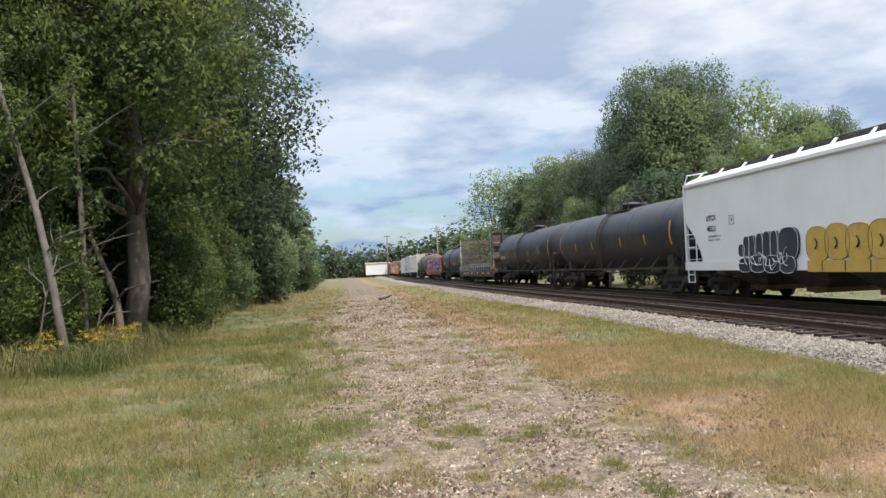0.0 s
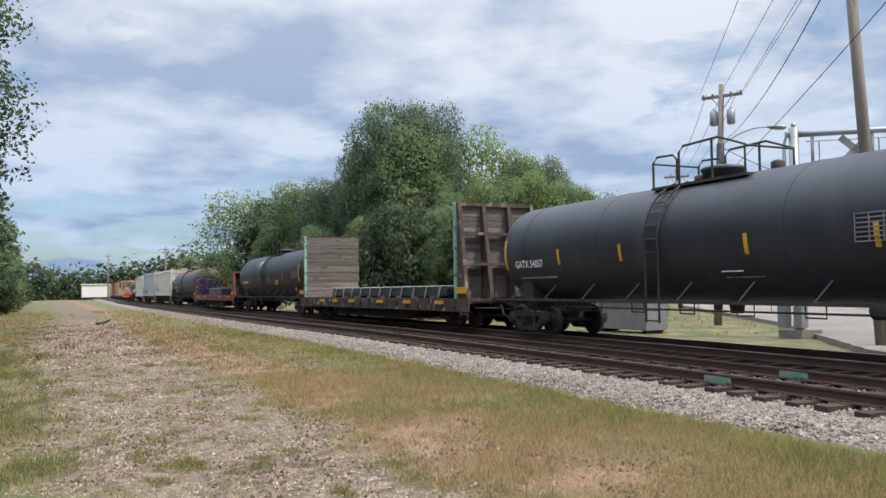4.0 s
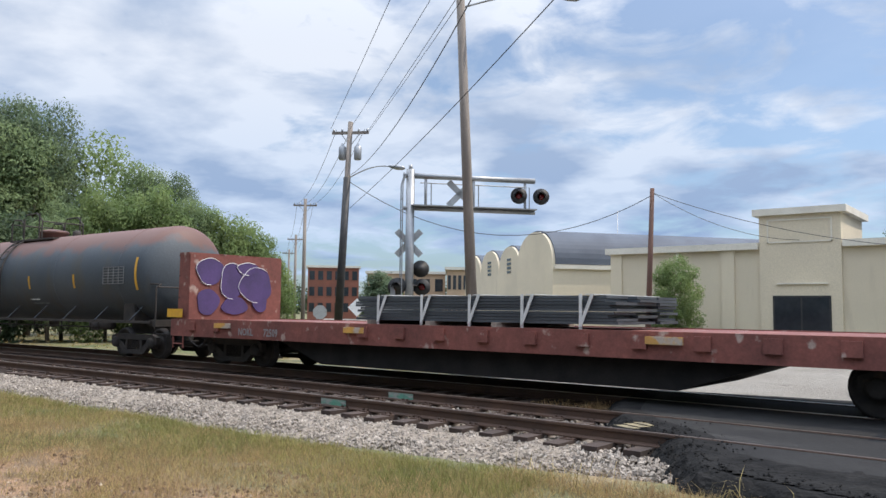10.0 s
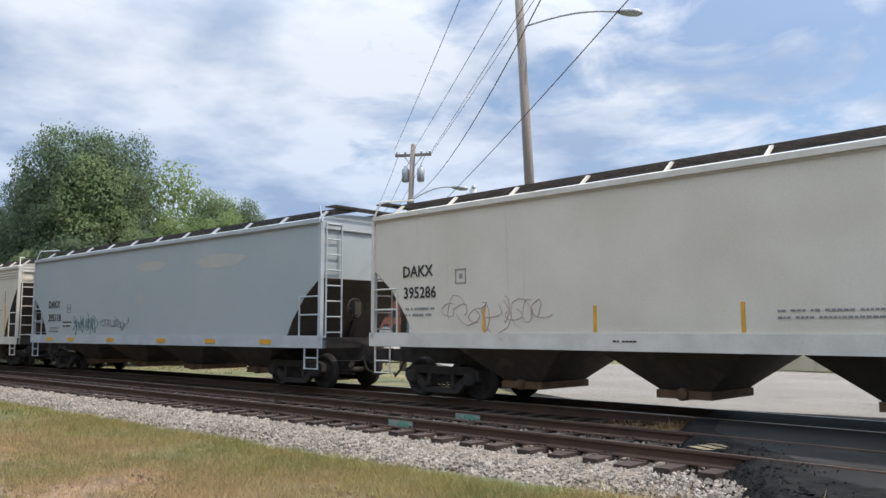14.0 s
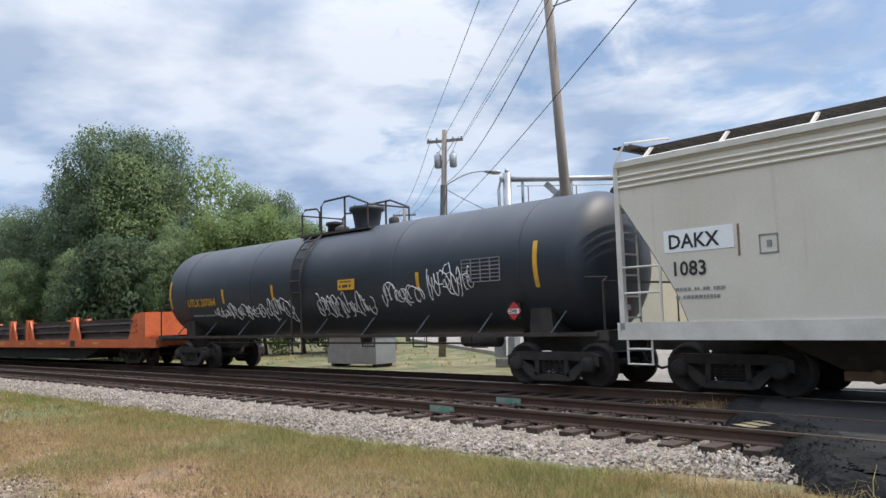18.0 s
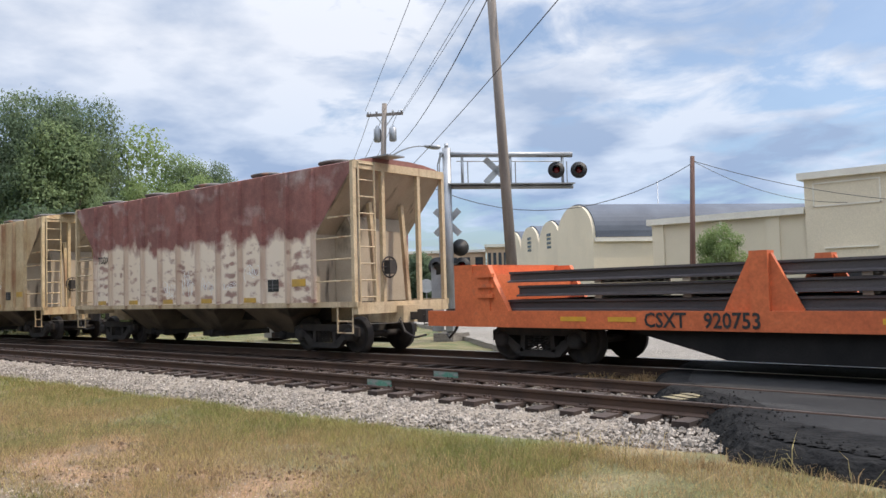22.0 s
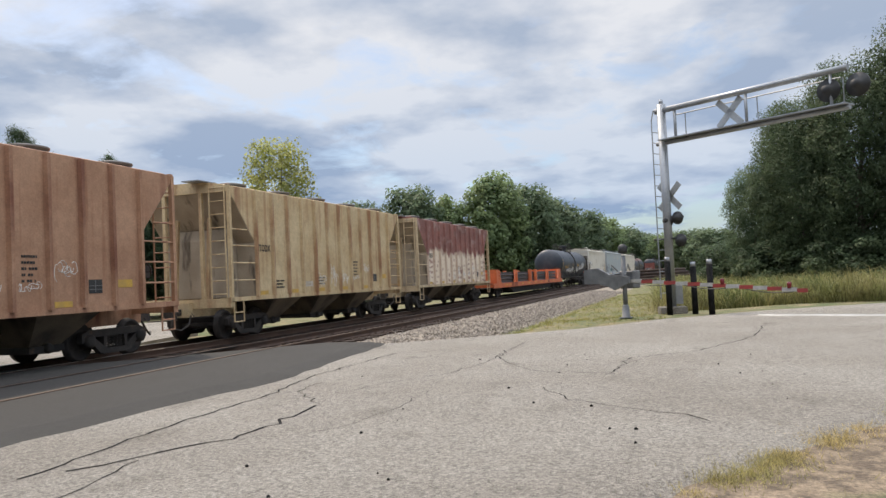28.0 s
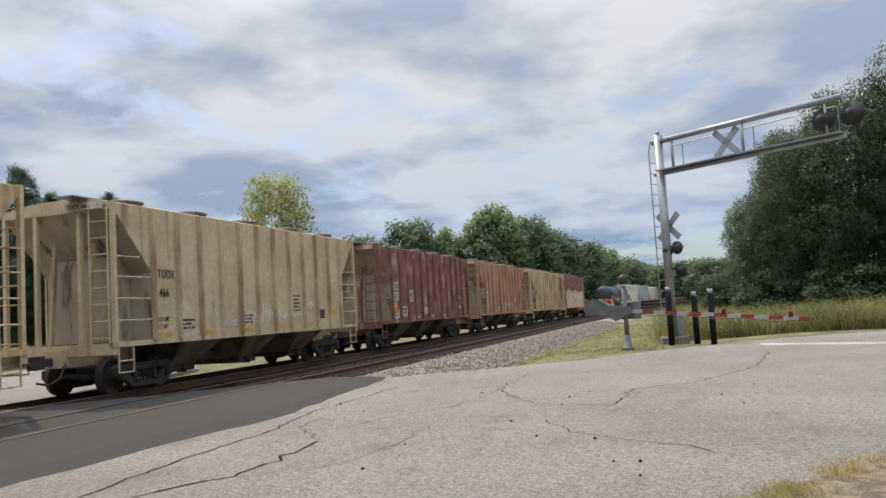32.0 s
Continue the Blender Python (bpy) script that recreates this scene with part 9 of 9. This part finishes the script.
def gate():
    """Lowered crossing gate: a stand with its mechanism and a striped arm."""
    g = thing("crossing_gate", "lowered crossing gate with red and white striped arm", "crossing gate")
    bx, by, bz = 26.6, -1.95, -0.1
    d = Vector((-0.66, -0.75, 0)).normalized()
    n = Vector((-d.y, d.x, 0))
    turn = pose(0, 0, 0, 0, 0, math.degrees(math.atan2(d.y, d.x)))
    part("stand", tube(B(), [(bx, by, bz), (bx, by, bz + 2.05)], 0.075, 12), M["gate_grey"], g)
    bm = lathe(B(), [(0, 0.22), (0.05, 0.22), (0.06, 0.13), (0.4, 0.11), (0.45, 0.075)], "z", 14, (bx, by, bz))
    part("base", bm, M["gate_grey"], g)
    bm = lathe(B(), [(-0.14, 0.08), (-0.08, 0.15), (0.1, 0.15), (0.17, 0.06), (0.18, 0.001)], "z", 18, (bx, by, bz + 2.25))
    part("bell", bm, M["black"], g)
    m = Matrix.Translation((bx, by, bz + 1.25)) @ turn
    bm = soften(box(B(), -0.28, 0.28, 0.1, 0.5, -0.28, 0.3, m), 0.03)
    part("mechanism", bm, M["gate_grey"], g)
    bm = B()
    prism(bm, [(-1.55, -0.1), (-1.55, 0.38), (-0.95, 0.42), (-0.5, 0.2), (0.3, 0.1), (0.3, -0.1), (-0.3, -0.32), (-0.55, -0.2), (-0.95, -0.1)], "y", -0.16, -0.08)
    bmesh.ops.transform(bm, matrix=m, verts=bm.verts)
    part("counterweight", bm, M["gate_grey"], g)
    for s in (-0.25, 0.25):
        part("bracket", tube(B(), [m @ Vector((s, 0.0, 0.3)), m @ Vector((s * 1.3, -0.2, 0.5)), m @ Vector((s, -0.25, 0.2))], 0.03, 6), M["galv"], g)
    x, k = 0.25, 0
    while x < 5.9:
        w = 0.42
        drop = -0.12 - 0.075 * x
        bm = box(B(), x, min(x + w, 6.0), -0.018, 0.018, -0.055 + drop + 0.1, 0.055 + drop + 0.1, m)
        part("arm_stripe", bm, M["old_red"] if k % 2 else M["arm_white"], g, "red stripe of the arm" if k % 2 else "white stripe of the arm")
        x, k = x + w, k + 1
    for x in (3.5, 5.5):
        bm = lathe(B(), [(0, 0.06), (0.16, 0.06), (0.18, 0.03)], "z", 10, m @ Vector((x, 0, 0.03 - 0.075 * x)))
        part("arm_lamp", bm, M["lens"], g)
    bm = B()
    pts = [m @ Vector((x, 0.03, -0.02 - 0.075 * x - 0.1 * abs(math.sin(x * 1.6)))) for x in np.linspace(0.3, 5.6, 40)]
    part("cable", tube(bm, pts, 0.012, 4), M["black"], g)


gate()


def pole(name, foot, head, r, material, label, category="utility pole"):
    t = thing(name, label, category, "utility poles")
    part("shaft", tube(B(), [foot, head], r, 12, r * 0.68), material, t)
    return t


def cross_arm(t, p, half, deg):
    m = Matrix.Translation(p) @ pose(0, 0, 0, 0, 0, deg)
    part("cross_arm", box(B(), -half, half, -0.05, 0.05, -0.06, 0.06, m), M["pole_wood"], t)
    for x in (-half * 0.92, -half * 0.45, half * 0.45, half * 0.92):
        part("insulator", lathe(B(), [(0.06, 0.03), (0.1, 0.05), (0.18, 0.04), (0.2, 0.001)], "z", 8, m @ Vector((x, 0, 0))), M["galv"], t)
    part("arm_brace", tube(tube(B(), [m @ Vector((-half * 0.5, 0, -0.05)), m @ Vector((0, 0, -0.6))], 0.02, 5), [m @ Vector((half * 0.5, 0, -0.05)), m @ Vector((0, 0, -0.6))], 0.02, 5), M["galv"], t)


def street_lamp(t, root, tip):
    a, b = Vector(root), Vector(tip)
    pts = [a + (b - a) * f + Vector((0, 0, 0.35 * math.sin(math.pi * f * 0.7))) for f in np.linspace(0, 1, 8)]
    part("lamp_arm", tube(B(), pts, 0.03, 6), M["galv"], t)
    d = (b - a)
    m = Matrix.Translation(pts[-1]) @ pose(0, 0, 0, 0, 8, math.degrees(math.atan2(d.y, d.x)))
    bm = lathe(B(), [(-0.05, 0.05), (0.1, 0.12), (0.35, 0.17), (0.6, 0.15), (0.72, 0.06), (0.74, 0.001)], "x", 14)
    bmesh.ops.transform(bm, matrix=m @ Matrix.Diagonal((1, 1, 0.7, 1)), verts=bm.verts)
    part("lamp_head", bm, M["galv"], t)


LEAN_TOP = (-14.13, 18.8, 13.0)
lean = pole("utility_pole", (-13.53, 19.0, -0.5), LEAN_TOP, 0.175, M["pole_wood"], "tall leaning wooden utility pole with a street lamp")
street_lamp(lean, (-14.08, 18.9, 10.6), (-11.6, 20.4, 10.6))
TX, TY = at_angle(44.6, 36)
tp = pole("utility_pole", (TX - 0.36, TY - 0.26, -0.5), (TX, TY, 9.95), 0.165, M["pole_wood"], "wooden utility pole with cross arm and transformers")
part("sleeve", tube(B(), [(TX - 0.33, TY - 0.24, 0.3), (TX - 0.09, TY - 0.065, 7.4)], 0.19, 12, 0.16), M["black"], tp, "blackened lower half")
cross_arm(tp, (TX, TY, 9.45), 0.85, 30)
for s in (-0.42, 0.42):
    bm = lathe(B(), [(0, 0.13), (0.05, 0.17), (0.58, 0.17), (0.64, 0.11), (0.76, 0.04)], "z", 14, (TX + s * 0.72, TY + s * 0.45, 8.2))
    part("transformer", bm, M["galv"], tp, "grey transformer can")
street_lamp(tp, (TX, TY, 7.4), (TX + 1.6, TY + 0.9, 7.6))
WX, WY = at_angle(23.0, 36)
wp = pole("utility_pole", (WX - 0.3, WY, -0.5), (WX, WY, 6.9), 0.14, M["pole_brown"], "short brown wooden service pole")
FAR_POLES = []
for az, r, h, arm in ((47.7, 62, 9.9, 0.9), (48.3, 86, 9.3, 0.9), (48.75, 108, 9.3, 0.9), (87.0, 190, 9.6, 0.9), (83.4, 150, 9.2, 0.7), (29.6, 90, 7.6, 0.8)):
    x, y = at_angle(az, r)
    q = pole("utility_pole", (x, y, -0.6), (x, y, h), 0.17, M["pole_wood"], "distant wooden utility pole with a cross arm")
    cross_arm(q, (x, y, h - 0.5), arm, 40)
    FAR_POLES.append((x, y, h))
x, y = at_angle(3.1, 34)
pole("utility_pole", (x, y, -0.5), (x, y, 7.6), 0.16, M["pole_wood"], "grey wooden pole beside the yard")
for az, r, h in ((25.4, 150, 20), (31.2, 160, 17)):
    x, y = at_angle(az, r)
    pole("radio_mast", (x, y, -0.5), (x, y, h), 0.09, M["galv"], "thin distant radio mast", "mast")


def wire(a, b, sag, r=0.012):
    a, b = Vector(a), Vector(b)
    pts = [a + (b - a) * f - Vector((0, 0, 4 * sag * f * (1 - f))) for f in np.linspace(0, 1, 17)]
    tagged(part("cable", tube(B(), pts, r, 4), M["wire"]), "thin black overhead cable between poles", "cable", "overhead cables")


for (ax, ay, az_), (bx_, by_, bz_) in (((-25.9, 25.0, 9.6), (-13.48, 14.77, 9.1)), ((-25.3, 25.6, 9.6), (-12.77, 15.39, 9.08)), ((-24.74, 26.15, 9.5), (-12.3, 15.77, 9.06)), ((-24.70, 26.2, 9.5), (-12.1, 15.9, 9.2))):
    a, b = Vector((ax, ay, az_)), Vector((bx_, by_, bz_))
    wire(a, a + (b - a) * 1.9, 0.12, 0.009)
a, b = Vector((-25.28, 25.63, 7.49)), Vector((-12.76, 15.4, 7.12))
wire(a, a + (b - a) * 1.6 + Vector((0, 0, 1.13)), 0.8, 0.013)
a, b = Vector((-25.26, 25.65, 6.0)), Vector((-11.94, 16.05, 7.06))
wire(a, a + (b - a) * 1.7, 0.25, 0.014)
wire((TX, TY, 7.2), (WX, WY, 6.6), 2.1, 0.016)
wire((WX, WY, 6.7), (0.5, 37.2, 4.0), 0.9, 0.014)
wire((WX, WY, 6.7), (-9.0, 37.3, 4.7), 0.5, 0.012)
for a, b in zip([(TX, TY, 9.95)] + FAR_POLES[:2], FAR_POLES[:3]):
    for s in (-0.6, 0.0, 0.6):
        wire((a[0] + s, a[1] + s * 0.5, a[2] - 0.35), (b[0] + s, b[1] + s * 0.5, b[2] - 0.35), 0.7)


# ---- buildings ----
def window(house, x0, x1, y, z0, z1, panes=2, frame_mat=None):
    w = part("window", box(B(), x0, x1, y - 0.03, y + 0.12, z0, z1), M["black"], house)
    n = panes
    for k in range(n):
        a, b = x0 + 0.08 + k * (x1 - x0 - 0.08) / n, x0 + (k + 1) * (x1 - x0 - 0.08) / n
        part("pane", box(B(), a, b, y - 0.05, y - 0.035, z0 + 0.08, z1 - 0.08), M["glass"], w)
    part("sill", box(B(), x0 - 0.1, x1 + 0.1, y - 0.14, y, z0 - 0.1, z0), M["stucco_trim"], house)
    return w


def stucco_building():
    h = thing("stucco_building", "low cream stucco building with a raised parapet block", "building")
    y = 37.4
    part("wall", box(B(), -18.1, -2.2, y, y + 8, -0.5, 4.45), M["stucco"], h)
    part("parapet_block", box(B(), -10.75, -7.35, y - 0.12, y + 4.5, -0.5, 5.95), M["stucco"], h)
    part("cornice", box(B(), -11.0, -7.1, y - 0.3, y + 4.7, 5.85, 6.15), M["stucco_trim"], h)
    part("coping", box(B(), -18.35, -10.8, y - 0.22, y + 0.3, 4.35, 4.65), M["stucco_trim"], h)
    part("coping", box(B(), -7.3, -1.9, y - 0.22, y + 0.3, 4.35, 4.65), M["stucco_trim"], h)
    part("roof", box(B(), -18.0, -2.3, y + 0.3, y + 7.9, 4.4, 4.5), M["roof_metal"], h)
    for x in (-17.8, -12.2, -5.2):
        part("pilaster", box(B(), x - 0.3, x + 0.3, y - 0.1, y, -0.4, 4.35), M["stucco"], h)
    bm = B()
    for a, b in (((-10.4, 5.6), (-7.7, 5.6)), ((-10.4, 4.6), (-7.7, 4.6))):
        box(bm, a[0], b[0], y - 0.16, y - 0.12, a[1], a[1] + 0.06)
    for x in (-10.4, -7.76):
        box(bm, x, x + 0.06, y - 0.16, y - 0.12, 4.6, 5.6)
    part("moulding", bm, M["stucco_trim"], h)
    window(h, -10.2, -7.8, y - 0.12, 0.3, 2.25, 2)
    window(h, -4.4, -3.0, y, 0.3, 2.2, 2)
    part("downpipe", tube(B(), [(-14.6, y - 0.08, -0.3), (-14.6, y - 0.08, 4.3)], 0.06, 8), M["stucco_trim"], h)
    bm = B()
    box(bm, -10.0, -7.9, y - 0.2, y - 0.12, 2.75, 2.8)
    part("ledge", bm, M["stucco_trim"], h)


stucco_building()


def vaulted_building():
    """Four parallel barrel vaults, gables to the street, the nearest the widest."""
    h = thing("vaulted_building", "cream building with grey barrel-vaulted metal roofs", "building")
    corner = Vector((*at_angle(29.95, 50), 0))
    deg = math.degrees(math.atan2(0.8, 0.6))
    turn = Matrix.Translation(corner) @ pose(0, 0, 0, 0, 0, deg)
    L, y, eave = 27, 0.0, 4.3
    for k, (w, rise) in enumerate(((6.2, 2.35), (4.4, 2.05), (4.4, 2.0), (4.2, 1.9))):
        z = eave if k == 0 else eave - 0.25
        x0 = 0.0 if k == 0 else 0.2
        arc = [(y + w / 2 - w / 2 * math.cos(a), z + rise * math.sin(a) ** 0.85) for a in np.linspace(0, math.pi, 26)]
        bm = prism(B(), [(y, -0.5)] + arc + [(y + w, -0.5)], "x", x0, L)
        bmesh.ops.transform(bm, matrix=turn, verts=bm.verts)
        part("gable_wall", bm, M["stucco"], h)
        out = [(a, b) for a, b in arc] + [(y + w / 2 + (a - y - w / 2) * 1.02, b + 0.09) for a, b in arc[::-1]]
        bm = B()
        n = len(arc)
        for xx in (x0 + 0.18, L):
            for a, b in out:
                bm.verts.new((xx, a, b))
        bm.verts.ensure_lookup_table()
        v = bm.verts
        for i in range(n - 1):
            o, q = 2 * n - 1 - i, 2 * n - 2 - i
            bm.faces.new((v[o], v[q], v[2 * n + q], v[2 * n + o]))
            bm.faces.new((v[i], v[i + 1], v[q], v[o]))
        for f in bm.faces:
            f.smooth = False
        bmesh.ops.recalc_face_normals(bm, faces=bm.faces[:])
        bmesh.ops.transform(bm, matrix=turn, verts=bm.verts)
        part("vault_roof", bm, M["roof_metal"], h)
        for j in range(4 if k in (1, 2) else 0):
            bm = box(B(), x0 - 0.03, x0 + 0.02, y + w / 2 - 0.4, y + w / 2 + 0.4, z + 0.1 + 0.3 * j, z + 0.28 + 0.3 * j)
            bmesh.ops.transform(bm, matrix=turn, verts=bm.verts)
            part("louvre", bm, M["glass"], h)
        y += w
    bm = box(B(), 0.1, L, -0.16, 0.0, eave - 0.2, eave + 0.05)
    bmesh.ops.transform(bm, matrix=turn, verts=bm.verts)
    part("gutter", bm, M["stucco_trim"], h)


vaulted_building()


def block(az0, az1, r, top, depth, wall_mat, label, floors, cols, name="town_building", z0=-0.6, deg=None):
    """A plain far house of storeys and windows between two bearings."""
    (xa, ya), (xb, yb) = at_angle(az0, r), at_angle(az1, r)
    w = math.hypot(xb - xa, yb - ya)
    t = thing(name, label, "building", "town buildings", pose(xa, ya, 0, 0, 0, math.degrees(math.atan2(yb - ya, xb - xa))))
    part("wall", box(B(), 0, w, 0, depth, z0, top), wall_mat, t)
    part("roof", box(B(), -0.3, w + 0.3, -0.3, depth + 0.3, top, top + 0.4), M["stucco_trim"], t)
    fh = (top - 0.2) / floors
    for i in range(floors):
        for k in range(cols):
            x = w * (k + 0.5) / cols
            part("window", box(B(), x - w / cols * 0.3, x + w / cols * 0.3, -0.06, 0.1, 0.6 + i * fh + 0.3, 0.6 + i * fh + fh * 0.66), M["glass"], t)
    return t


block(47.4, 43.8, 150, 9.1, 14, M["brick"], "red-brick town building of several storeys", 3, 6)
M["brick_tan"] = surface("brick_tan", (0.46, 0.33, 0.22), (0.38, 0.27, 0.18), 0.9, 0, 0.5, 8, 0.1)
block(43.2, 37.6, 124, 7.0, 12, M["brick_tan"], "tan brick building with strip windows", 2, 6)
block(37.5, 36.0, 112, 7.1, 12, M["brick_tan"], "tan brick corner building with narrow windows", 2, 4)
block(88.6, 86.9, 300, 3.6, 20, M["white"], "long white warehouse far down the line", 1, 0)
block(52.2, 51.0, 40, 2.2, 3, M["galv"], "grey steel signal equipment cabin", 1, 1, "equipment_cabin")


def sign(az, r, shape, label, material, z0=1.6, size=0.38):
    x, y = at_angle(az, r)
    s = thing("road_sign", label, "road sign", "", pose(x, y, -0.35, 0, 0, az))
    part("post", tube(B(), [(0, 0.03, 0), (0, 0.03, z0 + size * 2)], 0.03, 6), M["galv"], s)
    n = {"octagon": 8, "diamond": 4, "round": 24}[shape]
    off = math.pi / n if shape == "octagon" else 0
    prism_pts = [(size * math.cos(2 * math.pi * k / n + off), z0 + size + size * math.sin(2 * math.pi * k / n + off)) for k in range(n)]
    part("panel", prism(B(), prism_pts, "y", -0.01, 0.01), material, s)


def parked_car(az, r, deg, paint, label, low=True):
    """A parked road car: body, cabin, windows, wheels and lamps."""
    x, y = at_angle(az, r)
    car = thing("parked_car", label, "car", "parked cars", pose(x, y, -0.28, 0, 0, deg))
    body = [(-2.2, 0.32), (2.2, 0.32), (2.25, 0.62), (2.05, 0.86), (1.1, 0.98), (-1.75, 1.02), (-2.2, 0.95), (-2.25, 0.6)] if low else [(-2.6, 0.45), (2.5, 0.45), (2.55, 0.85), (2.4, 1.08), (1.2, 1.16), (-2.6, 1.16)]
    part("body", soften(prism(B(), body, "y", -0.87, 0.87), 0.05), paint, car)
    top = [(1.15, 0.97), (0.35, 1.44), (-0.7, 1.5), (-1.9, 1.0)] if low else [(1.2, 1.15), (0.6, 1.75), (-0.6, 1.78), (-0.85, 1.15)]
    cab = part("cabin", soften(prism(B(), top, "y", -0.72, 0.72), 0.06), paint, car)
    mid = [(sum(p[0] for p in top) / 4, sum(p[1] for p in top) / 4)] * 4
    pane = [(a + (m_[0] - a) * 0.22, b + (m_[1] - b) * 0.22) for (a, b), m_ in zip(top, mid)]
    for sy in (-1, 1):
        part("side_window", prism(B(), pane, "y", min(sy * 0.7, sy * 0.735), max(sy * 0.7, sy * 0.735)), M["glass"], cab)
        for wx in (-1.4, 1.4):
            part("wheel", lathe(B(), [(sy * 0.72, 0.001), (sy * 0.72, 0.31), (sy * 0.9, 0.31), (sy * 0.9, 0.2), (sy * 0.87, 0.001)], "y", 18, (wx, 0, 0.31)), M["black"], car)
        part("headlight", box(B(), 2.18, 2.26, min(sy * 0.5, sy * 0.8), max(sy * 0.5, sy * 0.8), 0.62, 0.76), M["galv"], car)
    return car


parked_car(37.4, 112, 36, M["clean_white"], "white hatchback parked by the far street")
parked_car(39.3, 114, 40, M["tank_grey"], "dark pickup truck parked by the far street", False)
parked_car(39.0, 120, 36, M["white_car"], "pale car parked behind the others")
sign(46.5, 42, "octagon", "back of a grey octagonal stop sign", M["sign_back"], 1.25, 0.38)
sign(43.9, 44, "diamond", "back of a pale diamond warning sign", M["white"], 1.4, 0.5)
sign(41.9, 46, "round", "back of a round railway warning sign", M["sign_back"], 1.6, 0.4)

# equipment boxes beyond the tracks
cab = thing("relay_cabinet", "low grey-green steel relay cabinet on legs", "cabinet", "", pose(-24.0, 19.4, -0.35, 0, 0, 2))
part("body", soften(box(B(), -1.4, 1.4, -0.5, 0.5, 0.12, 1.15), 0.03), M["galv"], cab)
part("lid", soften(box(B(), -1.46, 1.46, -0.56, 0.56, 1.15, 1.22), 0.02), M["galv"], cab)
part("leg", box(B(), -1.3, -1.1, -0.4, 0.4, 0, 0.12), M["steel_dark"], cab)
part("leg", box(B(), 1.1, 1.3, -0.4, 0.4, 0, 0.12), M["steel_dark"], cab)

# debris on the worn track and litter on the concrete
deb = thing("dead_branch", "dark broken branch lying on the worn track", "branch", "", pose(-46, 2.2, -0.33, 0, 0, 20))
part("limb", tube(tube(B(), [(-0.9, 0, 0.05), (-0.2, 0.1, 0.12), (0.9, 0, 0.3)], 0.09, 6, 0.04), [(-0.2, 0.1, 0.12), (0.3, -0.4, 0.1)], 0.04, 5, 0.02), M["bark"], deb)
lit = thing("litter", "flattened white paper scrap on the concrete", "litter", "", pose(5.15, 3.95, -0.083, 0, 0, 30))
part("scrap", soften(box(B(), -0.07, 0.07, -0.035, 0.035, 0, 0.012), 0.004), M["old_white"], lit)
rng = random.Random(31)
bm = B()
for i in range(46):
    x, y = rng.uniform(4.0, 16), rng.uniform(-3.5, 4.4)
    if x + 0.95 * y < 6.8:
        continue
    bmesh.ops.create_icosphere(bm, subdivisions=1, radius=rng.uniform(0.006, 0.022), matrix=Matrix.Translation((x, y, -0.08)))
tagged(part("pebbles", bm, M["tar"]), "dark pebbles scattered on the concrete", "pebbles", kind="stuff")


def log_pile(x, y, seed):
    """A heap of dark trunks lying by the line."""
    pile = thing("log_pile", "dark heap of old logs beside the line", "log pile", "", pose(x, y, ground_z(x, y) - 0.1, 0, 0, 96))
    rng_ = random.Random(seed)
    for lay in range(5):
        for k in range(7 - lay):
            r, ln = rng_.uniform(0.17, 0.25), rng_.uniform(2.6, 3.6)
            yy, z, c = (k - (6 - lay) / 2) * 0.46, 0.2 + lay * 0.38, rng_.uniform(-0.4, 0.4)
            bm = B()
            tube(bm, [(c - ln, yy + rng_.uniform(-0.1, 0.1), z), (c, yy, z + rng_.uniform(0, 0.05)), (c + ln, yy + rng_.uniform(-0.1, 0.1), z)], r, 9, r * 0.8)
            part("log", bm, M["tie"], pile)


log_pile(109.0, -12.7, 5)


def motions():
    turned = {}
    for w, s in WHEELS:
        if s not in turned:
            rows = []
            for k in range(0, 961):
                t = k / 30
                run = SPEED * (t - 16) + GAIN * (t - 16) ** 2
                rows.append((t, pose(s * AXLE, 0, 0.42, 0, math.degrees(run / 0.42) % 360, 0)))
            walk(w, rows)
            turned[s] = w.animation_data
        else:
            w.rotation_mode = "QUATERNION"
            w.animation_data_create()
            w.animation_data.action = turned[s].action
            w.animation_data.action_slot = turned[s].action_slot
    for car, s16, half in TRAIN:
        rows = []
        for t in range(33):
            s = s16 + SPEED * (t - 16) + GAIN * (t - 16) ** 2
            a, _ = on_line(s - half, FAR_OFF)
            b, _ = on_line(s + half, FAR_OFF)
            c, d = (a + b) / 2, b - a
            rows.append((float(t), pose(c.x, c.y, c.z, 0, -math.degrees(math.atan2(d.z, d.xy.length)), math.degrees(math.atan2(d.y, d.x)))))
        walk(car, rows)


motions()
